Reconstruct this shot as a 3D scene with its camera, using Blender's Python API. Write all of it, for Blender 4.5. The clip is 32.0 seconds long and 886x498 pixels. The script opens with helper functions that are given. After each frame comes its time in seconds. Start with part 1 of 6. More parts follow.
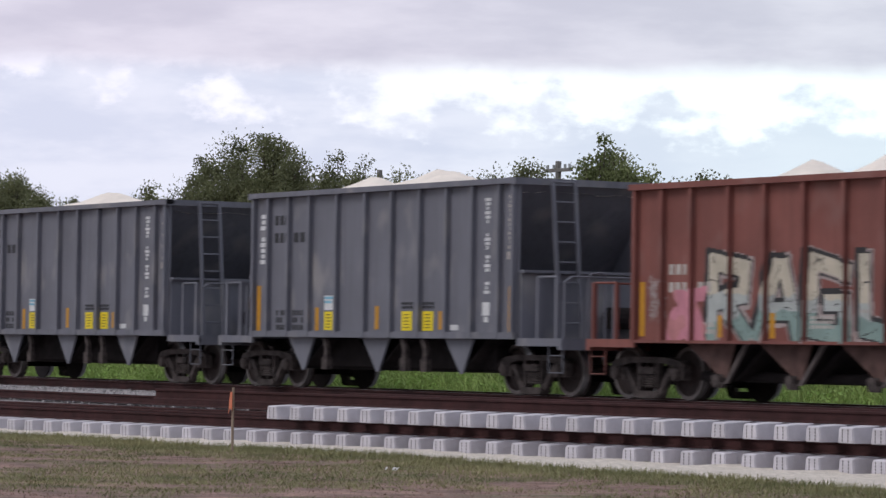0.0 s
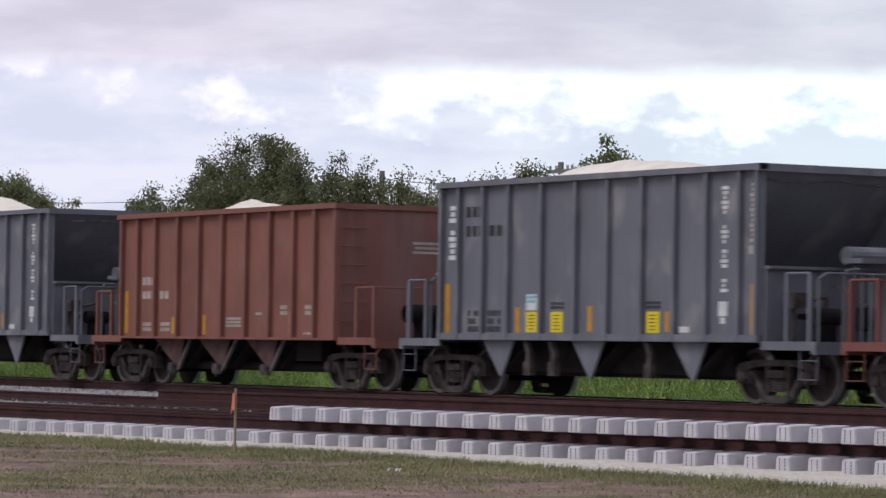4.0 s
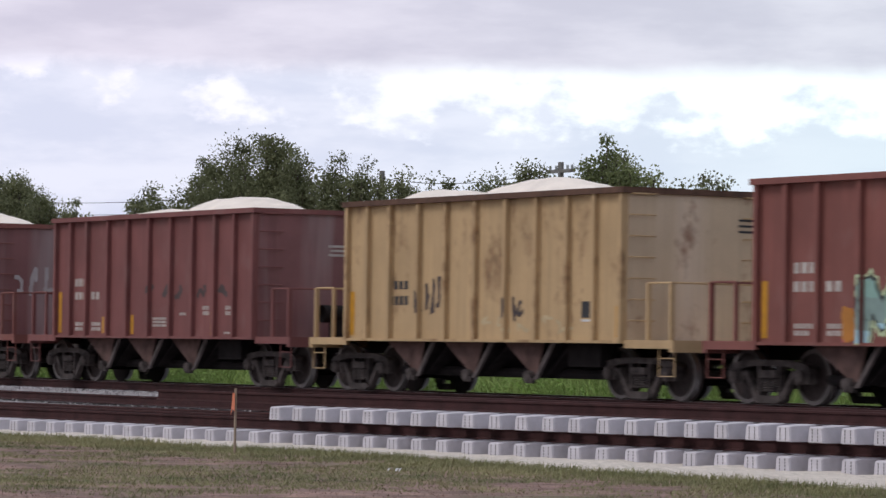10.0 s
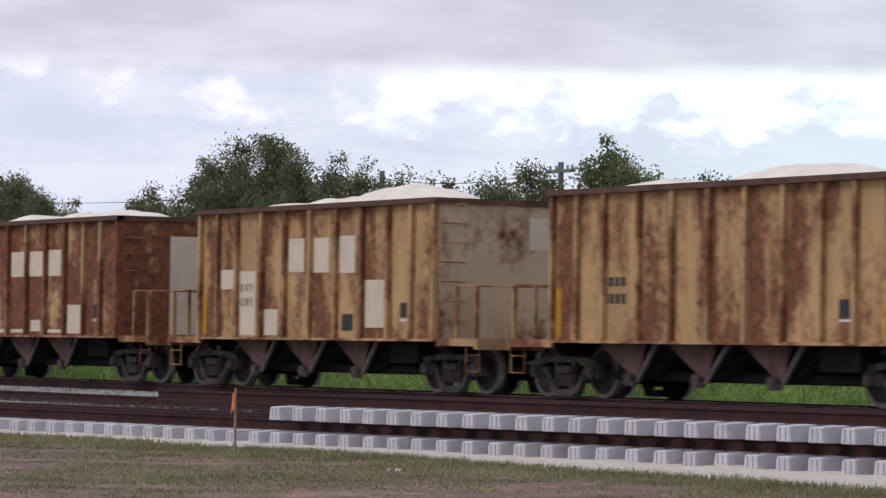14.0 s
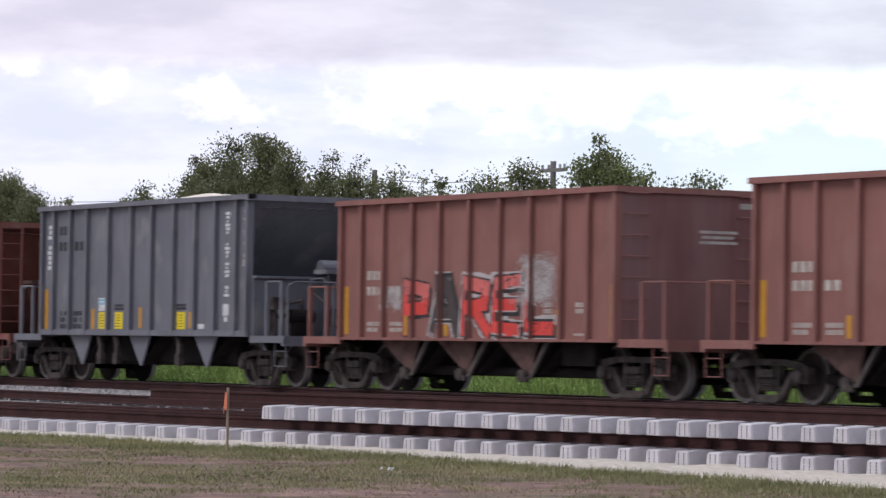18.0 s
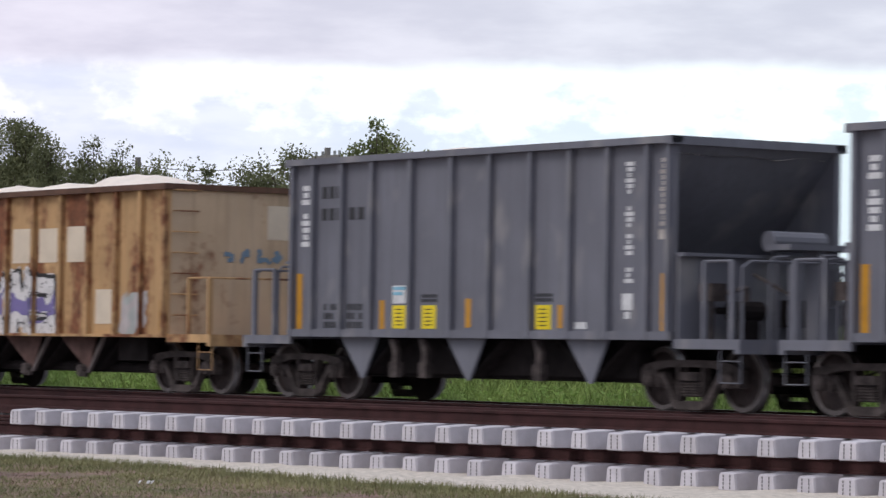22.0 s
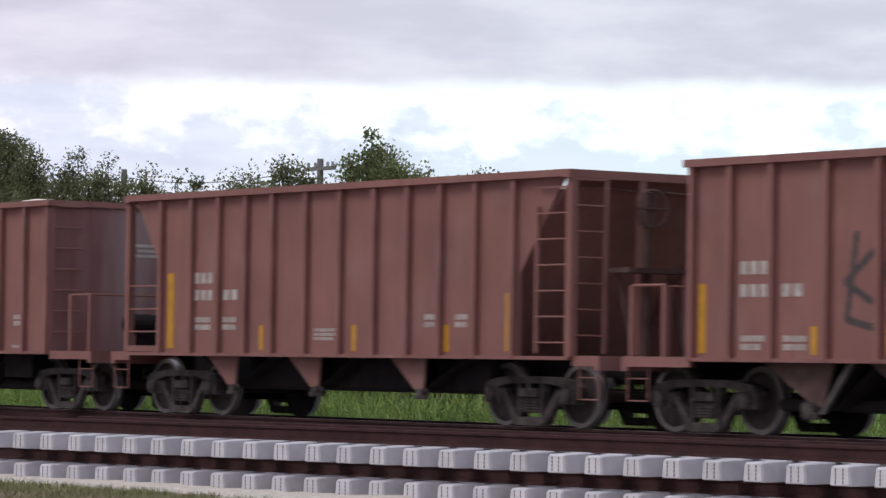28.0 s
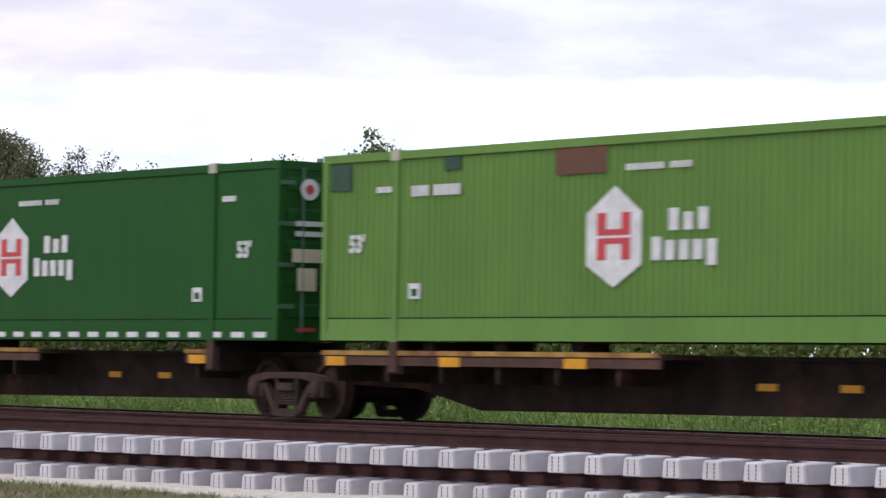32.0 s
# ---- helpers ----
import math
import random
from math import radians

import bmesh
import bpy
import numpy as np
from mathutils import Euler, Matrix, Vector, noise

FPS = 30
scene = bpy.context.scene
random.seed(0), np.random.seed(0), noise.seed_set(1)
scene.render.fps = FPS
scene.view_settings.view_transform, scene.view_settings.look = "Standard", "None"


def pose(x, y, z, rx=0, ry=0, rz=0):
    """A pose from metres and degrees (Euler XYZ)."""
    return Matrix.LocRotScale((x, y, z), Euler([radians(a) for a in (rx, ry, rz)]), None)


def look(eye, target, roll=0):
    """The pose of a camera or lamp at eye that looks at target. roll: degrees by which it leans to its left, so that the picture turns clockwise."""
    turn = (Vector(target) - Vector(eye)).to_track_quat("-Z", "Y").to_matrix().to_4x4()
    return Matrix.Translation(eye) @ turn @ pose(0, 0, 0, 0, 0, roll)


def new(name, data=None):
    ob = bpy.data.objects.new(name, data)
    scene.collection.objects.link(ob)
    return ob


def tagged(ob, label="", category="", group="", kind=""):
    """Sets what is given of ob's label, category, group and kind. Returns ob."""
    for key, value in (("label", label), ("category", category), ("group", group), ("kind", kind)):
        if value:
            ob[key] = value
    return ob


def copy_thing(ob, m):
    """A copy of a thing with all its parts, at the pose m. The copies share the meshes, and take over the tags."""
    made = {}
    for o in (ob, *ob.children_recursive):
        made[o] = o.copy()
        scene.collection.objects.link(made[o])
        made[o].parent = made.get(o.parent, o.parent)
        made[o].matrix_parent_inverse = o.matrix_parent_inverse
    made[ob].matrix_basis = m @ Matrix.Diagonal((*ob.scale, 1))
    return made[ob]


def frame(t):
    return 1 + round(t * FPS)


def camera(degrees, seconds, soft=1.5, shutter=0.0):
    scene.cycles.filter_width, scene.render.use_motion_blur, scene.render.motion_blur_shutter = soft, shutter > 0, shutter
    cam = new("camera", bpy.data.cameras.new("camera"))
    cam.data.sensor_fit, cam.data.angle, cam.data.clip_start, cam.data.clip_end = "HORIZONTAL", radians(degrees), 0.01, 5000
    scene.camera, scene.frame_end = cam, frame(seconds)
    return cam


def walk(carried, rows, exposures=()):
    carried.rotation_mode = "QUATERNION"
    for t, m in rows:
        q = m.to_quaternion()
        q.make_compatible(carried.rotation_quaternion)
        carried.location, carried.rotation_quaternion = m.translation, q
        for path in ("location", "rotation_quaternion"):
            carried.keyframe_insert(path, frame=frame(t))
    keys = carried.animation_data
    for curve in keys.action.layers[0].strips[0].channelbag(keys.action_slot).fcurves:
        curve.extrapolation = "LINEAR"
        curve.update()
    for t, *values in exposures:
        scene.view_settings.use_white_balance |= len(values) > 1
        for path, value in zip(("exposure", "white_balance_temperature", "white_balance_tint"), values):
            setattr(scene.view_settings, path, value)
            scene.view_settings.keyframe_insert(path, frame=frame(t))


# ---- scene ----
cam = camera(14.414, 32.0, soft=1.48, shutter=0.2)
EYE_A, EYE_C = Vector((0, -34.935, 0.799)), Vector((-6.487, -30.955, 0.829))
# seconds, yaw, pitch, share of the way from the first stand to the second
TURN = [(0, 58.671, 1.642, 0), (0.5, 58.709, 1.666, 0), (1, 58.712, 1.657, 0), (9, 58.712, 1.657, 0), (17, 58.712, 1.657, 0),
        (17.5, 58.74, 1.672, 0), (18, 58.588, 1.644, 0), (18.5, 57.89, 1.58, 0), (19, 56.949, 1.604, 0), (19.5, 56.385, 1.565, 0),
        (20, 55.976, 1.621, 0), (20.5, 55.737, 1.59, 0.01), (21, 55.473, 1.551, 0.113), (21.5, 55.152, 1.577, 0.375),
        (22, 54.792, 1.649, 0.633), (22.5, 54.6, 1.72, 0.87), (23, 54.6, 1.93, 1), (23.4, 54.61, 1.94, 1), (28, 54.61, 1.94, 1), (32, 54.61, 1.94, 1)]
walk(cam, [(t, pose(*EYE_A.lerp(EYE_C, u), 90 + p, -0.86, yaw)) for t, yaw, p, u in TURN],
     exposures=[(0, 0.05), (6, 0.08), (9, 0.15), (11, 0.02), (12, 0.04), (15.5, 0.06), (17.4, 0.26), (18.3, 0.26), (20, 0.05), (22, 0.2), (23, 0.42), (24, 0.3), (25, 0.18), (28.2, 0.12), (28.9, 0.26), (29.6, 0.28), (30.6, 0.42), (32, 0.44)])


# ---- light ----
def overcast():
    w = bpy.data.worlds.new("overcast")
    scene.world = w
    w.use_nodes = True
    nt = w.node_tree
    sky = nt.nodes.new("ShaderNodeTexSky")
    sky.sky_type, sky.sun_disc = "NISHITA", False
    sky.sun_elevation, sky.sun_rotation = radians(49), radians(188)
    sky.dust_density, sky.air_density = 3.0, 1.0
    soft = nt.nodes.new("ShaderNodeMix")
    soft.data_type = "RGBA"
    soft.inputs[0].default_value = 0.72
    soft.inputs[7].default_value = (8.0, 8.4, 9.6, 1)
    nt.links.new(sky.outputs[0], soft.inputs[6])
    nt.links.new(soft.outputs[2], nt.nodes["Background"].inputs[0])
    nt.nodes["Background"].inputs[1].default_value = 0.088


overcast()
sun = new("sun", bpy.data.lights.new("sun", "SUN"))
sun.data.energy, sun.data.angle, sun.data.color = 1.0, radians(25), (1.0, 0.97, 0.95)
sun.matrix_world = look((-5, -34, 40), (0, 0, 0))


# ---- materials ----
MATS = {}


def mat(name, col, rough=0.7, metal=0.0, var=0.12, scale=3.0, bump=0.0, grain=60.0, streak=0.0, col2=None, rnd=0.0, spec=0.4,
        rust=0.0, rustcol=(0.11, 0.032, 0.013), rustscale=0.9, rustdrag=(1, 1, 0.45), rustedge=0.2, dust=0.0, bloom=0.0, bloomcol=(0.33, 0.26, 0.26)):
    """A worn surface: colour with coarse and fine variation, vertical streaks, rust patches and dust, in the object's own metres."""
    if name in MATS:
        return MATS[name]
    m = bpy.data.materials.new(name)
    MATS[name] = m
    m.use_nodes = True
    nt = m.node_tree
    N, Lk = nt.nodes.new, nt.links.new
    b = nt.nodes["Principled BSDF"]
    b.inputs["Roughness"].default_value, b.inputs["Metallic"].default_value = rough, metal
    b.inputs["Specular IOR Level"].default_value = spec
    tc = N("ShaderNodeTexCoord")
    info = N("ShaderNodeObjectInfo")

    def noise_at(sc, detail, stretch=None):
        src = tc.outputs["Object"]
        if stretch:
            mp = N("ShaderNodeMapping")
            mp.inputs["Scale"].default_value = stretch
            Lk(src, mp.inputs[0])
            src = mp.outputs[0]
        n = N("ShaderNodeTexNoise")
        n.noise_dimensions = "4D"
        n.inputs["Scale"].default_value, n.inputs["Detail"].default_value = sc, detail
        Lk(src, n.inputs["Vector"])
        mul = N("ShaderNodeMath")
        mul.operation = "MULTIPLY"
        mul.inputs[1].default_value = 37.0 if rnd or rust else 3.0
        Lk(info.outputs["Random"], mul.inputs[0])
        Lk(mul.outputs[0], n.inputs["W"])
        return n.outputs[0]

    def ramp(src, lo, hi):
        r = N("ShaderNodeMapRange")
        r.inputs[1].default_value, r.inputs[2].default_value = lo, hi
        Lk(src, r.inputs[0])
        return r.outputs[0]

    def mix(f, a, c, mode="MIX"):
        x = N("ShaderNodeMix")
        x.data_type, x.blend_type = "RGBA", mode
        for k, v in ((0, f), (6, a), (7, c)):
            if hasattr(v, "is_output"):
                Lk(v, x.inputs[k])
            else:
                x.inputs[k].default_value = v if k == 0 else (*v[:3], 1)
        return x.outputs[2]

    c = mix(ramp(noise_at(scale, 4), 0.3, 0.7), [v * (1 - var) for v in col], [min(1, v * (1 + var)) for v in (col2 or col)])
    fine = noise_at(grain, 2)
    c = mix(0.5, c, mix(ramp(fine, 0.3, 0.7), (1 - var, 1 - var, 1 - var), (1 + var * 0.6,) * 3), "MULTIPLY")
    if streak:
        c = mix(ramp(noise_at(1.0, 3, (9, 9, 0.5)), 0.48, 0.8), c, [v * (1 - streak) for v in col])
    if dust:
        f = N("ShaderNodeMath")
        f.operation = "MULTIPLY"
        f.inputs[1].default_value = dust
        Lk(ramp(noise_at(1.35, 2, (1, 1, 0.8)), 0.56, 0.82), f.inputs[0])
        c = mix(f.outputs[0], c, (0.42, 0.39, 0.36))
    if bloom:
        f = N("ShaderNodeMath")
        f.operation = "MULTIPLY"
        f.inputs[1].default_value = bloom
        Lk(ramp(noise_at(1.0, 3, (1.3, 1.3, 0.14)), 0.47, 0.72), f.inputs[0])
        c = mix(f.outputs[0], c, bloomcol)
    if rust:
        mask = N("ShaderNodeMath")
        mask.operation = "ADD"
        Lk(noise_at(rustscale, 6, rustdrag), mask.inputs[0])
        sc2 = N("ShaderNodeMath")
        sc2.operation = "MULTIPLY"
        sc2.inputs[1].default_value = 0.35
        Lk(noise_at(6.0, 4), sc2.inputs[0])
        Lk(sc2.outputs[0], mask.inputs[1])
        lo = 0.85 - 0.36 * rust
        rc = mix(ramp(noise_at(7, 4), 0.3, 0.7), [v * 0.7 for v in rustcol], [v * 2.1 for v in rustcol])
        c = mix(ramp(mask.outputs[0], lo, lo + rustedge), c, rc)
    if rnd:
        v = N("ShaderNodeMapRange")
        v.inputs[3].default_value, v.inputs[4].default_value = 1 - rnd, 1 + rnd
        Lk(info.outputs["Random"], v.inputs[0])
        h = N("ShaderNodeHueSaturation")
        Lk(v.outputs[0], h.inputs["Value"])
        Lk(c, h.inputs["Color"])
        c = h.outputs[0]
    Lk(c, b.inputs["Base Color"])
    if bump:
        bp = N("ShaderNodeBump")
        bp.inputs["Strength"].default_value, bp.inputs["Distance"].default_value = bump, 0.02
        Lk(fine, bp.inputs["Height"])
        Lk(bp.outputs[0], b.inputs["Normal"])
    return m


PAINT_RED = mat("red_oxide_paint", (0.2, 0.07, 0.058), 0.72, streak=0.18, scale=0.9, var=0.2, dust=0.14)
PAINT_BROWN = mat("faded_brown_paint", (0.24, 0.105, 0.092), 0.75, streak=0.16, scale=0.9, var=0.17, dust=0.14)
PAINT_DARK = mat("dark_red_paint", (0.185, 0.066, 0.062), 0.7, streak=0.17, scale=0.9, var=0.18, dust=0.14)
PAINT_RUSSET = mat("russet_paint", (0.22, 0.087, 0.068), 0.75, streak=0.16, scale=0.9, var=0.16, dust=0.12)
PAINT_MAROON = mat("maroon_paint", (0.085, 0.02, 0.017), 0.6, streak=0.25, scale=0.9, var=0.2, dust=0.12)
PAINT_GREY = mat("slate_grey_paint", (0.147, 0.148, 0.177), 0.6, streak=0.2, scale=0.9, var=0.14, dust=0.5)
PAINT_TAN = mat("tan_paint", (0.46, 0.315, 0.17), 0.72, streak=0.2, scale=0.8, var=0.14, rust=0.36, rustscale=1.7, rustcol=(0.13, 0.07, 0.035))
PAINT_CREAM = mat("cream_tan_paint", (0.55, 0.405, 0.27), 0.72, streak=0.2, scale=0.8, var=0.12, rust=0.3, rustscale=1.7, rustcol=(0.13, 0.07, 0.035))
PAINT_BEIGE = mat("stone_beige_paint", (0.345, 0.29, 0.25), 0.72, streak=0.3, scale=0.8, var=0.12, rust=0.2, rustcol=(0.08, 0.05, 0.035), rustdrag=(3, 3, 0.3))
PAINT_RUST = mat("rusted_tan_paint", (0.45, 0.285, 0.15), 0.8, streak=0.3, scale=0.8, var=0.2, rust=0.86, rustcol=(0.12, 0.042, 0.02), rustdrag=(1.7, 1.7, 0.55), rustedge=0.12)
PAINT_RUST2 = mat("part_rusted_tan_paint", (0.47, 0.29, 0.14), 0.8, streak=0.3, scale=0.8, var=0.2, rust=0.66, rustcol=(0.12, 0.045, 0.021), rustdrag=(1.7, 1.7, 0.5), rustedge=0.14)
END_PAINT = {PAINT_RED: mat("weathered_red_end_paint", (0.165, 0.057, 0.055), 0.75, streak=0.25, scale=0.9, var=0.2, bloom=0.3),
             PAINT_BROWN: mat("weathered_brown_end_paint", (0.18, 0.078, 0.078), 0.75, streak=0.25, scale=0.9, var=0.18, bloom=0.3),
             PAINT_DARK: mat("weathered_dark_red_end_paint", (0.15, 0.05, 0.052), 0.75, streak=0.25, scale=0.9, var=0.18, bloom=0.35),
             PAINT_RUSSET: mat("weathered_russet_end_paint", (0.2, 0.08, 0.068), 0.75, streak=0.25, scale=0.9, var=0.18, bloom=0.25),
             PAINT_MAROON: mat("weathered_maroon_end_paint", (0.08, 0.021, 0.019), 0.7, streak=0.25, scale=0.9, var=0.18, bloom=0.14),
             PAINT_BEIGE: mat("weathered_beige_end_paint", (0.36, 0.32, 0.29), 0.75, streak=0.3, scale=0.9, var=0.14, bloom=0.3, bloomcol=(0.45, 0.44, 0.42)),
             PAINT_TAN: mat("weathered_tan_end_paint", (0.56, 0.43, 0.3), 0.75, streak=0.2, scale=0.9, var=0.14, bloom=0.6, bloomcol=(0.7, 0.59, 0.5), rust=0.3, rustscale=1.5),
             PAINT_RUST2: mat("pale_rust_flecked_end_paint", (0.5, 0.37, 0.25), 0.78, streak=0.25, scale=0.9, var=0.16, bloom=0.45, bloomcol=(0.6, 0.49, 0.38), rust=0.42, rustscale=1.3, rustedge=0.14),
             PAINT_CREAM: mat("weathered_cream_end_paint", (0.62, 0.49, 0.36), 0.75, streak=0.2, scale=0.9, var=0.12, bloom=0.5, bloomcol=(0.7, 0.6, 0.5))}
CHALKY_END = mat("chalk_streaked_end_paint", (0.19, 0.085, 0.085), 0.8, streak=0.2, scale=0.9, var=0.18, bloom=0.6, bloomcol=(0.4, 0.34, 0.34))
RIM_RUST = mat("rust_brown_rim", (0.1, 0.052, 0.035), 0.85, var=0.35, scale=4)
DARK = mat("dirty_black_steel", (0.016, 0.013, 0.0135), 0.85, var=0.3, scale=5, dust=0.03, spec=0.08)
CAST = mat("dusty_cast_steel", (0.064, 0.051, 0.049), 0.8, var=0.6, scale=6, bump=0.3, grain=40, spec=0.2)
WHEEL = mat("worn_wheel_steel", (0.034, 0.022, 0.021), 0.8, var=0.3, scale=8)
TREAD = mat("bright_wheel_tread", (0.42, 0.4, 0.4), 0.33, metal=0.85, var=0.15)
RIM_FACE = mat("rubbed_wheel_rim", (0.105, 0.088, 0.085), 0.6, var=0.25, scale=7)
RAIL = mat("rusty_rail_steel", (0.045, 0.018, 0.018), 0.8, var=0.35, scale=4, bump=0.2, spec=0.2)
RAILTOP = mat("polished_rail_head", (0.30, 0.28, 0.28), 0.35, metal=0.8, var=0.1)
CONCRETE = mat("pale_concrete", (0.53, 0.5, 0.54), 0.85, var=0.1, scale=5, bump=0.25, grain=90, rnd=0.07)
SLOT = mat("strand_end_steel", (0.15, 0.14, 0.145), 0.8)
WHITE = mat("white_lettering", (0.6, 0.6, 0.61), 0.7, var=0.15, scale=6)
DUSTY = mat("dust_caked_steel", (0.1, 0.06, 0.054), 0.9, var=0.35, scale=4, bump=0.2, spec=0.15)
STRUT = mat("pale_dusty_strut", (0.12, 0.098, 0.095), 0.9, var=0.35, scale=4)
CREAM = mat("faded_cream_lettering", (0.42, 0.38, 0.35), 0.8, var=0.25, scale=6)
BLACK = mat("black_lettering", (0.03, 0.03, 0.035), 0.7, var=0.2)
YELLOW = mat("yellow_panel", (0.75, 0.58, 0.02), 0.6, var=0.08)
AMBER = mat("amber_reflector", (0.5, 0.24, 0.02), 0.5, var=0.15, scale=6)
PATCH = mat("cream_patch_paint", (0.62, 0.53, 0.42), 0.8, var=0.08)
STONE = mat("crushed_limestone_load", (0.78, 0.70, 0.63), 0.95, var=0.1, scale=2.5, bump=0.8, grain=26)
GRAVEL = mat("grey_ballast", (0.32, 0.3, 0.31), 0.95, var=0.55, scale=14, bump=1.0, grain=22)
LIME = mat("white_limestone_gravel", (0.58, 0.52, 0.46), 0.95, var=0.2, scale=9, bump=0.8, grain=30)


# ---- building helpers ----
class Mesh:
    """Collects faces of boxes, prisms and rods into one mesh."""

    def __init__(self):
        self.v, self.f, self.k = [], [], []

    def add(self, verts, faces, k=0):
        n = len(self.v)
        self.v += [tuple(p) for p in verts]
        self.f += [tuple(n + i for i in f) for f in faces]
        self.k += [k] * len(faces)
        return self

    def box(self, x0, x1, y0, y1, z0, z1, k=0):
        vs = [(x, y, z) for z in (z0, z1) for y in (y0, y1) for x in (x0, x1)]
        return self.add(vs, [(0, 2, 3, 1), (4, 5, 7, 6), (0, 1, 5, 4), (2, 6, 7, 3), (0, 4, 6, 2), (1, 3, 7, 5)], k)

    def prism(self, pts, y0, y1, k=0):
        """A polygon in x and z, drawn out along y."""
        n = len(pts)
        vs = [(x, y0, z) for x, z in pts] + [(x, y1, z) for x, z in pts]
        fs = [tuple(range(n)), tuple(range(2 * n - 1, n - 1, -1))] + [(i, n + i, n + (i + 1) % n, (i + 1) % n) for i in range(n)]
        return self.add(vs, fs, k)

    def loft(self, rings, k=0, caps=True):
        n = len(rings[0])
        vs = [p for r in rings for p in r]
        fs = [(a * n + i, a * n + (i + 1) % n, (a + 1) * n + (i + 1) % n, (a + 1) * n + i) for a in range(len(rings) - 1) for i in range(n)]
        if caps:
            fs += [tuple(range(n - 1, -1, -1)), tuple((len(rings) - 1) * n + i for i in range(n))]
        return self.add(vs, fs, k)

    def rod(self, a, b, r, n=6, k=0):
        a, b = Vector(a), Vector(b)
        q = (b - a).to_track_quat("Z", "Y").to_matrix()
        ring = [q @ Vector((r * math.cos(2 * math.pi * i / n), r * math.sin(2 * math.pi * i / n), 0)) for i in range(n)]
        return self.loft([[a + p for p in ring], [b + p for p in ring]], k)

    def path(self, pts, r, n=6):
        for a, b in zip(pts, pts[1:]):
            self.rod(a, b, r, n)
        return self

    def disc(self, x, z, prof, n=24, k=0):
        """Turned about an axis along y: prof is a row of (y, radius)."""
        self.loft([[(x + r * math.cos(2 * math.pi * i / n), y, z + r * math.sin(2 * math.pi * i / n)) for i in range(n)] for y, r in prof], k)
        return self

    def mesh(self, name, *mats):
        me = bpy.data.meshes.new(name)
        me.from_pydata(self.v, [], self.f)
        for m in mats:
            me.materials.append(m)
        if len(mats) > 1:
            me.polygons.foreach_set("material_index", self.k)
        b = bmesh.new()
        b.from_mesh(me)
        bmesh.ops.recalc_face_normals(b, faces=b.faces)
        b.to_mesh(me)
        b.free()
        me.update()
        return me


def part(name, me, material, parent, label="", at=None):
    """One mesh object under a thing or under a part."""
    mats = material if isinstance(material, (list, tuple)) else [material]
    ob = new(name, me.mesh(name, *mats) if isinstance(me, Mesh) else me)
    ob.parent = parent
    if at is not None:
        ob.matrix_basis = at
    return tagged(ob, label)


def bevelled(ob, w=0.012):
    md = ob.modifiers.new("worn_edges", "BEVEL")
    md.width, md.segments, md.limit_method = w, 2, "ANGLE"
    return ob


# ---- ground and tracks ----
GZ = -0.78
rng = random.Random(4)


def ground_height(x, y):
    z = GZ + 0.05 * noise.noise((x * 0.13, y * 0.2, 0)) + 0.03 * noise.noise((x * 0.6, y * 0.6, 3))
    return z + (0.35 * min(1, (y - 3) / 3) if y > 3 else 0)


def lawn_height(x, y):
    """The height of the ground sheet between the corners of its cells."""
    i, j = (x + 160) / 4, (y + 40) / 1.5
    a, b = i - math.floor(i), j - math.floor(j)
    x0, y0 = -160 + 4 * math.floor(i), -40 + 1.5 * math.floor(j)
    low = ground_height(x0, y0) * (1 - a) + ground_height(x0 + 4, y0) * a
    return low * (1 - b) + (ground_height(x0, y0 + 1.5) * (1 - a) + ground_height(x0 + 4, y0 + 1.5) * a) * b


def ground_sheet():
    xs = [-2600, -900, -400, -200] + [-160 + 4 * i for i in range(50)] + [60, 140, 400, 900, 2600]
    ys = [-2600, -600, -200, -80] + [-40 + 1.5 * i for i in range(45)] + [40, 80, 200, 600, 2600]
    me = Mesh()
    for y in ys:
        for x in xs:
            me.v.append((x, y, ground_height(x, y)))
    n = len(xs)
    me.f = [(j * n + i, j * n + i + 1, (j + 1) * n + i + 1, (j + 1) * n + i) for j in range(len(ys) - 1) for i in range(n - 1)]
    m = mat("dry_lawn_soil", (0.165, 0.1, 0.085), 0.95, var=0.45, scale=2.2, bump=0.8, grain=18, col2=(0.235, 0.148, 0.122), rust=0.4, rustcol=(0.085, 0.084, 0.042), rustscale=0.8, rustdrag=(1, 1, 1))
    ob = new("ground", me.mesh("ground", m))
    tagged(ob, "dry mown grass and bare brown soil beside the tracks", "ground", kind="structure")


def bed(name, prof, x0, x1, m, label, yaw=0.0, x_at=0.0, y_at=0.0, jag=0.03, step=0.5, toe=None):
    """A long bank with the profile (y, z), slightly uneven; toe(x) moves its first two points."""
    me = Mesh()
    n = len(prof)
    xs = np.arange(x0, x1, step)
    for x in xs:
        for q, (y, z) in enumerate(prof):
            if toe and q < 2:
                y += toe(x)
            e = jag * noise.noise((x * 2.1, y * 3.1, z))
            me.v.append((x, y + e * 1.5, z + e))
    me.f = [(a * n + i, (a + 1) * n + i, (a + 1) * n + i + 1, a * n + i + 1) for a in range(len(xs) - 1) for i in range(n - 1)]
    ob = new(name, me.mesh(name, m))
    ob.matrix_basis = pose(x_at, y_at, 0, 0, 0, yaw)
    return tagged(ob, label, "ballast", kind="structure")


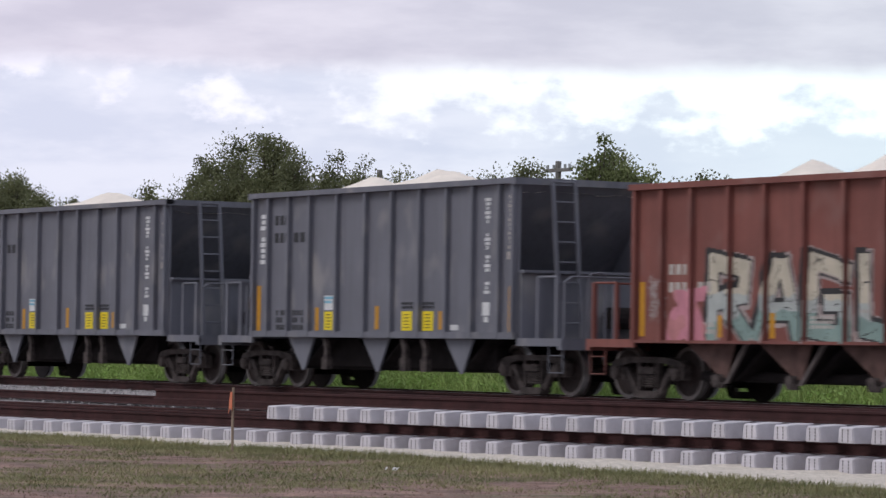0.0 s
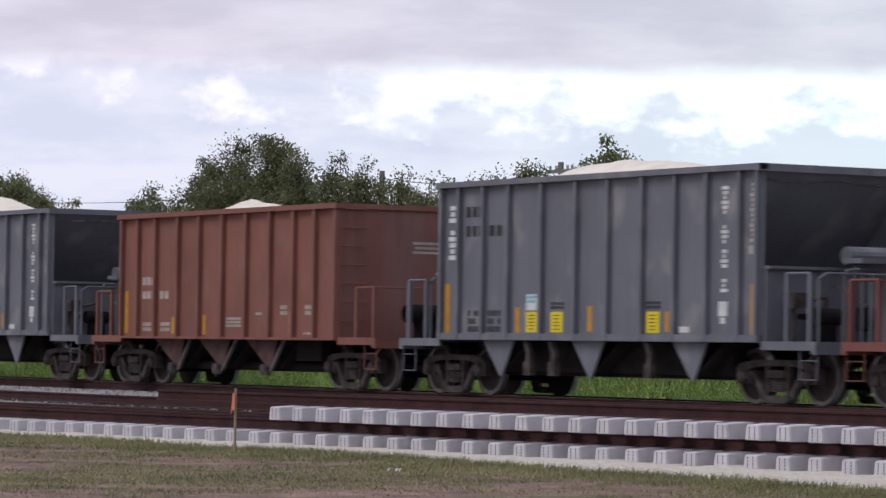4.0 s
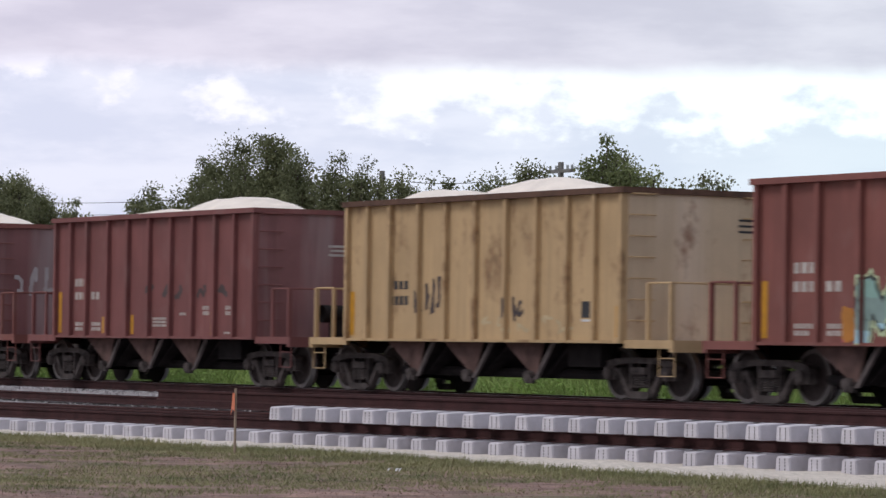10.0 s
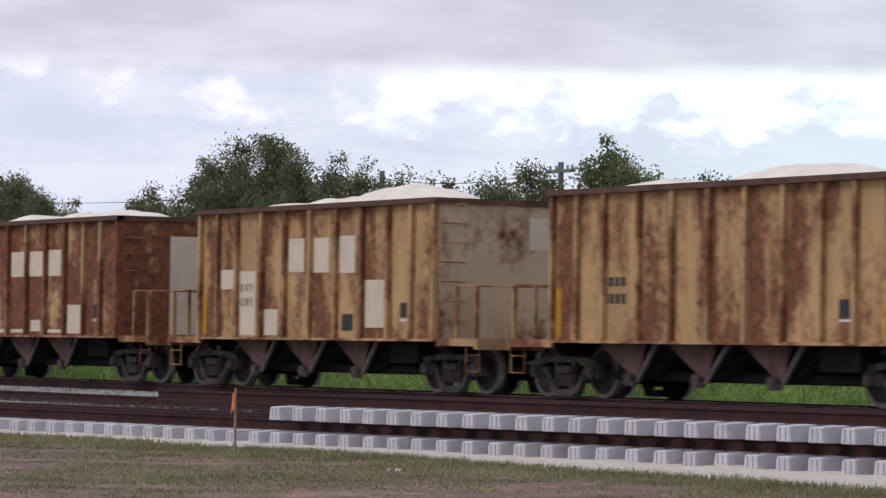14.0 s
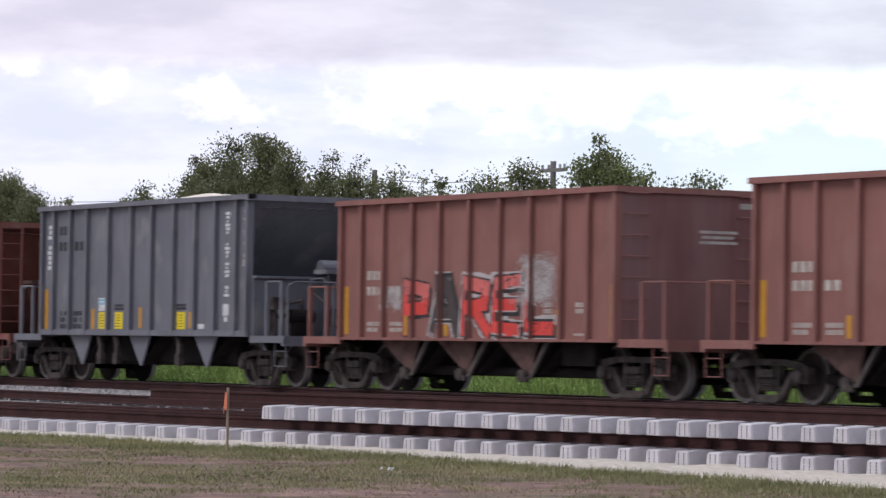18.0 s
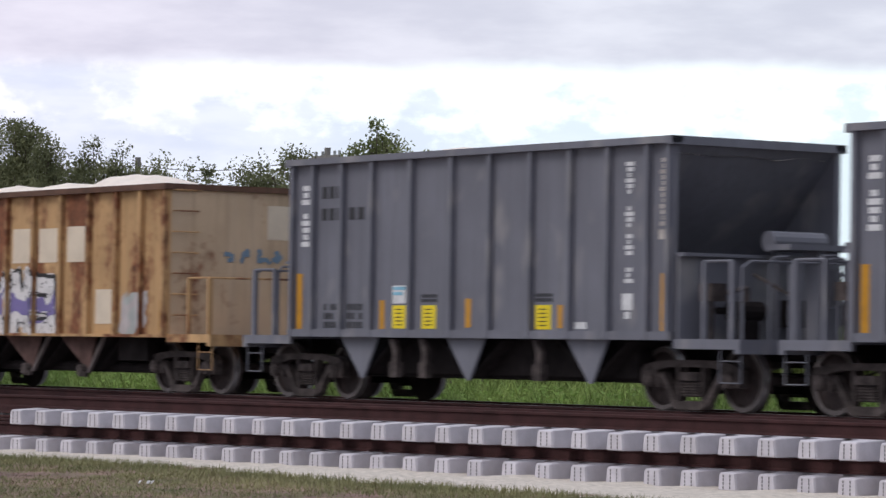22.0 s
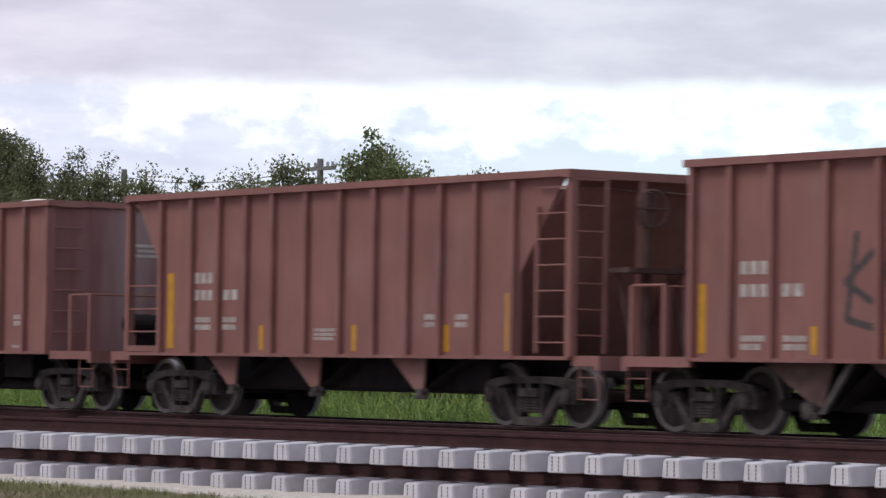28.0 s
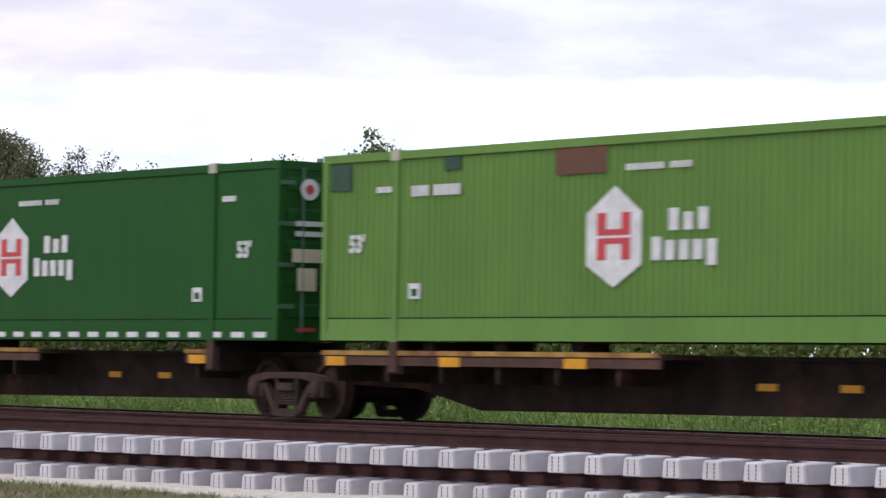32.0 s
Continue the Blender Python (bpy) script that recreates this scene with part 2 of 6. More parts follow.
def rail_profile(y, z):
    """The section of a rail whose foot stands at z, 0.185 high."""
    h = [(-0.07, 0), (0.07, 0), (0.07, 0.012), (0.012, 0.035), (0.010, 0.135), (0.036, 0.15), (0.036, 0.178), (0.028, 0.185),
         (-0.028, 0.185), (-0.036, 0.178), (-0.036, 0.15), (-0.010, 0.135), (-0.012, 0.035), (-0.07, 0.012)]
    return [(y + a, z + b) for a, b in h]


def rail(x0, x1, y, z, parent, shine=False):
    me = Mesh()
    pr = rail_profile(y, z)
    me.loft([[(x0, a, b) for a, b in pr], [(x1, a, b) for a, b in pr]])
    if shine:
        me.box(x0, x1, y - 0.028, y + 0.028, z + 0.183, z + 0.188, 1)
    return part("rail", me, [RAIL, RAILTOP] if shine else RAIL, parent)


ground_sheet()
bed("ballast_bed", [(-4.2, GZ - 0.1), (-2.6, -0.42), (-1.75, -0.21), (1.75, -0.21), (2.9, -0.6), (3.6, GZ - 0.1)], -420, 420, GRAVEL,
    "grey crushed stone ballast under the main track", step=0.6)
main_track = tagged(new("main_track"), "main railway track with worn rails on concrete sleepers", "railway track", kind="structure")
for s in (-1, 1):
    rail(-430, 430, s * 0.7525, -0.188, main_track, True)


def sleeper_mesh(name, long=2.59, marks=True):
    """A tapered pre-stressed concrete sleeper along +y, its end at y = 0, its foot at z = 0."""
    me = Mesh()
    secs = [(0, 0.20), (0.03, 0.215), (0.45, 0.235), (0.75, 0.225), (1.1, 0.185), (1.49, 0.185), (1.84, 0.225), (2.14, 0.235), (2.56, 0.215), (2.59, 0.2)]
    rings = []
    for y, h in secs:
        c = 0.012 if y in (0, 2.59) else 0
        b, t = 0.142 - c, 0.124 - c + (0.235 - h) * 0.1
        rings.append([(-b, y, c), (b, y, c), (b, y, 0.04), (t, y, h - 0.012), (t - 0.014, y, h), (-t + 0.014, y, h), (-t, y, h - 0.012), (-b, y, 0.04)])
    me.loft(rings)
    if marks:
        for x in (-0.055, 0.05):
            for z in (0.04, 0.085, 0.13, 0.172):
                me.box(x - 0.008, x + 0.008, -0.004, 0.01, z - 0.016, z + 0.016, 1)
    return me.mesh(name, CONCRETE, SLOT)


SLEEPER = sleeper_mesh("sleeper")
for i in range(190):
    ob = part("sleeper", SLEEPER, CONCRETE, main_track, at=pose(-118 + 0.61 * i, -1.295, -0.42, 0, 0, 0))

# new track and the panel stacked on it, slightly skewed to the main line
SK = math.degrees(math.atan(0.128))
P0 = Vector((-49.737 + 0.11, -7.925, 0))
LOWZ, UPZ = GZ + 0.005, -0.129 - 0.235


def panel_space(u, v, z):
    return Matrix.Translation(P0) @ pose(0, 0, 0, 0, 0, SK) @ Matrix.Translation((u, v, z))


new_track = tagged(new("new_track"), "new track of pale concrete sleepers with rusty rails, not yet ballasted", "railway track", kind="structure")
new_track.matrix_basis = panel_space(0, 0, LOWZ)
top_panel = tagged(new("track_panel"), "prefabricated track panel of concrete sleepers and rusty rails, stacked on top", "track panel")
top_panel.matrix_basis = panel_space(0, 0, UPZ)
STEP = 0.61 * math.hypot(1, 0.128)
for i in range(-62, 62):
    part("sleeper", SLEEPER, CONCRETE, new_track, at=pose(STEP * i + rng.uniform(-0.012, 0.012), rng.uniform(-0.015, 0.015), 0, 0, 0, rng.uniform(-0.5, 0.5)))
for i in range(0, 62):
    part("sleeper", SLEEPER, CONCRETE, top_panel, at=pose(STEP * i + rng.uniform(-0.012, 0.012), rng.uniform(-0.015, 0.015), 0, 0, 0, rng.uniform(-0.5, 0.5)))
for y in (0.578, 2.012):
    rail(-62 * STEP, 62 * STEP, y, 0.236, new_track)
rail(-4.2, 62 * STEP, 0.578, 0.236, top_panel)
rail(-0.68, 62 * STEP, 2.012, 0.236, top_panel)


def lawn_edge(x):
    """Where the grass ends and the limestone begins."""
    return -9.05 + 0.05 * min(0, x + 45)


bed("limestone_bed", [(-0.25, GZ - 0.08), (0.1, GZ + 0.01), (-0.3, GZ + 0.035), (3.2, GZ + 0.03), (3.9, GZ - 0.03)], -60, 46, LIME,
    "white crushed limestone under the new track", SK, P0.x, P0.y, 0.05, 0.25, lambda u: lawn_edge(P0.x + u) - P0.y - 0.128 * u)


def loose_rail(x0, x1, y, z, yaw, tip=0.0):
    """A spare rail laid down beside the track."""
    r = tagged(new("loose_rail", None), "rusty spare rail laid on the stone beside the track", "rail", "spare rails")
    r.matrix_basis = Matrix.Translation((x0, y, z)) @ pose(0, 0, 0, 0, tip, yaw)
    rail(0, x1 - x0, 0, 0, r)


loose_rail(-92, -48, -2.72, -0.42, 0.0)
loose_rail(-74, -46, -10.3 + 2.75, GZ + 0.245, SK - 0.1)
loose_rail(-80, -52, -11.02 + 2.5, GZ + 0.245, SK + 0.15)


def scattered_stones():
    """Loose ballast stones on the shoulder of the main track."""
    r = random.Random(21)
    me = Mesh()
    for i in range(9000):
        x = r.uniform(-105, -45)
        y = r.uniform(-3.3, -1.4)
        z = -0.21 if y > -1.75 else -0.21 - (-1.75 - y) * 0.247
        q = r.uniform(0.02, 0.045)
        pts = [(x + r.uniform(-q, q), y + r.uniform(-q, q), z + r.uniform(0, q)) for _ in range(3)] + [(x, y, z + q * 1.5)]
        me.add(pts, [(0, 1, 2), (0, 1, 3), (1, 2, 3), (0, 2, 3)])
    m = mat("loose_ballast_stone", (0.4, 0.38, 0.39), 0.95, var=0.6, scale=20)
    tagged(new("loose_stones", me.mesh("loose_stones", m)), "loose grey ballast stones on the track shoulder", "gravel", kind="stuff")


scattered_stones()


# ---- the train ----
def travelled(t):
    """How far the train has run, in metres."""
    return 18.227 * t - 0.065 * (t / 10) ** 2 + 0.183 * (t / 10) ** 3


PAINT = mat("car_paint", (0.2, 0.2, 0.2))
WR = 0.457
WHEELSET = Mesh()
WHEELSET.rod((0, -1.1, 0), (0, 1.1, 0), 0.085, 10)
for s in (-1, 1):
    WHEELSET.disc(0, 0, [(s * 0.69, 0.09), (s * 0.69, WR + 0.028), (s * 0.72, WR + 0.028), (s * 0.735, WR), (s * 0.83, WR - 0.006), (s * 0.83, 0.385),
                         (s * 0.775, 0.36), (s * 0.765, 0.18), (s * 0.82, 0.13), (s * 0.83, 0.09)], 32)
    turned = len(WHEELSET.k) - 9 * 32 - 2
    WHEELSET.k[turned + 3 * 32:turned + 5 * 32] = [1] * 32 + [2] * 32
WHEELSET = WHEELSET.mesh("wheelset", WHEEL, TREAD, RIM_FACE)
FRAME = Mesh()
for s in (-1, 1):
    # arched upper arm, pedestal jaw, sloping lower arm and bolster column
    FRAME.prism([(0, 0.27), (s * 0.5, 0.265), (s * 0.78, 0.24), (s * 1.0, 0.2), (s * 1.08, 0.13), (s * 1.08, -0.1), (s * 0.99, -0.12), (s * 0.97, 0.02), (s * 0.8, 0.03), (s * 0.72, 0.12), (s * 0.5, 0.165), (0, 0.17)], -0.08, 0.08)
    FRAME.prism([(s * 0.7, 0.1), (s * 0.8, 0.04), (s * 0.76, -0.12), (s * 0.68, -0.12)], -0.07, 0.07)
    FRAME.prism([(s * 0.62, 0.1), (s * 0.7, 0.05), (s * 0.36, -0.42), (s * 0.27, -0.34)], -0.06, 0.06)
    FRAME.prism([(s * 0.23, 0.2), (s * 0.31, 0.2), (s * 0.29, -0.32), (s * 0.24, -0.32)], -0.06, 0.06)
    FRAME.disc(s * 0.889, -0.0, [(-0.17, 0.0), (-0.17, 0.06), (-0.15, 0.1), (-0.11, 0.12), (0.08, 0.12), (0.08, 0)], 16)
    FRAME.box(min(s * 0.76, s * 1.0), max(s * 0.76, s * 1.0), -0.1, 0.06, 0.06, 0.13)
FRAME.prism([(-0.34, -0.31), (0.34, -0.31), (0.38, -0.37), (0.28, -0.43), (-0.28, -0.43), (-0.38, -0.37)], -0.1, 0.1)
FRAME.box(-0.24, 0.24, -0.11, -0.03, -0.02, 0.1)
FRAME = FRAME.mesh("side_frame", CAST)
SPRINGS = Mesh().loft([[(0.2 * a, 0.065 * b, -0.25 + 0.02 * k) for a, b in ((-1, -1), (-0.66, -1.35), (-0.33, -1), (0, -1.35), (0.33, -1), (0.66, -1.35), (1, -1), (1, 1), (-1, 1))] if k % 2 else
                       [(0.17 * a, 0.05 * b, -0.25 + 0.02 * k) for a, b in ((-1, -1), (-0.66, -1.35), (-0.33, -1), (0, -1.35), (0.33, -1), (0.66, -1.35), (1, -1), (1, 1), (-1, 1))] for k in range(12)])
SPRINGS = SPRINGS.mesh("spring_pack", CAST)
BOLSTER = Mesh().box(-0.2, 0.2, -1.08, 1.08, -0.04, 0.1).box(-0.16, 0.16, -1.02, 1.02, -0.2, -0.04)
BOLSTER.rod((0, 0, 0.1), (0, 0, 0.26), 0.2, 12).box(-0.75, 0.75, -0.5, -0.4, -0.1, 0.0).box(-0.75, 0.75, 0.4, 0.5, -0.1, 0.0)
BOLSTER = BOLSTER.mesh("truck", DARK)


def truck(car, x):
    t = part("truck", BOLSTER, DARK, car, "cast steel two-axle truck, dusty", at=pose(x, 0, WR))
    for s in (-1, 1):
        part("side_frame", FRAME, CAST, t, at=pose(0, s * 0.99, 0))
        part("spring_pack", SPRINGS, CAST, t, at=pose(0, s * 0.99, 0))
    for s in (-1, 1):
        part("wheelset", WHEELSET, WHEEL, t, at=pose(s * 0.889, 0, 0))
    return t


def painted(name, me, car, label=""):
    ob = part(name, me, PAINT, car, label)
    ob.material_slots[0].link = "OBJECT"
    ob.material_slots[0].material = PAINT
    return ob


def v_bay(x0, xa, x1, za, w=1.3):
    """A hopper outlet: two sloping sheets that meet in an edge across the car, with gusset plates at the sides."""
    me = Mesh()
    for a, b in (((x0, 0.97), (xa, za)), ((x1, 0.97), (xa, za))):
        d = 0.03 if a[0] < b[0] else -0.03
        me.prism([a, b, (b[0] + d, b[1]), (a[0] + d, a[1])], -w, w)
    return me


def common_ends(car, L, deck=1.02, reach=1.45, w=1.52):
    """Centre sill, end platforms, couplers and air hose, alike at both ends."""
    part("center_sill", Mesh().box(-reach, L + reach, -0.25, 0.25, 0.72, 1.0), DARK, car)
    for s, x in ((-1, 0.0), (1, L)):
        p = Mesh().box(min(x, x + s * reach), max(x, x + s * reach), -w, w, deck - 0.05, deck)
        p.box(min(x + s * (reach - 0.12), x + s * reach), max(x + s * (reach - 0.12), x + s * reach), -w, w, deck - 0.2, deck - 0.05)
        p.box(min(x, x + s * reach), max(x, x + s * reach), -w, -w + 0.06, deck - 0.14, deck - 0.05)
        p.box(min(x, x + s * reach), max(x, x + s * reach), w - 0.06, w, deck - 0.14, deck - 0.05)
        painted("end_platform", p, car)
        c = Mesh().box(min(x + s * reach, x + s * (reach + 0.3)), max(x + s * reach, x + s * (reach + 0.3)), -0.09, 0.09, 0.76, 0.94)
        c.prism([(x + s * (reach + 0.25), 0.7), (x + s * (reach + 0.46), 0.72), (x + s * (reach + 0.46), 0.98), (x + s * (reach + 0.25), 1.0)], -0.15, 0.13)
        part("coupler", c, CAST, car)
        h = Mesh().path([(x + s * (reach - 0.05), 0.35, 0.8), (x + s * (reach + 0.15), 0.38, 0.6), (x + s * (reach + 0.35), 0.34, 0.52), (x + s * (reach + 0.44), 0.3, 0.6)], 0.025)
        part("air_hose", h, DARK, car)
        st = Mesh()
        for y in (-1.45,):
            for z in (0.42, 0.72):
                st.rod((x + s * (reach - 0.5), y, z), (x + s * (reach - 0.05), y, z), 0.01)
            st.rod((x + s * (reach - 0.5), y, 0.42), (x + s * (reach - 0.5), y, deck), 0.012).rod((x + s * (reach - 0.05), y, 0.42), (x + s * (reach - 0.05), y, deck), 0.012)
        painted("step", st, car)


def end_rail(car, x, s, y0=-1.45, y1=1.45, z=1.02, top=2.0, out=1.35, posts=(-1.42, -0.5, 0.5, 1.42)):
    """Handrail along the outer edge of a platform."""
    me = Mesh()
    xo = x + s * out
    me.rod((xo, y0, top), (xo, y1, top), 0.02)
    for y in posts:
        me.box(xo - 0.03, xo + 0.03, y - 0.03, y + 0.03, z, top)
    return painted("handrail", me, car)


S_RIBS = [0.06, 0.84, 1.67, 2.72, 3.69, 4.72, 5.75, 6.76, 7.75, 8.6, 9.42]


def side_frame_parts(car, L, top, ribs, sill=0.96, depth=0.1, rib_w=0.09, sill_h=0.05, x_from=0.0, x_to=None, panel_pts=None):
    """Both side walls: sheet, top chord, sill and each rib."""
    x_to = L if x_to is None else x_to
    rib = Mesh().box(-rib_w / 2, rib_w / 2, 0, depth, sill + 0.02, top - 0.1).mesh("rib", PAINT)
    for s in (-1, 1):
        pts = panel_pts or [(x_from, sill + 0.02), (x_to, sill + 0.02), (x_to, top - 0.08), (x_from, top - 0.08)]
        painted("side_sheet", Mesh().prism(pts, s * 1.5, s * 1.46), car)
        painted("top_chord", Mesh().box(x_from - 0.06, x_to + 0.06, min(s * 1.44, s * 1.63), max(s * 1.44, s * 1.63), top - 0.1, top), car)
        painted("side_sill", Mesh().box(x_from, x_to, min(s * 1.45, s * 1.585), max(s * 1.45, s * 1.585), sill, sill + sill_h), car)
        for x in ribs:
            ob = painted("rib", rib, car)
            ob.matrix_basis = pose(x, s * 1.5, 0, 0, 0, 0 if s > 0 else 180)


def hopper_s(braces):
    """Box hopper with upright ends and transverse doors."""
    L, top = 9.48, 3.62 if not braces else 3.52
    car = tagged(new("hopper_car"), "", "hopper car")
    side_frame_parts(car, L, top, S_RIBS if not braces else S_RIBS[:1] + S_RIBS[2:9] + S_RIBS[10:])
    if braces:
        for s in (-1, 1):
            for a, b in ((0.1, 1.6), (9.4, 7.85)):
                m = Mesh().prism([(a, 1.06), (a + 0.1, 1.06), (b + 0.1, top - 0.1), (b, top - 0.1)], s * 1.5, s * 1.58)
                painted("side_brace", m, car)
    for s, x in ((-1, 0.0), (1, L)):
        e = Mesh().box(min(x, x - s * 0.05), max(x, x - s * 0.05), -1.46, 1.46, 0.98, top - 0.06)
        painted("end_sheet", e, car)
        painted("end_chord", Mesh().box(min(x - s * 0.08, x + s * 0.06), max(x - s * 0.08, x + s * 0.06), -1.63, 1.63, top - 0.1, top), car)
        lad = Mesh().path([(0, 0, 0), (s * 0.08, 0, 0), (s * 0.08, 0.47, 0), (0, 0.47, 0)], 0.013, 5).mesh("grab_iron", PAINT)
        for j in range(7):
            for y0 in (-1.42, 0.95):
                painted("grab_iron", lad, car).matrix_basis = pose(x, y0, 1.35 + 0.36 * j)
        r = Mesh()
        r.rod((x + s * 1.3, -1.45, 1.98), (x + s * 1.3, 1.45, 1.98), 0.02)
        for y in (-1.45, 0.55, 0.8, 1.45):
            r.box(x + s * 1.3 - 0.03, x + s * 1.3 + 0.03, y - 0.04, y + 0.04, 1.02, 1.98)
        for y in (-1.45,):
            r.rod((x + s * 1.3, y, 1.98), (x + s * 0.62, y, 1.98), 0.02).box(x + s * 0.62 - 0.03, x + s * 0.62 + 0.03, y - 0.03, y + 0.03, 1.02, 1.98)
        painted("handrail", r, car)
    painted("slope_floor", Mesh().prism([(0.05, 1.9), (1.35, 1.0), (7.2, 1.0), (9.4, 1.9), (9.4, 1.86), (7.2, 0.96), (1.35, 0.96), (0.05, 1.86)], -1.45, 1.45), car)
    for x0, xa, x1 in ((1.25, 2.38, 3.05), (3.3, 4.37, 5.1), (5.4, 6.45, 7.12)):
        part("outlet", v_bay(x0, xa, x1, 0.33), [DARK], car)
        g = Mesh().prism([(x0, 0.97), (x1 - 0.4, 0.97), (xa + 0.05, 0.4), (xa - 0.1, 0.4)], -1.34, -1.31)
        part("gusset_plate", g, DUSTY, car)
        part("door_strut", Mesh().prism([(xa + 0.05, 0.31), (xa + 0.12, 0.31), (x1 - 0.02, 0.95), (x1 - 0.09, 0.95)], -1.4, -1.34), STRUT, car)
        part("door_sheet", Mesh().prism([(xa + 0.1, 0.36), (xa + 0.14, 0.36), (x1 + 0.3, 0.95), (x1 + 0.22, 0.95)], -1.2, 1.2), DARK, car)
        part("door_latch", Mesh().rod((xa - 0.12, -1.46, 0.36), (xa - 0.12, -1.3, 0.36), 0.11, 10).box(xa - 0.2, xa + 0.05, -1.44, -1.36, 0.24, 0.34), CAST, car)
    # real pipe, plus an added dark block standing in for shade under the floor
    part("underframe_pipe", Mesh().rod((1.2, -0.9, 0.42), (8.6, -0.9, 0.42), 0.09, 8).box(7.3, 8.3, -1.2, 0.6, 0.55, 0.95), DARK, car)
    common_ends(car, L)
    truck(car, -0.25)
    truck(car, 9.28)
    return car


G_RIBS = [0.08, 0.69, 1.53, 2.38, 3.46, 4.55, 5.54, 6.57, 7.53, 8.43, 9.34, 9.82]


def hopper_g(back=False):
    """Slope-ended hopper with open ends over the platforms; back: the brake gear is at the right end, the ladder at the left."""
    L, top = 9.9, 3.87
    car = tagged(new("hopper_car"), "", "hopper car")
    side_frame_parts(car, L, top, G_RIBS, sill=1.0, rib_w=0.08, sill_h=0.12)
    for s, x in ((-1, 0.0), (1, L)):
        xi = x - s * 2.6
        # sloping sheet from the rim over the truck down to the bays
        painted("end_slope", Mesh().prism([(x, top - 0.1), (x - s * 0.04, top - 0.1), (xi - s * 0.04, 1.05), (xi, 1.05)], -1.46, 1.46), car)
        painted("end_chord", Mesh().box(min(x - s * 0.08, x + s * 0.06), max(x - s * 0.08, x + s * 0.06), -1.63, 1.63, top - 0.12, top + 0.002), car)
        # low bulkhead across the platform
        painted("bulkhead", Mesh().box(min(x + s * 0.06, x + s * 0.1), max(x + s * 0.06, x + s * 0.1), -1.5, 1.5, 1.02, 2.18), car)
        painted("bulkhead_cap", Mesh().box(min(x + s * 0.04, x + s * 0.2), max(x + s * 0.04, x + s * 0.2), -1.5, 1.5, 2.18, 2.23), car)
        lad = Mesh()
        for y in (-0.84, -0.37):
            lad.add([(x + s * 0.1, y - 0.03, top - 0.05), (x + s * 0.1, y + 0.03, top - 0.05), (x + s * 0.04, y + 0.03, top - 0.05), (x + s * 0.04, y - 0.03, top - 0.05),
                     (x + s * 0.4, y - 0.03, 1.02), (x + s * 0.4, y + 0.03, 1.02), (x + s * 0.34, y + 0.03, 1.02), (x + s * 0.34, y - 0.03, 1.02)],
                    [(0, 1, 2, 3), (7, 6, 5, 4), (0, 4, 5, 1), (1, 5, 6, 2), (2, 6, 7, 3), (3, 7, 4, 0)])
        for j in range(8):
            z = 1.3 + 0.36 * j
            xr = x + s * (0.07 + 0.3 * (top - 0.05 - z) / (top - 1.07))
            lad.rod((xr, -0.84, z), (xr, -0.37, z), 0.018, 5)
        if (s > 0) != back:
            painted("ladder", lad, car)
        else:
            part("brake_stand", Mesh().box(x + s * 0.95, x + s * 1.2, 0.1, 0.5, 1.02, 2.3).box(x + s * 0.8, x + s * 1.3, -0.5, 0.9, 2.28, 2.36), PAINT_GREY, car)
            ring = [(x + s * 1.28, 0.3 + 0.27 * math.cos(q * math.pi / 8), 1.75 + 0.27 * math.sin(q * math.pi / 8)) for q in range(17)]
            part("brake_wheel", Mesh().path(ring, 0.018, 5).rod((x + s * 1.28, 0.03, 1.75), (x + s * 1.28, 0.57, 1.75), 0.013, 5).rod((x + s * 1.28, 0.3, 1.48), (x + s * 1.28, 0.3, 2.02), 0.013, 5), PAINT_GREY, car)
            part("air_reservoir", Mesh().rod((x + s * 0.42, -0.15, 2.42), (x + s * 0.42, 0.85, 2.42), 0.15, 14).box(x + s * 0.42 - 0.03, x + s * 0.42 + 0.03, 0.0, 0.06, 1.02, 2.3).box(x + s * 0.42 - 0.03, x + s * 0.42 + 0.03, 0.65, 0.71, 1.02, 2.3), PAINT_GREY, car)
            part("brake_cylinder", Mesh().rod((x + s * 0.5, -0.9, 1.42), (x + s * 0.5, -0.35, 1.42), 0.14, 12).rod((x + s * 0.5, -1.15, 1.42), (x + s * 0.5, -0.9, 1.42), 0.05, 8).box(x + s * 0.4, x + s * 0.6, -0.8, -0.45, 1.02, 1.3), DARK, car)
            part("brake_valve", Mesh().box(x + s * 0.3, x + s * 0.6, -1.3, -1.05, 1.55, 1.8).rod((x + s * 0.45, -1.2, 1.02), (x + s * 0.45, -1.2, 1.55), 0.03), CAST, car)
            part("brake_rod", Mesh().rod((x + s * 0.3, -0.3, 1.95), (x + s * 1.2, -0.3, 1.6), 0.025), CAST, car)
            part("brake_pipe", Mesh().path([(x + s * 0.3, -1.2, 1.1), (x + s * 0.3, -1.2, 1.6), (x + s * 0.5, -0.6, 1.75), (x + s * 0.5, -0.6, 1.2)], 0.04), CAST, car)
        r = Mesh()
        xo = x + s * 1.35
        r.path([(xo, -1.4, 1.02), (xo, -1.4, 2.0), (xo, -1.25, 2.1), (xo, 1.3, 2.1)], 0.022)
        for y in (-0.35, 0.5, 1.3):
            r.box(xo - 0.025, xo + 0.025, y - 0.025, y + 0.025, 1.02, 2.1)
        r.box(x + s * 0.6 - 0.03, x + s * 0.6 + 0.03, -1.48, -1.42, 1.02, 2.1).box(x + s * 1.2 - 0.04, x + s * 1.2 + 0.04, -1.48, -1.42, 1.02, 2.1)
        r.rod((x + s * 0.6, -1.45, 2.1), (x + s * 1.2, -1.45, 2.1), 0.022)
        painted("handrail", r, car)
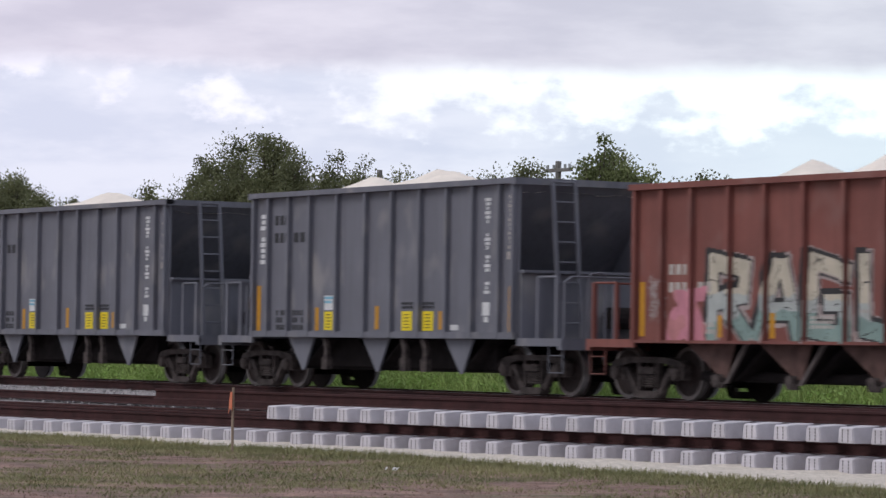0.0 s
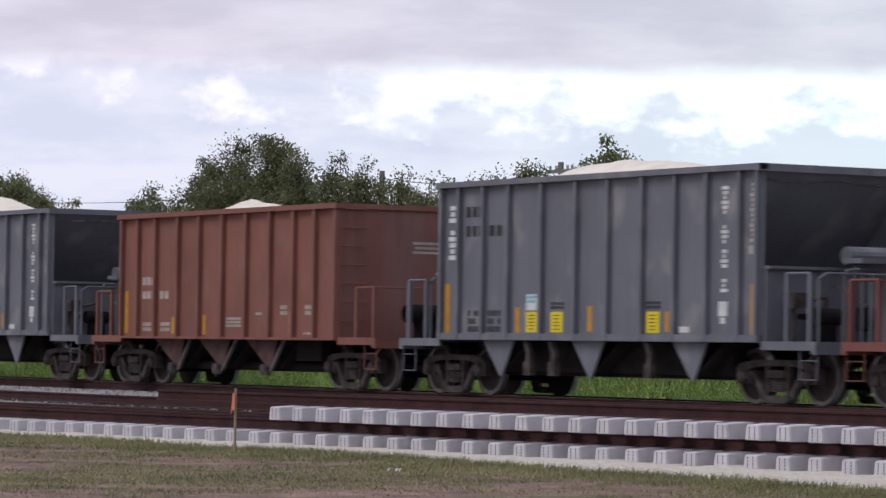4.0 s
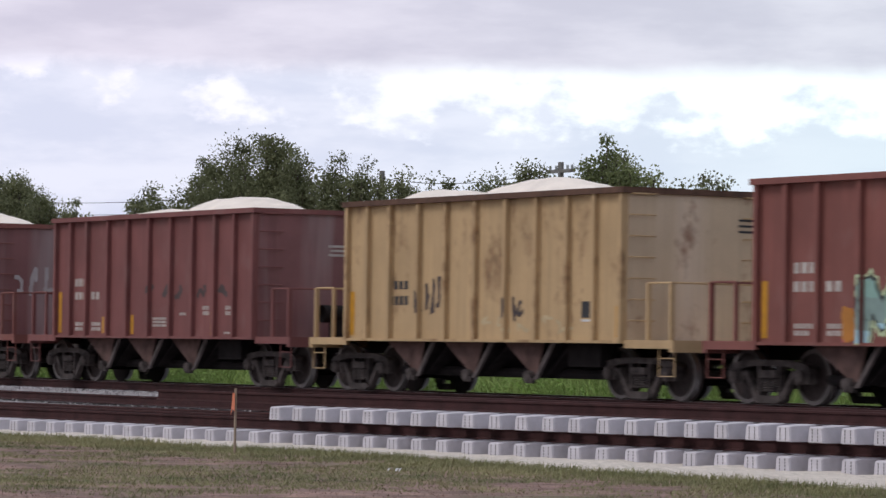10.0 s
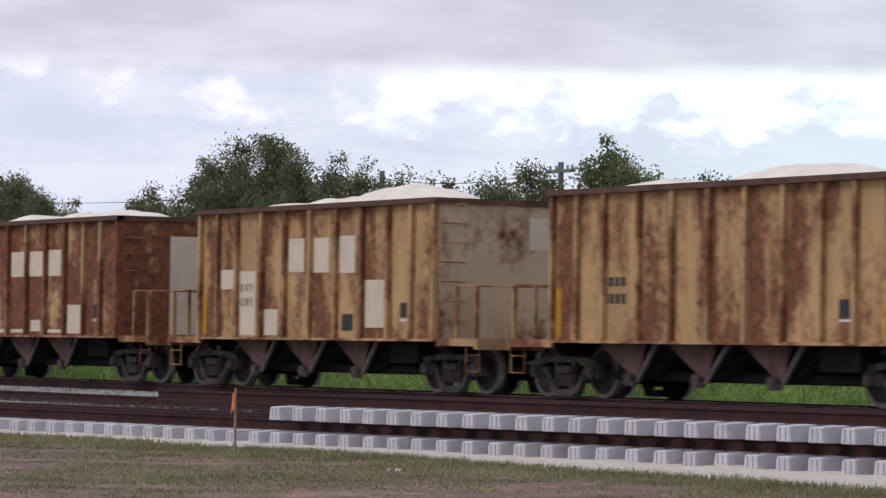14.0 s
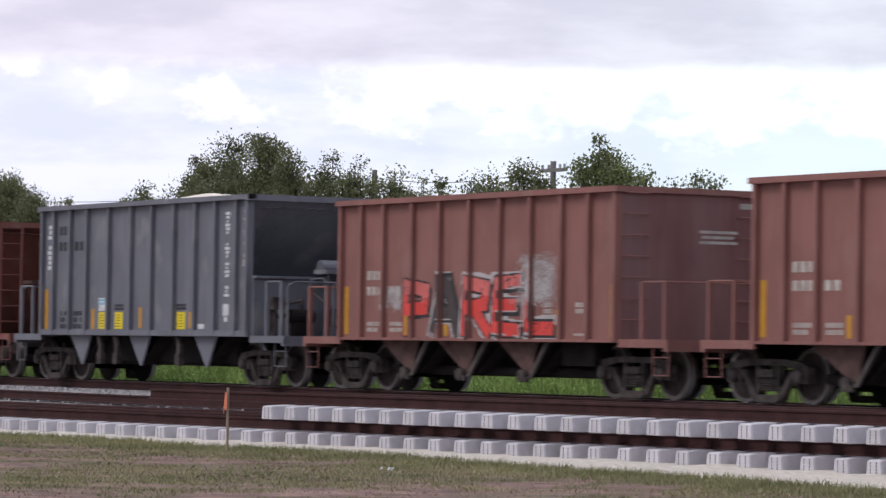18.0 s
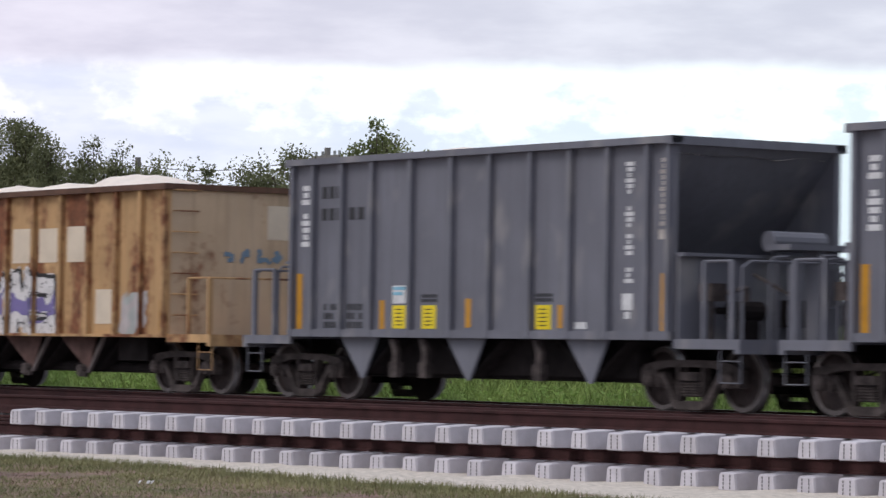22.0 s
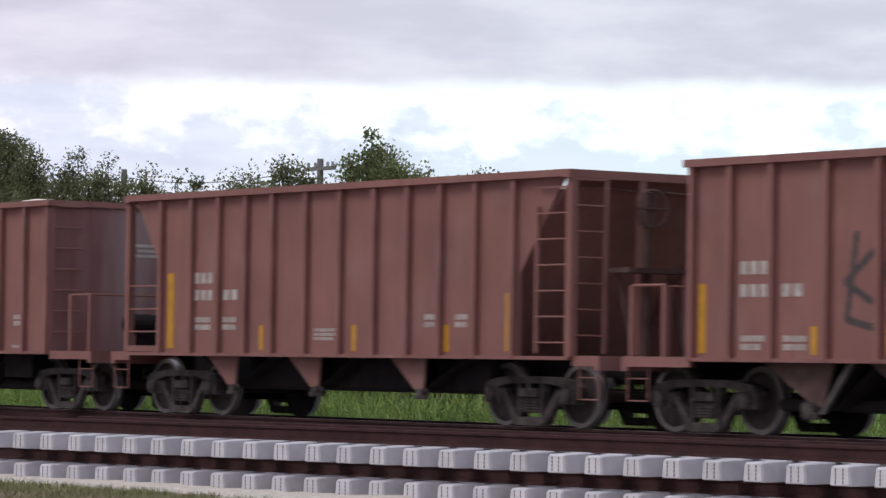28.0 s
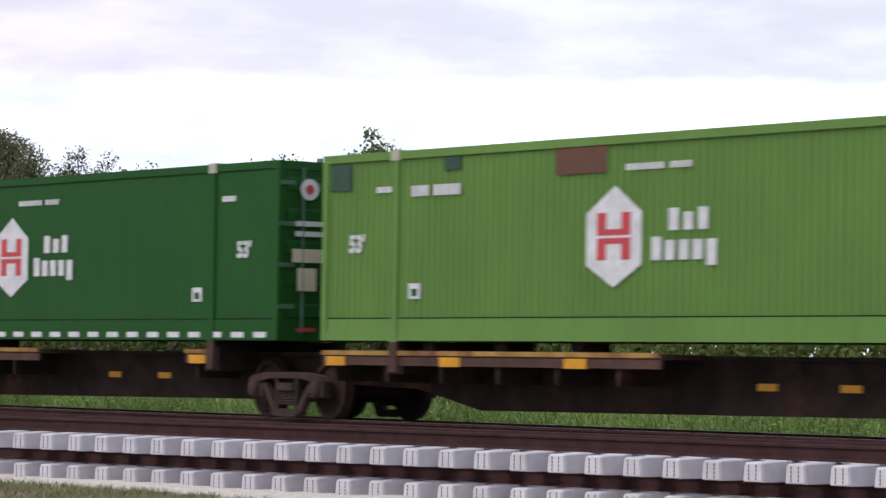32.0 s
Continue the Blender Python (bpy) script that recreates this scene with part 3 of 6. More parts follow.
        for y in (-0.9, 0.1):
            lp = Mesh().path([(xo, y, 1.02), (xo, y, 2.05), (xo, y + 0.06, 2.16), (xo, y + 0.3, 2.18), (xo, y + 0.36, 2.08), (xo, y + 0.36, 1.02)], 0.022)
            painted("grab_iron", lp, car)
    for x0, xa, x1 in ((1.38, 2.0, 2.42), (4.3, 4.88, 5.3), (7.33, 7.92, 8.32)):
        painted("outlet_fin", Mesh().prism([(x0, 1.0), (x1, 1.0), (xa + 0.04, 0.36), (xa - 0.04, 0.36)], -1.44, -1.4), car)
        part("outlet", v_bay(x0 - 0.3, xa, x1 + 0.4, 0.4, 1.38), DARK, car)
    for x in ((2.95, 5.92, 6.68) if not back else (2.95, 3.75, 6.7)):
        a = Mesh().prism([(x - 0.13, 0.98), (x, 0.98), (x + 0.1, 0.8), (x + 0.1, 0.62), (x - 0.04, 0.62), (x - 0.02, 0.78)], -1.5, -1.42)
        a.box(x - 0.08, x + 0.12, -1.52, -1.4, 0.38, 0.62)
        part("door_arm", a, CAST, car)
    # pipe and an added dark filler block that closes the view between the bays
    part("underframe_pipe", Mesh().rod((1.2, -0.9, 0.5), (8.9, -0.9, 0.5), 0.12, 8).box(2.2, 8.6, -1.1, 1.1, 0.45, 1.0), DARK, car)
    part("air_reservoir", Mesh().rod((L + 0.35, 0.2, 1.4), (L + 0.35, 1.2, 1.4), 0.2, 14), DARK, car)
    common_ends(car, L)
    truck(car, -0.21)
    truck(car, 9.72)
    return car


O_RIBS = [1.06, 2.01, 2.84, 3.65, 4.43, 5.38, 6.33, 7.25, 8.12, 8.95, 9.82, 10.74]


def hopper_o():
    """Slope-ended hopper with corner posts; sides cut away over the platforms."""
    L, top = 12.04, 3.6
    car = tagged(new("hopper_car"), "", "hopper car")
    pts = [(1.02, 0.98), (10.82, 0.98), (10.82, 2.17), (11.85, top - 0.08), (0.15, top - 0.08), (1.02, 2.3)]
    side_frame_parts(car, L, top, O_RIBS, panel_pts=pts)
    for s, x in ((-1, 0.0), (1, L)):
        xi = x - s * 2.4
        painted("end_slope", Mesh().prism([(x - s * 0.1, top - 0.1), (x - s * 0.13, top - 0.1), (xi - s * 0.03, 1.0), (xi, 1.0)], -1.46, 1.46), car)
        painted("end_chord", Mesh().box(min(x - s * 0.1, x + s * 0.06), max(x - s * 0.1, x + s * 0.06), -1.63, 1.63, top - 0.12, top), car)
        for y in (-1.52, 1.52):
            painted("corner_post", Mesh().box(x - 0.06, x + 0.06, y - 0.06, y + 0.06, 1.0, top - 0.1), car)
        lad = Mesh()
        if s > 0:
            lad.box(x - 0.78, x - 0.73, -1.57, -1.52, 1.05, top - 0.5)
            for j in range(7):
                lad.rod((x - 0.75, -1.56, 1.2 + 0.36 * j), (x, -1.56, 1.2 + 0.36 * j), 0.014, 5)
            lad.box(x + 0.04, x + 0.09, -1.0, -0.95, 1.05, top - 0.1)
            for j in range(7):
                lad.rod((x + 0.07, -1.5, 1.3 + 0.36 * j), (x + 0.07, -0.97, 1.3 + 0.36 * j), 0.014, 5)
            for y in (-0.3, 0.9):
                lad.box(x - 0.05, x + 0.05, y - 0.05, y + 0.05, 1.05, top - 0.1)
        else:
            for z in (1.35, 1.72, 2.1):
                lad.rod((x, -1.54, z), (x + 0.98, -1.54, z), 0.016, 5)
            lad.box(x - 0.03, x + 1.0, -1.57, -1.5, 1.02, 1.12)
        painted("ladder", lad, car)
        end_rail(car, x, s, out=0.5, posts=(-0.2, 0.7, 1.42), y0=-0.3)
        if s > 0:
            ring = [(x + 0.4, -0.42 + 0.26 * math.cos(q * math.pi / 8), 3.08 + 0.26 * math.sin(q * math.pi / 8)) for q in range(17)]
            w = Mesh().path(ring, 0.022, 5).rod((x + 0.4, -0.68, 3.08), (x + 0.4, -0.16, 3.08), 0.016, 5).rod((x + 0.4, -0.42, 2.82), (x + 0.4, -0.42, 3.34), 0.016, 5)
            w.box(x + 0.2, x + 0.38, -0.5, -0.34, 2.85, 3.3).box(x + 0.25, x + 0.33, -0.46, -0.38, 1.0, 2.9)
            part("hand_brake", w, DUSTY, car, "dusty hand brake wheel on its post")
            part("brake_platform", Mesh().box(x + 0.1, x + 0.55, -0.95, 0.2, 2.18, 2.25).rod((x + 0.5, -0.8, 1.02), (x + 0.12, -0.8, 2.2), 0.025).rod((x + 0.5, 0.1, 1.02), (x + 0.12, 0.1, 2.2), 0.025), DUSTY, car)
    for x0, xa, x1 in ((1.8, 3.0, 4.0), (4.6, 5.4, 6.3), (7.5, 8.2, 9.2)):
        part("outlet", v_bay(x0, xa, x1, 0.5, 1.25), DARK, car)
        painted("gusset_plate", Mesh().prism([(xa - 0.8, 0.97), (xa + 0.1, 0.97), (xa + 0.05, 0.5), (xa - 0.16, 0.5)], -1.34, -1.3), car)
        part("door_latch", Mesh().rod((xa + 0.05, -1.42, 0.44), (xa + 0.05, -1.28, 0.44), 0.08, 10).box(xa - 0.1, xa + 0.2, -1.4, -1.34, 0.36, 0.42), CAST, car)
    # besides the pipe, a made-up dark block fills the space below the floor
    part("underframe_pipe", Mesh().rod((2.0, -0.9, 0.52), (10, -0.9, 0.52), 0.07, 8).box(3.0, 9.5, -1.0, 1.0, 0.5, 0.95), DARK, car)
    common_ends(car, L, reach=0.62, w=1.5)
    truck(car, 0.95)
    truck(car, 10.5)
    return car


def heap(seed, L, top, peaks, w=1.35):
    """Crushed stone heaped above the rim: a height field with the given peaks (x, height, spread)."""
    me = Mesh()
    nx, ny = 70, 20
    for i in range(nx):
        for j in range(ny):
            x, y = 0.1 + (L - 0.2) * i / (nx - 1), -w + 2 * w * j / (ny - 1)
            h = -0.2
            for px, ph, sp in peaks:
                d = math.hypot((x - px) / sp, (y - 0.1) / 1.25)
                h = max(h, -0.2 + (ph * 0.66 + 0.2) * ((1 - d) if seed < 7 else max(0.0, 1 - d * d)))
            e = min(1, (1 - abs(y) / w) * 3, i / 4, (nx - 1 - i) / 4)
            h = -0.25 + (h + 0.25) * max(0, e) + 0.06 * noise.noise((x * 1.7, y * 1.7, seed)) + 0.024 * noise.noise((x * 6, y * 6, seed))
            me.v.append((x, y, top + h))
    me.f = [(i * ny + j, (i + 1) * ny + j, (i + 1) * ny + j + 1, i * ny + j + 1) for i in range(nx - 1) for j in range(ny - 1)]
    d = me.mesh("stone_load", STONE)
    d.polygons.foreach_set("use_smooth", [True] * len(d.polygons))
    return d


KIND = {"s": hopper_s(False), "b": hopper_s(True), "g": hopper_g(), "h": hopper_g(True), "o": hopper_o()}
SIDE_L = {"s": 9.48, "b": 9.48, "t": 9.48, "g": 9.9, "h": 9.9, "o": 12.04}
# place at t = 0 of the side's front end, kind, paint, heaps, label
CARS = [
    (-75.98, "g", PAINT_GREY, [(3.7, 0.62, 4.0)], "slate grey hopper car with white lettering, loaded with pale stone"),
    (-62.30, "g", PAINT_GREY, [(2.0, 0.55, 2.0), (4.6, 0.62, 3.2)], "slate grey hopper car with yellow panels, loaded with pale stone"),
    (-48.73, "s", PAINT_RED, [(2.8, 0.6, 1.5), (5.4, 0.85, 2.2)], "red-brown hopper car with cream block graffiti"),
    (-35.44, "s", PAINT_RED, [(3.7, 0.75, 1.9), (5.7, 0.9, 1.6)], "red-brown hopper car with green and pink graffiti"),
    (-22.25, "b", PAINT_BEIGE, [(3.0, 0.85, 3.2)], "stone-beige hopper car with diagonal side braces"),
    (-9.01, "h", PAINT_GREY, [(3.4, 0.8, 3.4)], "slate grey hopper car with a high cone of stone"),
    (4.50, "s", PAINT_RUSSET, [(3.0, 0.5, 2.4), (5.9, 0.2, 2.0)], "russet hopper car with small stencils"),
    (17.79, "h", PAINT_GREY, [(3.9, 0.5, 3.6)], "slate grey hopper car with pale stone"),
    (31.23, "s", PAINT_RED, [(5.4, 0.55, 2.6)], "red-brown hopper car with a faded pink graffiti band"),
    (43.25, "o", PAINT_BROWN, [(4.4, 0.14, 2.4)], "brown slope-ended hopper car with corner ladders and white scrawls"),
    (57.58, "s", PAINT_RED, [(5.0, 0.5, 2.6)], "red-brown hopper car with a white paint splash"),
    (70.79, "b", PAINT_CREAM, [(1.0, 0.3, 2.4), (3.0, 0.45, 2.4), (5.4, 0.5, 2.2)], "tan hopper car with diagonal side braces"),
    (83.97, "h", PAINT_GREY, [(2.0, 0.5, 2.4), (5.0, 0.55, 2.8)], "slate grey hopper car with yellow panels"),
    (97.47, "s", PAINT_RED, [(1.8, 0.3, 2.4), (5.4, 0.62, 3.0)], "red-brown hopper car with light blue graffiti"),
    (110.62, "s", PAINT_DARK, [(2.4, 0.3, 2.2), (5.8, 0.55, 3.2)], "dark red hopper car with small black scrawls"),
    (123.81, "t", PAINT_TAN, [(1.0, 0.4, 2.6), (4.8, 0.55, 3.0)], "tan hopper car with black scrawls"),
    (137.02, "s", PAINT_RED, [(1.0, 0.2, 1.8), (3.0, 0.32, 1.8), (5.6, 0.5, 2.6)], "red-brown hopper car with sea-green graffiti"),
    (150.52, "t", PAINT_TAN, [(1.0, 0.3, 2.2), (3.0, 0.4, 2.2), (5.8, 0.75, 3.2)], "tan hopper car with a faded green graffito"),
    (163.96, "g", PAINT_GREY, [(2.6, 0.72, 3.0), (5.4, 0.7, 2.8)], "slate grey hopper car with yellow panels and a ladder"),
    (177.54, "t", PAINT_RUST, [(2.0, 0.35, 2.4), (5.0, 0.35, 2.4), (6.6, 0.35, 2.0)], "heavily rusted tan hopper car with cream patches"),
    (190.83, "t", PAINT_RUST2, [(1.2, 0.25, 2.0), (3.2, 0.35, 2.0), (5.8, 0.6, 3.0)], "rust-stained tan hopper car with cream patches"),
    (204.19, "t", PAINT_RUST2, [(1.4, 0.3, 2.4), (5.4, 0.5, 3.0)], "rust-stained tan hopper car"),
    (217.15, "s", PAINT_BROWN, [(6.0, 0.4, 2.8)], "brown hopper car with a cream outline drawing"),
    (229.12, "o", PAINT_RED, [(3.4, 0.05, 2.4)], "red-brown slope-ended hopper car with pale green graffiti"),
    (242.42, "o", PAINT_RED, [(4.4, 0.05, 2.4)], "red-brown slope-ended hopper car with yellow and grey graffiti"),
    (256.84, "h", PAINT_GREY, [(5.0, 0.3, 2.6)], "slate grey hopper car with yellow panels"),
    (270.41, "s", PAINT_BROWN, [(6.4, 0.15, 1.6)], "brown hopper car with bright red graffiti"),
    (283.74, "s", PAINT_BROWN, [(6.4, 0.15, 1.4)], "brown hopper car with cream stencils"),
    (295.71, "o", PAINT_BROWN, [(6.0, 0.12, 2.0)], "brown slope-ended hopper car with pastel graffiti"),
    (310.17, "t", PAINT_RUST, [(1.0, 0.3, 2.0), (2.4, 0.3, 2.0), (5.4, 0.4, 2.4)], "heavily rusted tan hopper car with pale patches"),
    (323.35, "g", PAINT_GREY, [(3.0, 0.2, 3.0)], "slate grey hopper car with yellow panels"),
    (336.99, "t", PAINT_RUST2, [(1.4, 0.35, 2.2), (3.4, 0.35, 2.0), (5.8, 0.5, 2.6)], "rust-stained orange-tan hopper car with white and violet graffiti"),
    (350.41, "h", PAINT_GREY, [(2.8, 0.25, 2.6), (5.6, 0.2, 2.0)], "slate grey hopper car with yellow panels"),
    (364.03, "g", PAINT_GREY, [(2.0, 0.28, 2.6)], "slate grey hopper car with yellow panels and a ladder"),
    (376.37, "o", PAINT_BROWN, [(7.4, 0.06, 2.0)], "brown slope-ended hopper car with green and red graffiti"),
    (391.04, "g", PAINT_GREY, [(5.2, 0.2, 2.0)], "slate grey hopper car with yellow panels"),
    (404.71, "s", PAINT_MAROON, [(5.2, 0.2, 2.4)], "dark maroon hopper car with orange graffiti"),
    (417.86, "t", PAINT_RUST2, [(5.2, 0.4, 3.0)], "rust-stained tan hopper car with cream patches"),
    (431.30, "s", PAINT_BROWN, [(3.4, 0.2, 3.0)], "brown hopper car with a pale scrawl on its end"),
    (444.74, "s", PAINT_BROWN, [(6.0, 0.25, 2.4)], "brown hopper car with a chalky white end"),
    (456.93, "o", PAINT_BROWN, [(2.4, 0.16, 1.8), (5.0, 0.16, 1.8)], "brown slope-ended hopper car with cream stencils"),
    (471.56, "s", PAINT_BROWN, [(3.4, 0.0, 2.0)], "brown hopper car with faint dark scrawls"),
]
KIND["t"] = KIND["s"]
MOVERS = []
train = []
for n, (x, k, paint, peaks, label) in enumerate(CARS):
    src = KIND[k]
    car = copy_thing(src, pose(x, 0, 0))
    tagged(car, label, "hopper car", "hopper cars of the train")
    for ob in car.children_recursive:
        if ob.material_slots and ob.material_slots[0].link == "OBJECT":
            rim = paint in (PAINT_TAN, PAINT_RUST, PAINT_RUST2) and ob.name.startswith(("top_chord", "end_chord"))
            ob.material_slots[0].material = RIM_RUST if rim else paint
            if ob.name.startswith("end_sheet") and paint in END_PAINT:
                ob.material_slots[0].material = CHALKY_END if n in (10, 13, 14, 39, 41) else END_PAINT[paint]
    MOVERS.append((car, x))
    train.append(car)
    top = {"s": 3.62, "t": 3.62, "b": 3.52, "g": 3.87, "h": 3.87, "o": 3.6}[k]
    L = SIDE_L[k]
    load = new("stone_load", heap(n, L, top, peaks))
    tagged(load, "pale crushed limestone heaped above the rim of a hopper car", "stone load", "stone loads")
    MOVERS.append((load, x))
for k in ("s", "b", "g", "h", "o"):
    for ob in list(KIND[k].children_recursive) + [KIND[k]]:
        bpy.data.objects.remove(ob)
for n in (6, 10, 14, 39):
    br = Mesh().disc(10.1, 1.5, [(-0.2, 0.0), (-0.2, 0.15), (-0.3, 0.18), (-0.34, 0.18), (0.5, 0.17), (0.5, 0)], 16).box(9.98, 10.22, -0.1, 0.4, 1.02, 1.4)
    part("brake_cylinder", br, DARK, train[n], "black brake cylinder on the end platform")


# ---- containers on spine cars ----
def painted_green(name, col):
    return mat(name, col, 0.62, streak=0.16, scale=0.6, var=0.1, spec=0.18)


GREEN = [painted_green("mid_green_paint", (0.05, 0.155, 0.068)), painted_green("dark_green_paint", (0.012, 0.064, 0.01)), painted_green("deep_green_paint", (0.012, 0.075, 0.012)),
         painted_green("lime_green_paint", (0.125, 0.235, 0.055))]
SPINE = mat("rusty_dark_spine_steel", (0.026, 0.0165, 0.014), 0.9, var=0.45, scale=2, bump=0.3, spec=0.15, rust=0.35, rustcol=(0.05, 0.024, 0.016))
SPINE_Y = mat("rusty_yellow_deck_edge", (0.36, 0.2, 0.05), 0.85, var=0.3, scale=3, rust=0.6, rustcol=(0.09, 0.035, 0.015), rustscale=1.4)
SHELF = mat("rusty_brown_shelf_steel", (0.075, 0.036, 0.026), 0.9, var=0.4, scale=2)
ORANGE_R = mat("orange_deck_reflector", (0.6, 0.27, 0.01), 0.5)
TOP_CAST = mat("dull_cream_casting", (0.42, 0.4, 0.32), 0.8)
DOOR_STEEL = mat("dull_green_grey_fittings", (0.07, 0.13, 0.09), 0.6, var=0.25, scale=5)
STEEL = mat("galvanised_steel", (0.4, 0.42, 0.42), 0.5, metal=0.6, var=0.15)
TRUCK_BROWN = mat("brown_truck_castings", (0.045, 0.024, 0.02), 0.9, var=0.4, scale=5, bump=0.2)
CZ0, CZ1, CL, CY = 1.22, 4.05, 16.0, 1.295


def container(paint, corrugated, label, doors):
    c = tagged(new("container"), label, "container", "containers on the spine cars")
    for s in (-1, 1):
        me = Mesh()
        if corrugated:
            pts = []
            x = 0.12
            while x < CL - 0.12:
                pts += [(x, CY - 0.062), (x + 0.03, CY - 0.028), (x + 0.085, CY - 0.028), (x + 0.115, CY - 0.062)]
                x += 0.16
            rows = [[(a, s * y, z) for a, y in pts] for z in (CZ0 + 0.32, CZ1 - 0.1)]
            n = len(pts)
            me.add(rows[0] + rows[1], [(i, i + 1, n + i + 1, n + i) for i in range(n - 1)])
        else:
            me.box(0.12, CL - 0.12, min(s * (CY - 0.07), s * (CY - 0.03)), max(s * (CY - 0.07), s * (CY - 0.03)), CZ0 + 0.32, CZ1 - 0.1)
        part("side_wall", me, paint, c)
        part("top_rail", Mesh().box(0, CL, min(s * (CY - 0.1), s * CY), max(s * (CY - 0.1), s * CY), CZ1 - 0.12, CZ1), paint, c)
        part("bottom_rail", Mesh().box(0, CL, min(s * (CY - 0.12), s * CY), max(s * (CY - 0.12), s * CY), CZ0, CZ0 + 0.15).box(
            0, CL, min(s * (CY - 0.1), s * (CY - 0.015)), max(s * (CY - 0.1), s * (CY - 0.015)), CZ0 + 0.15, CZ0 + 0.33), paint, c)
        # dark strip painted in for the shadow line above the bottom rail
        part("rail_seam", Mesh().box(0.14, CL - 0.14, min(s * (CY - 0.1), s * (CY - 0.01)), max(s * (CY - 0.1), s * (CY - 0.01)), CZ0 + 0.33, CZ0 + 0.345), DARK, c)
        for x in (0.0, 1.9, 13.95, CL - 0.14):
            part("post", Mesh().box(x, x + 0.14, min(s * (CY - 0.1), s * (CY + 0.004)), max(s * (CY - 0.1), s * (CY + 0.004)), CZ0 + 0.02, CZ1 - 0.01), paint, c)
        for x in (1.85, 13.9):
            for z in (CZ0 - 0.02, CZ1 - 0.14):
                part("corner_casting", Mesh().box(x, x + 0.22, min(s * (CY - 0.16), s * (CY + 0.012)), max(s * (CY - 0.16), s * (CY + 0.012)), z, z + 0.16), TOP_CAST if z > 2 else paint, c)
    part("roof", Mesh().box(0, CL, -CY + 0.02, CY - 0.02, CZ1 - 0.04, CZ1 - 0.005), paint, c)
    part("floor_frame", Mesh().box(0.05, CL - 0.05, -CY + 0.05, CY - 0.05, CZ0 + 0.02, CZ0 + 0.14), DARK, c)
    part("front_wall", Mesh().box(0.02, 0.08, -CY + 0.08, CY - 0.08, CZ0 + 0.14, CZ1 - 0.06), paint, c)
    # door end
    for s in (-1, 1):
        d = part("door", Mesh().box(CL - 0.07, CL - 0.02, min(0.01 * s, s * (CY - 0.1)), max(0.01 * s, s * (CY - 0.1)), CZ0 + 0.16, CZ1 - 0.14), paint, c)
        for y in (0.3, 0.85) if doors else ():
            part("lock_rod", Mesh().rod((CL + 0.02, s * y, CZ0 + 0.1), (CL + 0.02, s * y, CZ1 - 0.1), 0.022), DOOR_STEEL, d)
        for j in range(4 if doors else 0):
            z = CZ0 + 0.5 + 0.65 * j
            part("hinge", Mesh().box(CL - 0.02, CL + 0.02, min(s * (CY - 0.3), s * (CY - 0.02)), max(s * (CY - 0.3), s * (CY - 0.02)), z, z + 0.07), DOOR_STEEL, d)
        for j in range(5 if doors else 0):
            z = CZ0 + 0.34 + 0.5 * j
            part("door_rib", Mesh().prism([(CL - 0.02, z), (CL + 0.005, z + 0.04), (CL + 0.005, z + 0.2), (CL - 0.02, z + 0.24)], min(0.06 * s, s * (CY - 0.16)), max(0.06 * s, s * (CY - 0.16))), paint, d)
    if not doors:
        for y in (-1.05, -0.5):
            part("ladder_rail", Mesh().box(CL - 0.02, CL + 0.04, y - 0.03, y + 0.03, CZ0 + 0.16, CZ1 - 0.6), paint, c)
        for j in range(9):
            part("rung", Mesh().box(CL - 0.01, CL + 0.03, -1.05, -0.5, CZ0 + 0.3 + 0.22 * j, CZ0 + 0.33 + 0.22 * j), paint, c)
    part("door_header", Mesh().box(CL - 0.1, CL, -CY, CY, CZ1 - 0.14, CZ1 - 0.01), paint, c)
    part("door_sill", Mesh().box(CL - 0.1, CL, -CY, CY, CZ0, CZ0 + 0.16), paint, c)
    return c


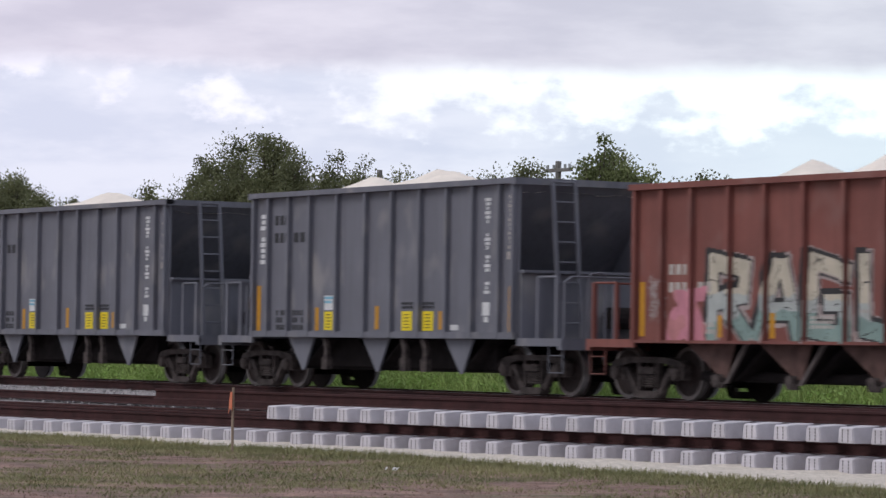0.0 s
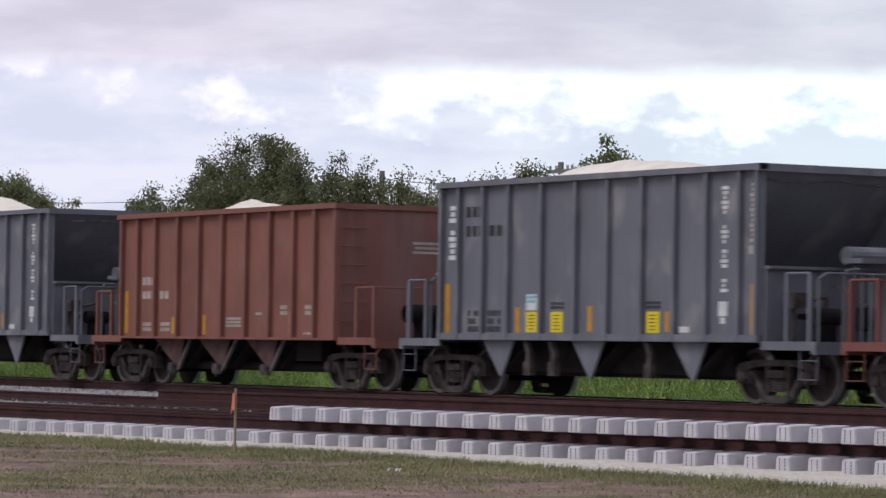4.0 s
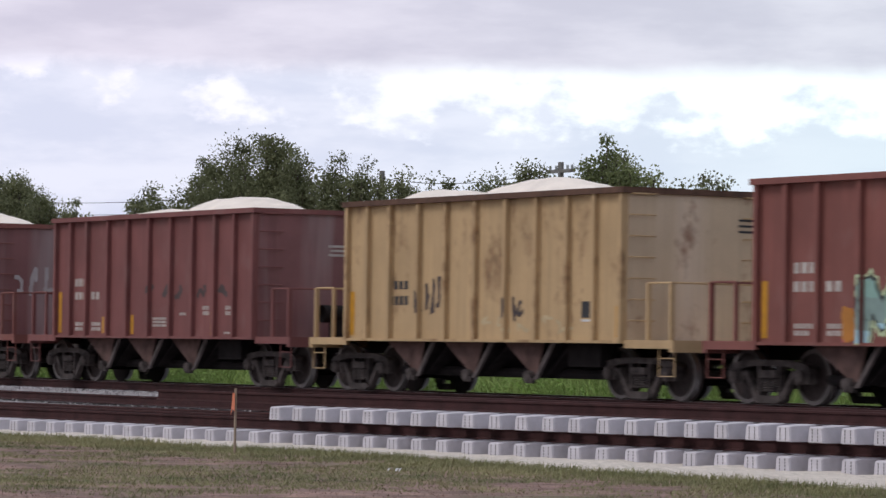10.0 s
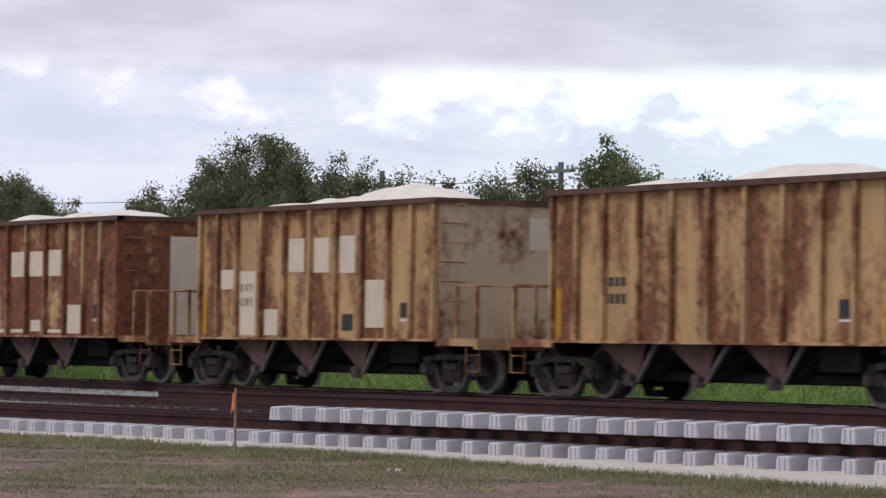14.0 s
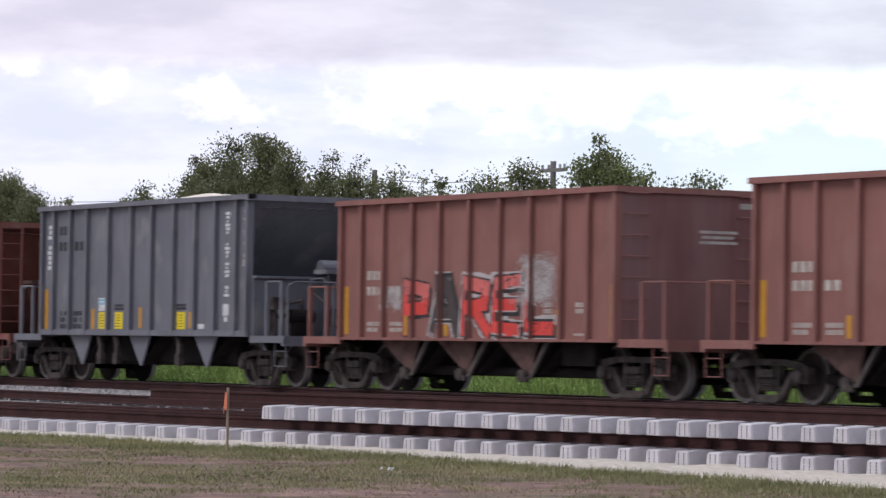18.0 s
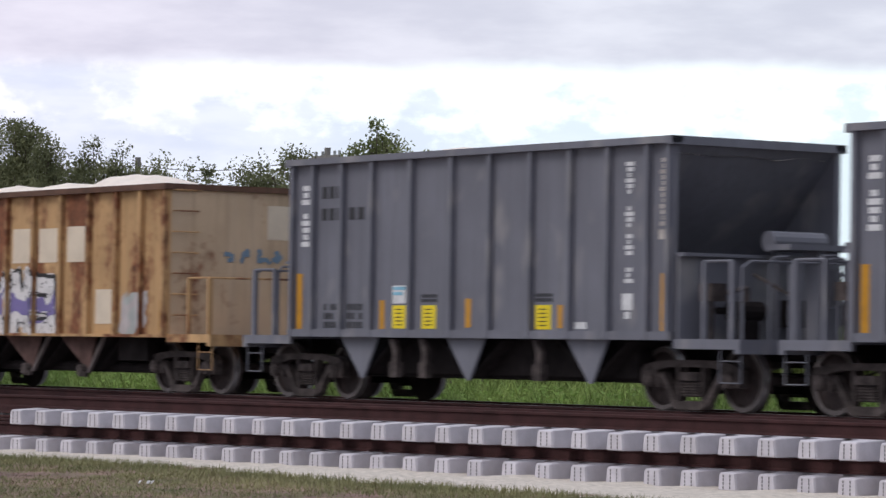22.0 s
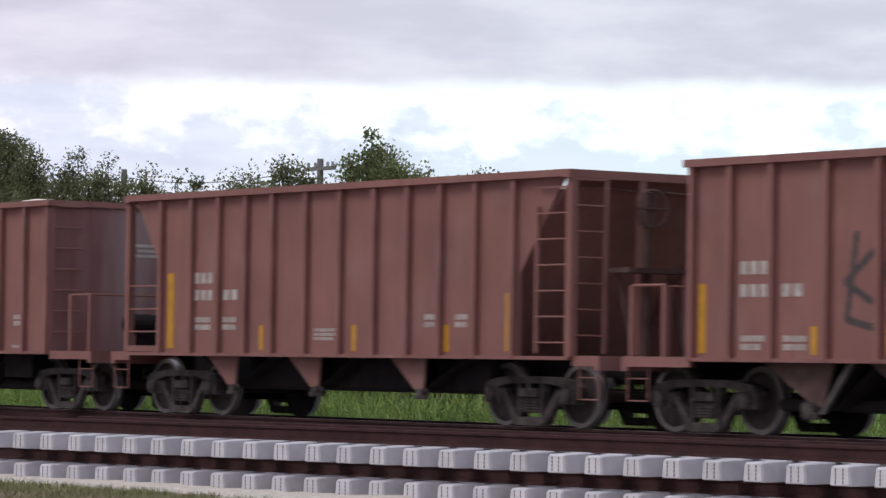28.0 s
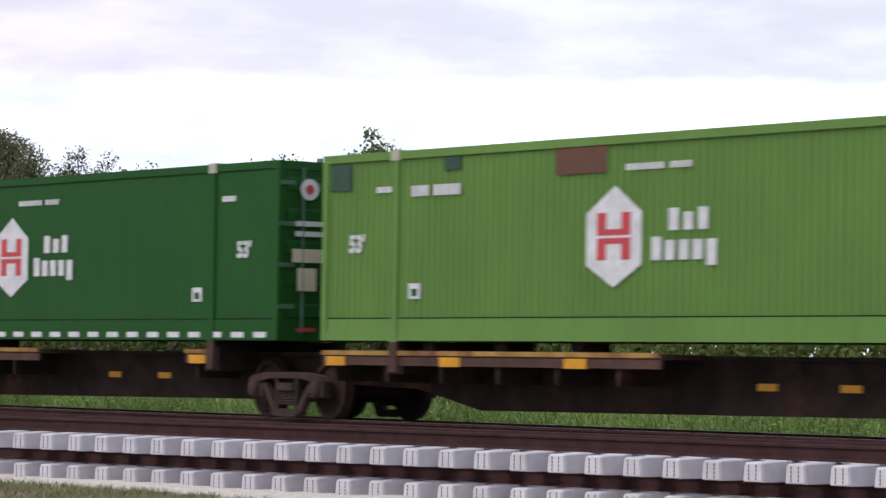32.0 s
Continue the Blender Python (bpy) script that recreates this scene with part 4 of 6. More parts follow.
def spine_unit(first):
    u = tagged(new("spine_car"), "dark rusty spine car unit with yellow-edged deck shelves", "spine car", "spine cars of the train")
    part("spine_beam", Mesh().prism([(-0.9, 1.0), (16.3, 1.0), (16.3, 0.55), (14.6, 0.28), (3.0, 0.2), (1.4, 0.5), (-0.9, 0.55)], -0.42, 0.42).box(-0.9, 16.3, -0.55, 0.55, 0.98, 1.04), SPINE, u)
    for x0, x1 in ((0.0, 2.2) if first else (0.0, 8.25), (9.0, 15.0) if first else (13.2, 13.9)):
        part("deck_shelf", Mesh().box(x0, x1, -1.24, -0.42, 0.98, 1.05).prism([(x0, 0.98), (x1, 0.98), (x1, 0.85), (x0, 0.85)], -1.26, -1.2), SHELF, u)
        part("shelf_edge", Mesh().box(x0, x1, -1.28, -1.24, 1.0, 1.07), SPINE_Y, u)
        for j in range(int((x1 - x0) / 3) + 1):
            part("reflector", Mesh().box(x0 + 0.15 + 3 * j, x0 + 0.65 + 3 * j, -1.29, -1.265, 0.84, 0.98), ORANGE_R, u)
        for j in range(int((x1 - x0) / 1.4) + 1):
            part("bracket", Mesh().prism([(x0 + 0.2 + 1.4 * j, 0.95), (x0 + 0.34 + 1.4 * j, 0.95), (x0 + 0.3 + 1.4 * j, 0.6), (x0 + 0.24 + 1.4 * j, 0.6)], -1.2, -0.42), SPINE, u)
    for x in (1.95, 14.0):
        part("cross_bolster", Mesh().box(x - 0.2, x + 0.2, -1.25, 1.25, 0.72, 1.1).box(x - 0.12, x + 0.12, -1.27, 1.27, 1.1, 1.21), SPINE, u)
        part("pedestal", Mesh().box(x - 0.1, x + 0.1, -1.3, -1.2, 0.75, 1.2), SHELF, u)
    for x in ((4.6, 5.4) if first else (9.3, 10.95)):
        part("beam_reflector", Mesh().box(x, x + 0.4, -0.435, -0.42, 0.58, 0.68), ORANGE_R, u, "small orange reflector on the beam")
    for x in (2.6, 4.4, 6.2) if not first else (10.2, 12.0):
        part("support_block", Mesh().box(x - 0.14, x + 0.14, -1.1, -0.6, 1.05, 1.2), SPINE, u)
    tr = truck(u, 0.64 if first else -1.33)
    for ob in tr.children:
        for slot in ob.material_slots:
            slot.link = "OBJECT"
            slot.material = SPINE if ob.name.startswith("wheelset") else TRUCK_BROWN
    part("end_casting", Mesh().box(-2.2, -0.9, -0.3, 0.3, 0.6, 0.95), SPINE, u)
    if first:
        part("end_platform", Mesh().box(-1.1, 0.1, -1.45, 1.45, 0.95, 1.02), SPINE, u)
        part("reflector", Mesh().box(-1.0, -0.2, -1.47, -1.45, 0.9, 1.04), ORANGE_R, u)
        part("handrail", Mesh().path([(-1.0, -1.4, 1.0), (-1.0, -1.4, 1.9), (-1.0, 1.4, 1.9), (-1.0, 1.4, 1.0)], 0.022).rod((-1.0, 0, 1.0), (-1.0, 0, 1.9), 0.022), SPINE, u)
    return u


CONT_X = [484.34, 502.57, 519.85, 537.1, 554.35]
BOX = []
for n, x in enumerate(CONT_X):
    lab = ["mid green corrugated 53-foot container with a white hexagon", "dark green smooth 53-foot container with a grey repair panel",
           "deep green smooth 53-foot container with a white hexagon", "lime green corrugated 53-foot container with a white hexagon", "deep green 53-foot container"][n]
    c = container(GREEN[min(n, 3) if n < 4 else 2], n in (0, 3), lab, n in (0, 2))
    c.matrix_basis = pose(x, 0, 0)
    u = spine_unit(n == 0)
    u.matrix_basis = pose(x, 0, 0)
    MOVERS += [(c, x), (u, x)]
    BOX.append(c)
    train.append(u)


# ---- sky, trees and growth ----
def sky_backdrop():
    me = Mesh()
    az = [10 + 2.5 * i for i in range(37)]
    el = [-1, 2, 4, 6, 9, 13, 18]
    for e in el:
        for a in az:
            r = 2300
            me.v.append((-r * math.sin(radians(a)), r * math.cos(radians(a)), r * math.tan(radians(e))))
    n = len(az)
    me.f = [(j * n + i, j * n + i + 1, (j + 1) * n + i + 1, (j + 1) * n + i) for j in range(len(el) - 1) for i in range(n - 1)]
    m = bpy.data.materials.new("overcast_cloud_cover")
    m.use_nodes = True
    nt = m.node_tree
    nt.nodes.remove(nt.nodes["Principled BSDF"])
    N, Lk = nt.nodes.new, nt.links.new
    em = N("ShaderNodeEmission")
    Lk(em.outputs[0], nt.nodes["Material Output"].inputs[0])
    uv = N("ShaderNodeUVMap")
    sep = N("ShaderNodeSeparateXYZ")
    Lk(uv.outputs[0], sep.inputs[0])

    def math2(op, a, b):
        x = N("ShaderNodeMath")
        x.operation = op
        for k, v in ((0, a), (1, b)):
            if hasattr(v, "is_output"):
                Lk(v, x.inputs[k])
            else:
                x.inputs[k].default_value = v
        return x.outputs[0]

    def smooth(src, lo, hi):
        r = N("ShaderNodeMapRange")
        r.interpolation_type = "SMOOTHSTEP"
        r.inputs[1].default_value, r.inputs[2].default_value = lo, hi
        Lk(src, r.inputs[0])
        return r.outputs[0]

    def cloud(sx, sy, detail, seed):
        mp = N("ShaderNodeMapping")
        mp.inputs["Scale"].default_value, mp.inputs["Location"].default_value = (sx, sy, 1), (seed, seed * 0.7, 0)
        Lk(uv.outputs[0], mp.inputs[0])
        t = N("ShaderNodeTexNoise")
        t.inputs["Scale"].default_value, t.inputs["Detail"].default_value, t.inputs["Roughness"].default_value = 1.0, detail, 0.55
        Lk(mp.outputs[0], t.inputs["Vector"])
        return t.outputs[0]

    def mix(f, a, b):
        x = N("ShaderNodeMix")
        x.data_type = "RGBA"
        for k, v in ((0, f), (6, a), (7, b)):
            if hasattr(v, "is_output"):
                Lk(v, x.inputs[k])
            else:
                x.inputs[k].default_value = (*v, 1)
        return x.outputs[2]

    u, v = sep.outputs[0], sep.outputs[1]
    # a grey deck above, a bright break below it, and rounded cloud heads standing into the break
    lump = cloud(0.7, 1.15, 7, 3.3)
    head = math2("ADD", math2("MULTIPLY", math2("SUBTRACT", lump, 0.5), 4.4), math2("MULTIPLY", math2("MAXIMUM", math2("SUBTRACT", u, 56.0), 0.0), 0.07))
    above = math2("SUBTRACT", v, math2("ADD", head, 3.8))
    deck = math2("ADD", v, math2("MULTIPLY", math2("SUBTRACT", cloud(0.3, 0.5, 5, 4.0), 0.5), 0.7))
    low = mix(smooth(cloud(0.4, 1.3, 5, 7.0), 0.35, 0.65), (0.68, 0.715, 0.84), (0.80, 0.82, 0.92))
    high = mix(smooth(cloud(0.25, 0.9, 5, 9.0), 0.35, 0.65), (0.62, 0.60, 0.70), (0.77, 0.74, 0.83))
    low = mix(smooth(u, 49.0, 60.0), (0.77, 0.83, 0.91), low)
    gap = mix(smooth(u, 54.0, 65.0), (1.1, 1.14, 1.16), (0.98, 0.97, 1.06))
    c = mix(smooth(above, -0.3, 0.42), low, gap)
    c = mix(smooth(deck, 4.4, 4.9), c, high)
    # violet towards the left, cyan towards the right
    tint = mix(smooth(u, 51.0, 66.0), (0.95, 1.02, 1.02), (1.0, 0.99, 1.03))
    mul = N("ShaderNodeMix")
    mul.data_type, mul.blend_type = "RGBA", "MULTIPLY"
    mul.inputs[0].default_value = 1.0
    Lk(c, mul.inputs[6])
    Lk(tint, mul.inputs[7])
    Lk(mul.outputs[2], em.inputs[0])
    em.inputs[1].default_value = 1.0
    d = me.mesh("sky_backdrop", m)
    lay = d.uv_layers.new(name="UVMap")
    for lp in d.loops:
        x, y, z = d.vertices[lp.vertex_index].co
        lay.data[lp.index].uv = (math.degrees(math.atan2(-x, y)), math.degrees(math.atan2(z, 2300)))
    tagged(new("sky_backdrop", d), "overcast lavender sky with a bright break in the cloud", "sky", kind="structure")


def leaf_material(name, col, col2):
    m = mat(name, col, 0.7, var=0.3, scale=1.2, col2=col2, spec=0.25)
    nt = m.node_tree
    b = nt.nodes["Principled BSDF"]
    glow = nt.nodes.new("ShaderNodeBsdfTranslucent")
    both = nt.nodes.new("ShaderNodeMixShader")
    both.inputs[0].default_value = 0.35
    nt.links.new(b.inputs["Base Color"].links[0].from_socket, glow.inputs[0])
    nt.links.new(b.outputs[0], both.inputs[1])
    nt.links.new(glow.outputs[0], both.inputs[2])
    nt.links.new(both.outputs[0], nt.nodes["Material Output"].inputs[0])
    return m


LEAF = leaf_material("dark_oak_leaf", (0.115, 0.128, 0.065), (0.18, 0.19, 0.1))
LEAF2 = leaf_material("light_green_leaf", (0.12, 0.15, 0.06), (0.19, 0.215, 0.095))
BARK = mat("grey_bark", (0.09, 0.075, 0.06), 0.95, var=0.3, scale=8, bump=0.6)


def leaf_cards(name, P, size, rs, material, wide=0.3):
    """One small leaf-shaped quad at each point, turned at random."""
    n = len(P)
    a = rs.normal(size=(n, 3))
    a /= np.linalg.norm(a, axis=1)[:, None]
    b = np.cross(a, rs.normal(size=(n, 3)))
    b /= np.linalg.norm(b, axis=1)[:, None]
    a, b = a * (size * 0.5)[:, None], b * (size * wide)[:, None]
    V = np.stack([P - a, P + b, P + a, P - b], axis=1).reshape(-1, 3)
    me = bpy.data.meshes.new(name)
    me.from_pydata(V.tolist(), [], np.arange(4 * n).reshape(-1, 4).tolist())
    me.materials.append(material)
    return me


def tree(x, y, ztop, width, seed, leaves=2600, leaf=0.08, material=LEAF, base=GZ + 0.3, drop=0.55, open_=0.0, label="broad-leaved tree with an uneven dark green crown"):
    """A tapered trunk, forking limbs and a crown of small leaves gathered in clumps."""
    r = random.Random(seed)
    t = tagged(new("tree"), label, "tree", "trees behind the track")
    t.location = (x, y, base)
    h = ztop - base
    wood = Mesh()
    lim = Mesh()
    pts = [Vector((0, 0, 0)), Vector((r.uniform(-0.1, 0.1), 0, h * 0.25)), Vector((r.uniform(-0.2, 0.2), r.uniform(-0.2, 0.2), h * 0.5))]
    for a, b, ra, rb in zip(pts, pts[1:], (0.17, 0.13), (0.13, 0.10)):
        ring = lambda p, q: [p + Vector((q * math.cos(k * math.pi / 4), q * math.sin(k * math.pi / 4), 0)) for k in range(8)]
        wood.loft([ring(a, ra), ring(b, rb)])
    part("trunk", wood, BARK, t)
    clumps = []
    nl = 8
    low = 1 - drop
    for i in range(nl):
        ang = 2 * math.pi * i / nl + r.uniform(-0.3, 0.3)
        s = pts[1].lerp(pts[2], r.random())
        zt = h * r.uniform(low, 0.92)
        k = math.sqrt(max(0.1, 1 - ((zt / h - (low + 1) / 2) / (0.55 * drop + 0.05)) ** 2))
        e = Vector((math.cos(ang) * width * 0.45 * k, math.sin(ang) * width * 0.35 * k, zt))
        mid = s.lerp(e, 0.5) + Vector((0, 0, 0.06 * h))
        lim.rod(s, mid, 0.05, 5).rod(mid, e, 0.025, 5)
        clumps.append((e, r.uniform(0.11, 0.2) * width))
    for i in range(int(80 * (1 - 0.6 * open_))):
        a, b = r.uniform(0, 2 * math.pi), r.uniform(-1, 1)
        q = min(1.1, r.random() ** 0.36 * (1 + 0.15 * r.gauss(0, 1)))
        k = (1 - abs(b) ** 1.6) ** 0.6 * q
        p = Vector((math.cos(a) * k * width * 0.44, math.sin(a) * k * width * 0.34, h * ((low + 1) / 2 + b * q * drop * 0.44)))
        clumps.append((p, r.uniform(0.07, 0.17) * (width + 0.7)))
        lim.rod(pts[2], p, 0.012, 4)
    top = max(c.z + q for c, q in clumps)
    lift = h / max(top, 0.1)
    lim.v = [(a, b, c * lift) for a, b, c in lim.v]
    part("limb", lim, BARK, t)
    rs = np.random.RandomState(seed)
    C = np.array([(*c, q) for c, q in clumps])[rs.randint(len(clumps), size=leaves)]
    d = rs.normal(size=(leaves, 3)) * (1, 1, 0.8)
    d /= np.linalg.norm(d, axis=1)[:, None]
    P = C[:, :3] + d * (C[:, 3] * rs.random_sample(leaves) ** 0.5 * rs.choice((1, 1, 1.08, 1.18, 1.32), leaves))[:, None]
    P[:, 2] *= lift
    me = leaf_cards("crown", P, leaf * rs.uniform(0.6, 1.4, leaves), rs, material)
    part("crown", me, material, t)
    return t


def blades(name, label, spots, m, category, kind="stuff"):
    """Grass as single bent blades: spots is a list of (x, y, z, height, width, lean)."""
    V, F = [], []
    r = random.Random(11)
    for x, y, z, h, w, lean in spots:
        a = r.uniform(0, math.pi)
        dx, dy = math.cos(a) * w, math.sin(a) * w
        lx, ly = r.uniform(-lean, lean), r.uniform(-lean, lean)
        k = len(V)
        V += [(x - dx, y - dy, z), (x + dx, y + dy, z), (x + dx * 0.6 + lx * 0.4, y + dy * 0.6 + ly * 0.4, z + h * 0.6),
              (x - dx * 0.6 + lx * 0.4, y - dy * 0.6 + ly * 0.4, z + h * 0.6), (x + lx, y + ly, z + h)]
        F += [(k, k + 1, k + 2, k + 3), (k + 3, k + 2, k + 4)]
    me = bpy.data.meshes.new(name)
    me.from_pydata(V, [], F)
    me.materials.append(m)
    return tagged(new(name, me), label, category, kind=kind)


sky_backdrop()
OAK = "broad-leaved tree with a dense dark green crown"
THIN = "slender tree with an open crown that lets the sky through"
BUSH = "rounded shrub with dark leaves"
# x, y, height of the top, width, leaf kind, openness, label
for x, y, zt, w, material, gap, lab in [
        (-101.7, 11.0, 6.25, 1.8, LEAF, 0.2, THIN), (-99.7, 11.2, 5.65, 2.0, LEAF, 0.1, THIN), (-97.5, 11.0, 5.3, 1.1, LEAF, 0.1, BUSH), (-104.6, 11.5, 6.3, 2.6, LEAF, 0.1, OAK),
        (-92.1, 11.0, 5.6, 2.0, LEAF, 0.1, OAK), (-89.6, 11.3, 6.2, 2.1, LEAF, 0.1, OAK), (-86.9, 11.0, 6.8, 2.9, LEAF, 0.0, OAK), (-85.1, 11.2, 6.7, 2.6, LEAF, 0.0, OAK),
        (-83.5, 11.0, 6.1, 2.1, LEAF, 0.1, OAK), (-81.0, 11.0, 6.05, 2.0, LEAF, 0.45, THIN), (-79.9, 11.3, 5.85, 1.5, LEAF, 0.45, THIN), (-77.7, 11.0, 5.6, 1.7, LEAF, 0.0, OAK),
        (-76.6, 11.2, 5.35, 1.4, LEAF, 0.1, OAK), (-75.4, 11.0, 5.1, 1.3, LEAF, 0.4, THIN), (-73.1, 11.0, 5.3, 1.8, LEAF, 0.2, THIN), (-71.8, 11.3, 5.5, 2.0, LEAF, 0.1, OAK),
        (-68.3, 11.0, 5.9, 1.7, LEAF2, 0.6, THIN), (-69.3, 11.3, 5.25, 2.1, LEAF2, 0.3, OAK), (-68.9, 11.6, 5.6, 1.2, LEAF, 0.5, THIN), (-66.9, 11.0, 5.2, 1.6, LEAF2, 0.1, OAK), (-65.5, 11.0, 4.85, 1.4, LEAF, 0.0, BUSH),
        (-64.3, 11.2, 4.9, 1.7, LEAF, 0.0, BUSH), (-110, 15, 6.3, 3.0, LEAF, 0.1, OAK), (-94.6, 13.0, 5.1, 3.0, LEAF, 0.0, BUSH), (-89.5, 13.5, 5.9, 4.0, LEAF, 0.0, OAK),
        (-79.2, 12.0, 4.5, 3.2, LEAF, 0.0, BUSH), (-73.5, 12.5, 4.9, 3.4, LEAF, 0.0, BUSH), (-68.6, 12.0, 4.6, 3.2, LEAF2, 0.0, OAK), (-98.0, 14.0, 5.3, 2.8, LEAF, 0.0, BUSH)]:
    tree(x, y, 1.012 * zt, w, int(-x * 10), int(3100 * w * w * (1 - 0.4 * gap)) + 1200, 0.078, material, open_=gap, label=lab)


def power_pole(x, y, z, arm):
    p = tagged(new("power_pole"), "weathered grey wooden power pole with a cross arm", "power pole")
    p.location = (x, y, GZ + 0.3)
    h = z - GZ - 0.3
    wood = mat("weathered_pole_wood", (0.2, 0.19, 0.18), 0.9, var=0.2, scale=6)
    part("pole", Mesh().rod((0, 0, 0), (0, 0, h), 0.075, 10), wood, p)
    if arm:
        part("cross_arm", Mesh().box(-0.55, 0.55, -0.06, 0.06, h - 0.26, h - 0.18), wood, p)
        for a in (-0.48, -0.2, 0.3, 0.5):
            part("insulator", Mesh().rod((a, 0, h - 0.18), (a, 0, h - 0.08), 0.035, 8), STEEL, p)
        part("transformer", Mesh().rod((-0.4, -0.1, h - 1.0), (-0.4, -0.1, h - 0.62), 0.13, 12), STEEL, p)


power_pole(-71.8, 12.0, 5.45, True)
power_pole(-82.2, 13.0, 5.65, False)

for k, (za, zb) in enumerate(((5.3, 5.45), (4.95, 5.05))):
    line = Mesh()
    ends = [Vector((-71.8, 12.0, za)), Vector((-82.2, 13.0, zb)), Vector((-112, 16.0, zb + 0.3))]
    for a, b in zip(ends, ends[1:]):
        pts = [a.lerp(b, i / 12) - Vector((0, 0, 0.25 * (1 - (2 * i / 12 - 1) ** 2))) for i in range(13)]
        line.path(pts, 0.009, 4)
    tagged(new("power_line", line.mesh("power_line", DARK)), "thin dark overhead wire strung between the power poles", "wire", "overhead wires")

GRASS_T = mat("tall_reed_green", (0.15, 0.27, 0.05), 0.8, var=0.45, scale=0.7, col2=(0.26, 0.34, 0.1))
GRASS_S = mat("short_grass_green", (0.165, 0.19, 0.075), 0.9, var=0.35, scale=0.8, col2=(0.23, 0.215, 0.11))
DRY = mat("dry_grass_straw", (0.24, 0.155, 0.12), 0.9, var=0.45, scale=2.5)
r = random.Random(7)
spots = []
for i in range(36000):
    x, y = r.uniform(-135, -20), 3.9 + 4.5 * r.random() ** 1.3
    c = 0.55 + 0.6 * noise.noise((x * 0.25, y * 0.4, 1.0))
    h = r.uniform(0.35, 0.9) * (0.7 + 0.7 * max(0, c))
    spots.append((x, y, -0.75 + 0.3 * min(1, (y - 3) / 3), h + 0.12, r.uniform(0.006, 0.02), 0.65))
blades("tall_grass", "bright green tall grass and weeds behind the main track", spots, GRASS_T, "grass")
V, F = [], []
for i in range(52000):
    x, y = r.uniform(-125, -25), 3.7 + 3.2 * r.random()
    top = 0.12 + 0.55 * noise.noise((x * 0.5, y * 0.5, 6)) + 0.4 * noise.noise((x * 2.1, y, 2))
    z = -0.7 + (top + 0.7) * r.random() ** 0.7
    a = Vector((r.gauss(0, 1), r.gauss(0, 1), r.gauss(0, 0.5))).normalized()
    b = a.cross(Vector((r.gauss(0, 0.5), r.gauss(0, 0.5), 1))).normalized()
    p, s, k = Vector((x, y, z)), r.uniform(0.05, 0.14), len(V)
    V += [tuple(p - a * s * 0.5), tuple(p + b * s * 0.25), tuple(p + a * s * 0.5), tuple(p - b * s * 0.25)]
    F.append((k, k + 1, k + 2, k + 3))
weeds = bpy.data.meshes.new("weeds")
weeds.from_pydata(V, [], F)
weeds.materials.append(leaf_material("bright_weed_leaf", (0.17, 0.31, 0.05), (0.27, 0.4, 0.11)))
tagged(new("weeds", weeds), "bright green leafy weeds beside the main track", "weeds", kind="stuff")
V, F = [], []
for i in range(110000):
    x, y = r.uniform(-140, -30), r.uniform(9.0, 14.5)
    top = 2.2 + 1.1 * noise.noise((x * 0.3, 0, 6)) + 0.6 * noise.noise((x * 1.1, y, 2))
    z = GZ + 0.4 + (top - GZ - 0.4) * r.random() ** (0.8 if i < 46000 else 1.7)
    a = Vector((r.gauss(0, 1), r.gauss(0, 1), r.gauss(0, 1))).normalized()
    b = a.cross(Vector((r.gauss(0, 1), r.gauss(0, 1), r.gauss(0, 1)))).normalized()
    p, s, k = Vector((x, y, z)), r.uniform(0.09, 0.2), len(V)
    if i >= 80000:
        p, s = Vector((x, 12 + 2.5 * (y - 9) / 5.5, GZ + 0.3 + 2.3 * r.random())), r.uniform(0.25, 0.42)
    V += [tuple(p - a * s * 0.5), tuple(p + b * s * 0.3), tuple(p + a * s * 0.5), tuple(p - b * s * 0.3)]
    F.append((k, k + 1, k + 2, k + 3))
hedge = bpy.data.meshes.new("undergrowth")
hedge.from_pydata(V, [], F)
hedge.materials.append(leaf_material("fresh_undergrowth_leaf", (0.07, 0.11, 0.02), (0.14, 0.18, 0.05)))
tagged(new("undergrowth", hedge), "dense green undergrowth along the foot of the trees", "undergrowth", kind="stuff")
green, straw = [], []
for i in range(280000):
    x, y = r.uniform(-70, -24), -8.7 - 11.5 * r.random() ** 1.1
    edge = lawn_edge(x) + 0.3 * noise.noise((x * 0.35, 0, 5)) + 0.25 * noise.noise((x * 1.7, 0, 9))
    if y > edge:
        continue
    patch = 0.7 * noise.noise((x * 0.2, y * 0.3, 2.0)) + 0.5 * noise.noise((x * 0.9, y * 0.9, 8.0)) + 0.3 * noise.noise((x * 3, y * 3, 4))
    rim = max(0, 1 - (edge - y) / 2.6)
    k = 3.4 * patch + 2.0 * rim + 0.68
    if r.random() < min(1, 1.6 * k):
        green.append((x, y, lawn_height(x, y) - 0.008, r.uniform(0.02, 0.06) * (1 + 1.2 * rim) * min(1, 0.6 + 0.5 * k), r.uniform(0.003, 0.007), 0.07))
    elif r.random() < 0.3:
        straw.append((x, y, lawn_height(x, y) - 0.006, r.uniform(0.008, 0.025), r.uniform(0.004, 0.009), 0.06))
blades("lawn_grass", "short green grass along the gravel edge", green, GRASS_S, "grass")
blades("dry_grass", "dry straw-coloured grass on bare soil", straw, DRY, "grass")

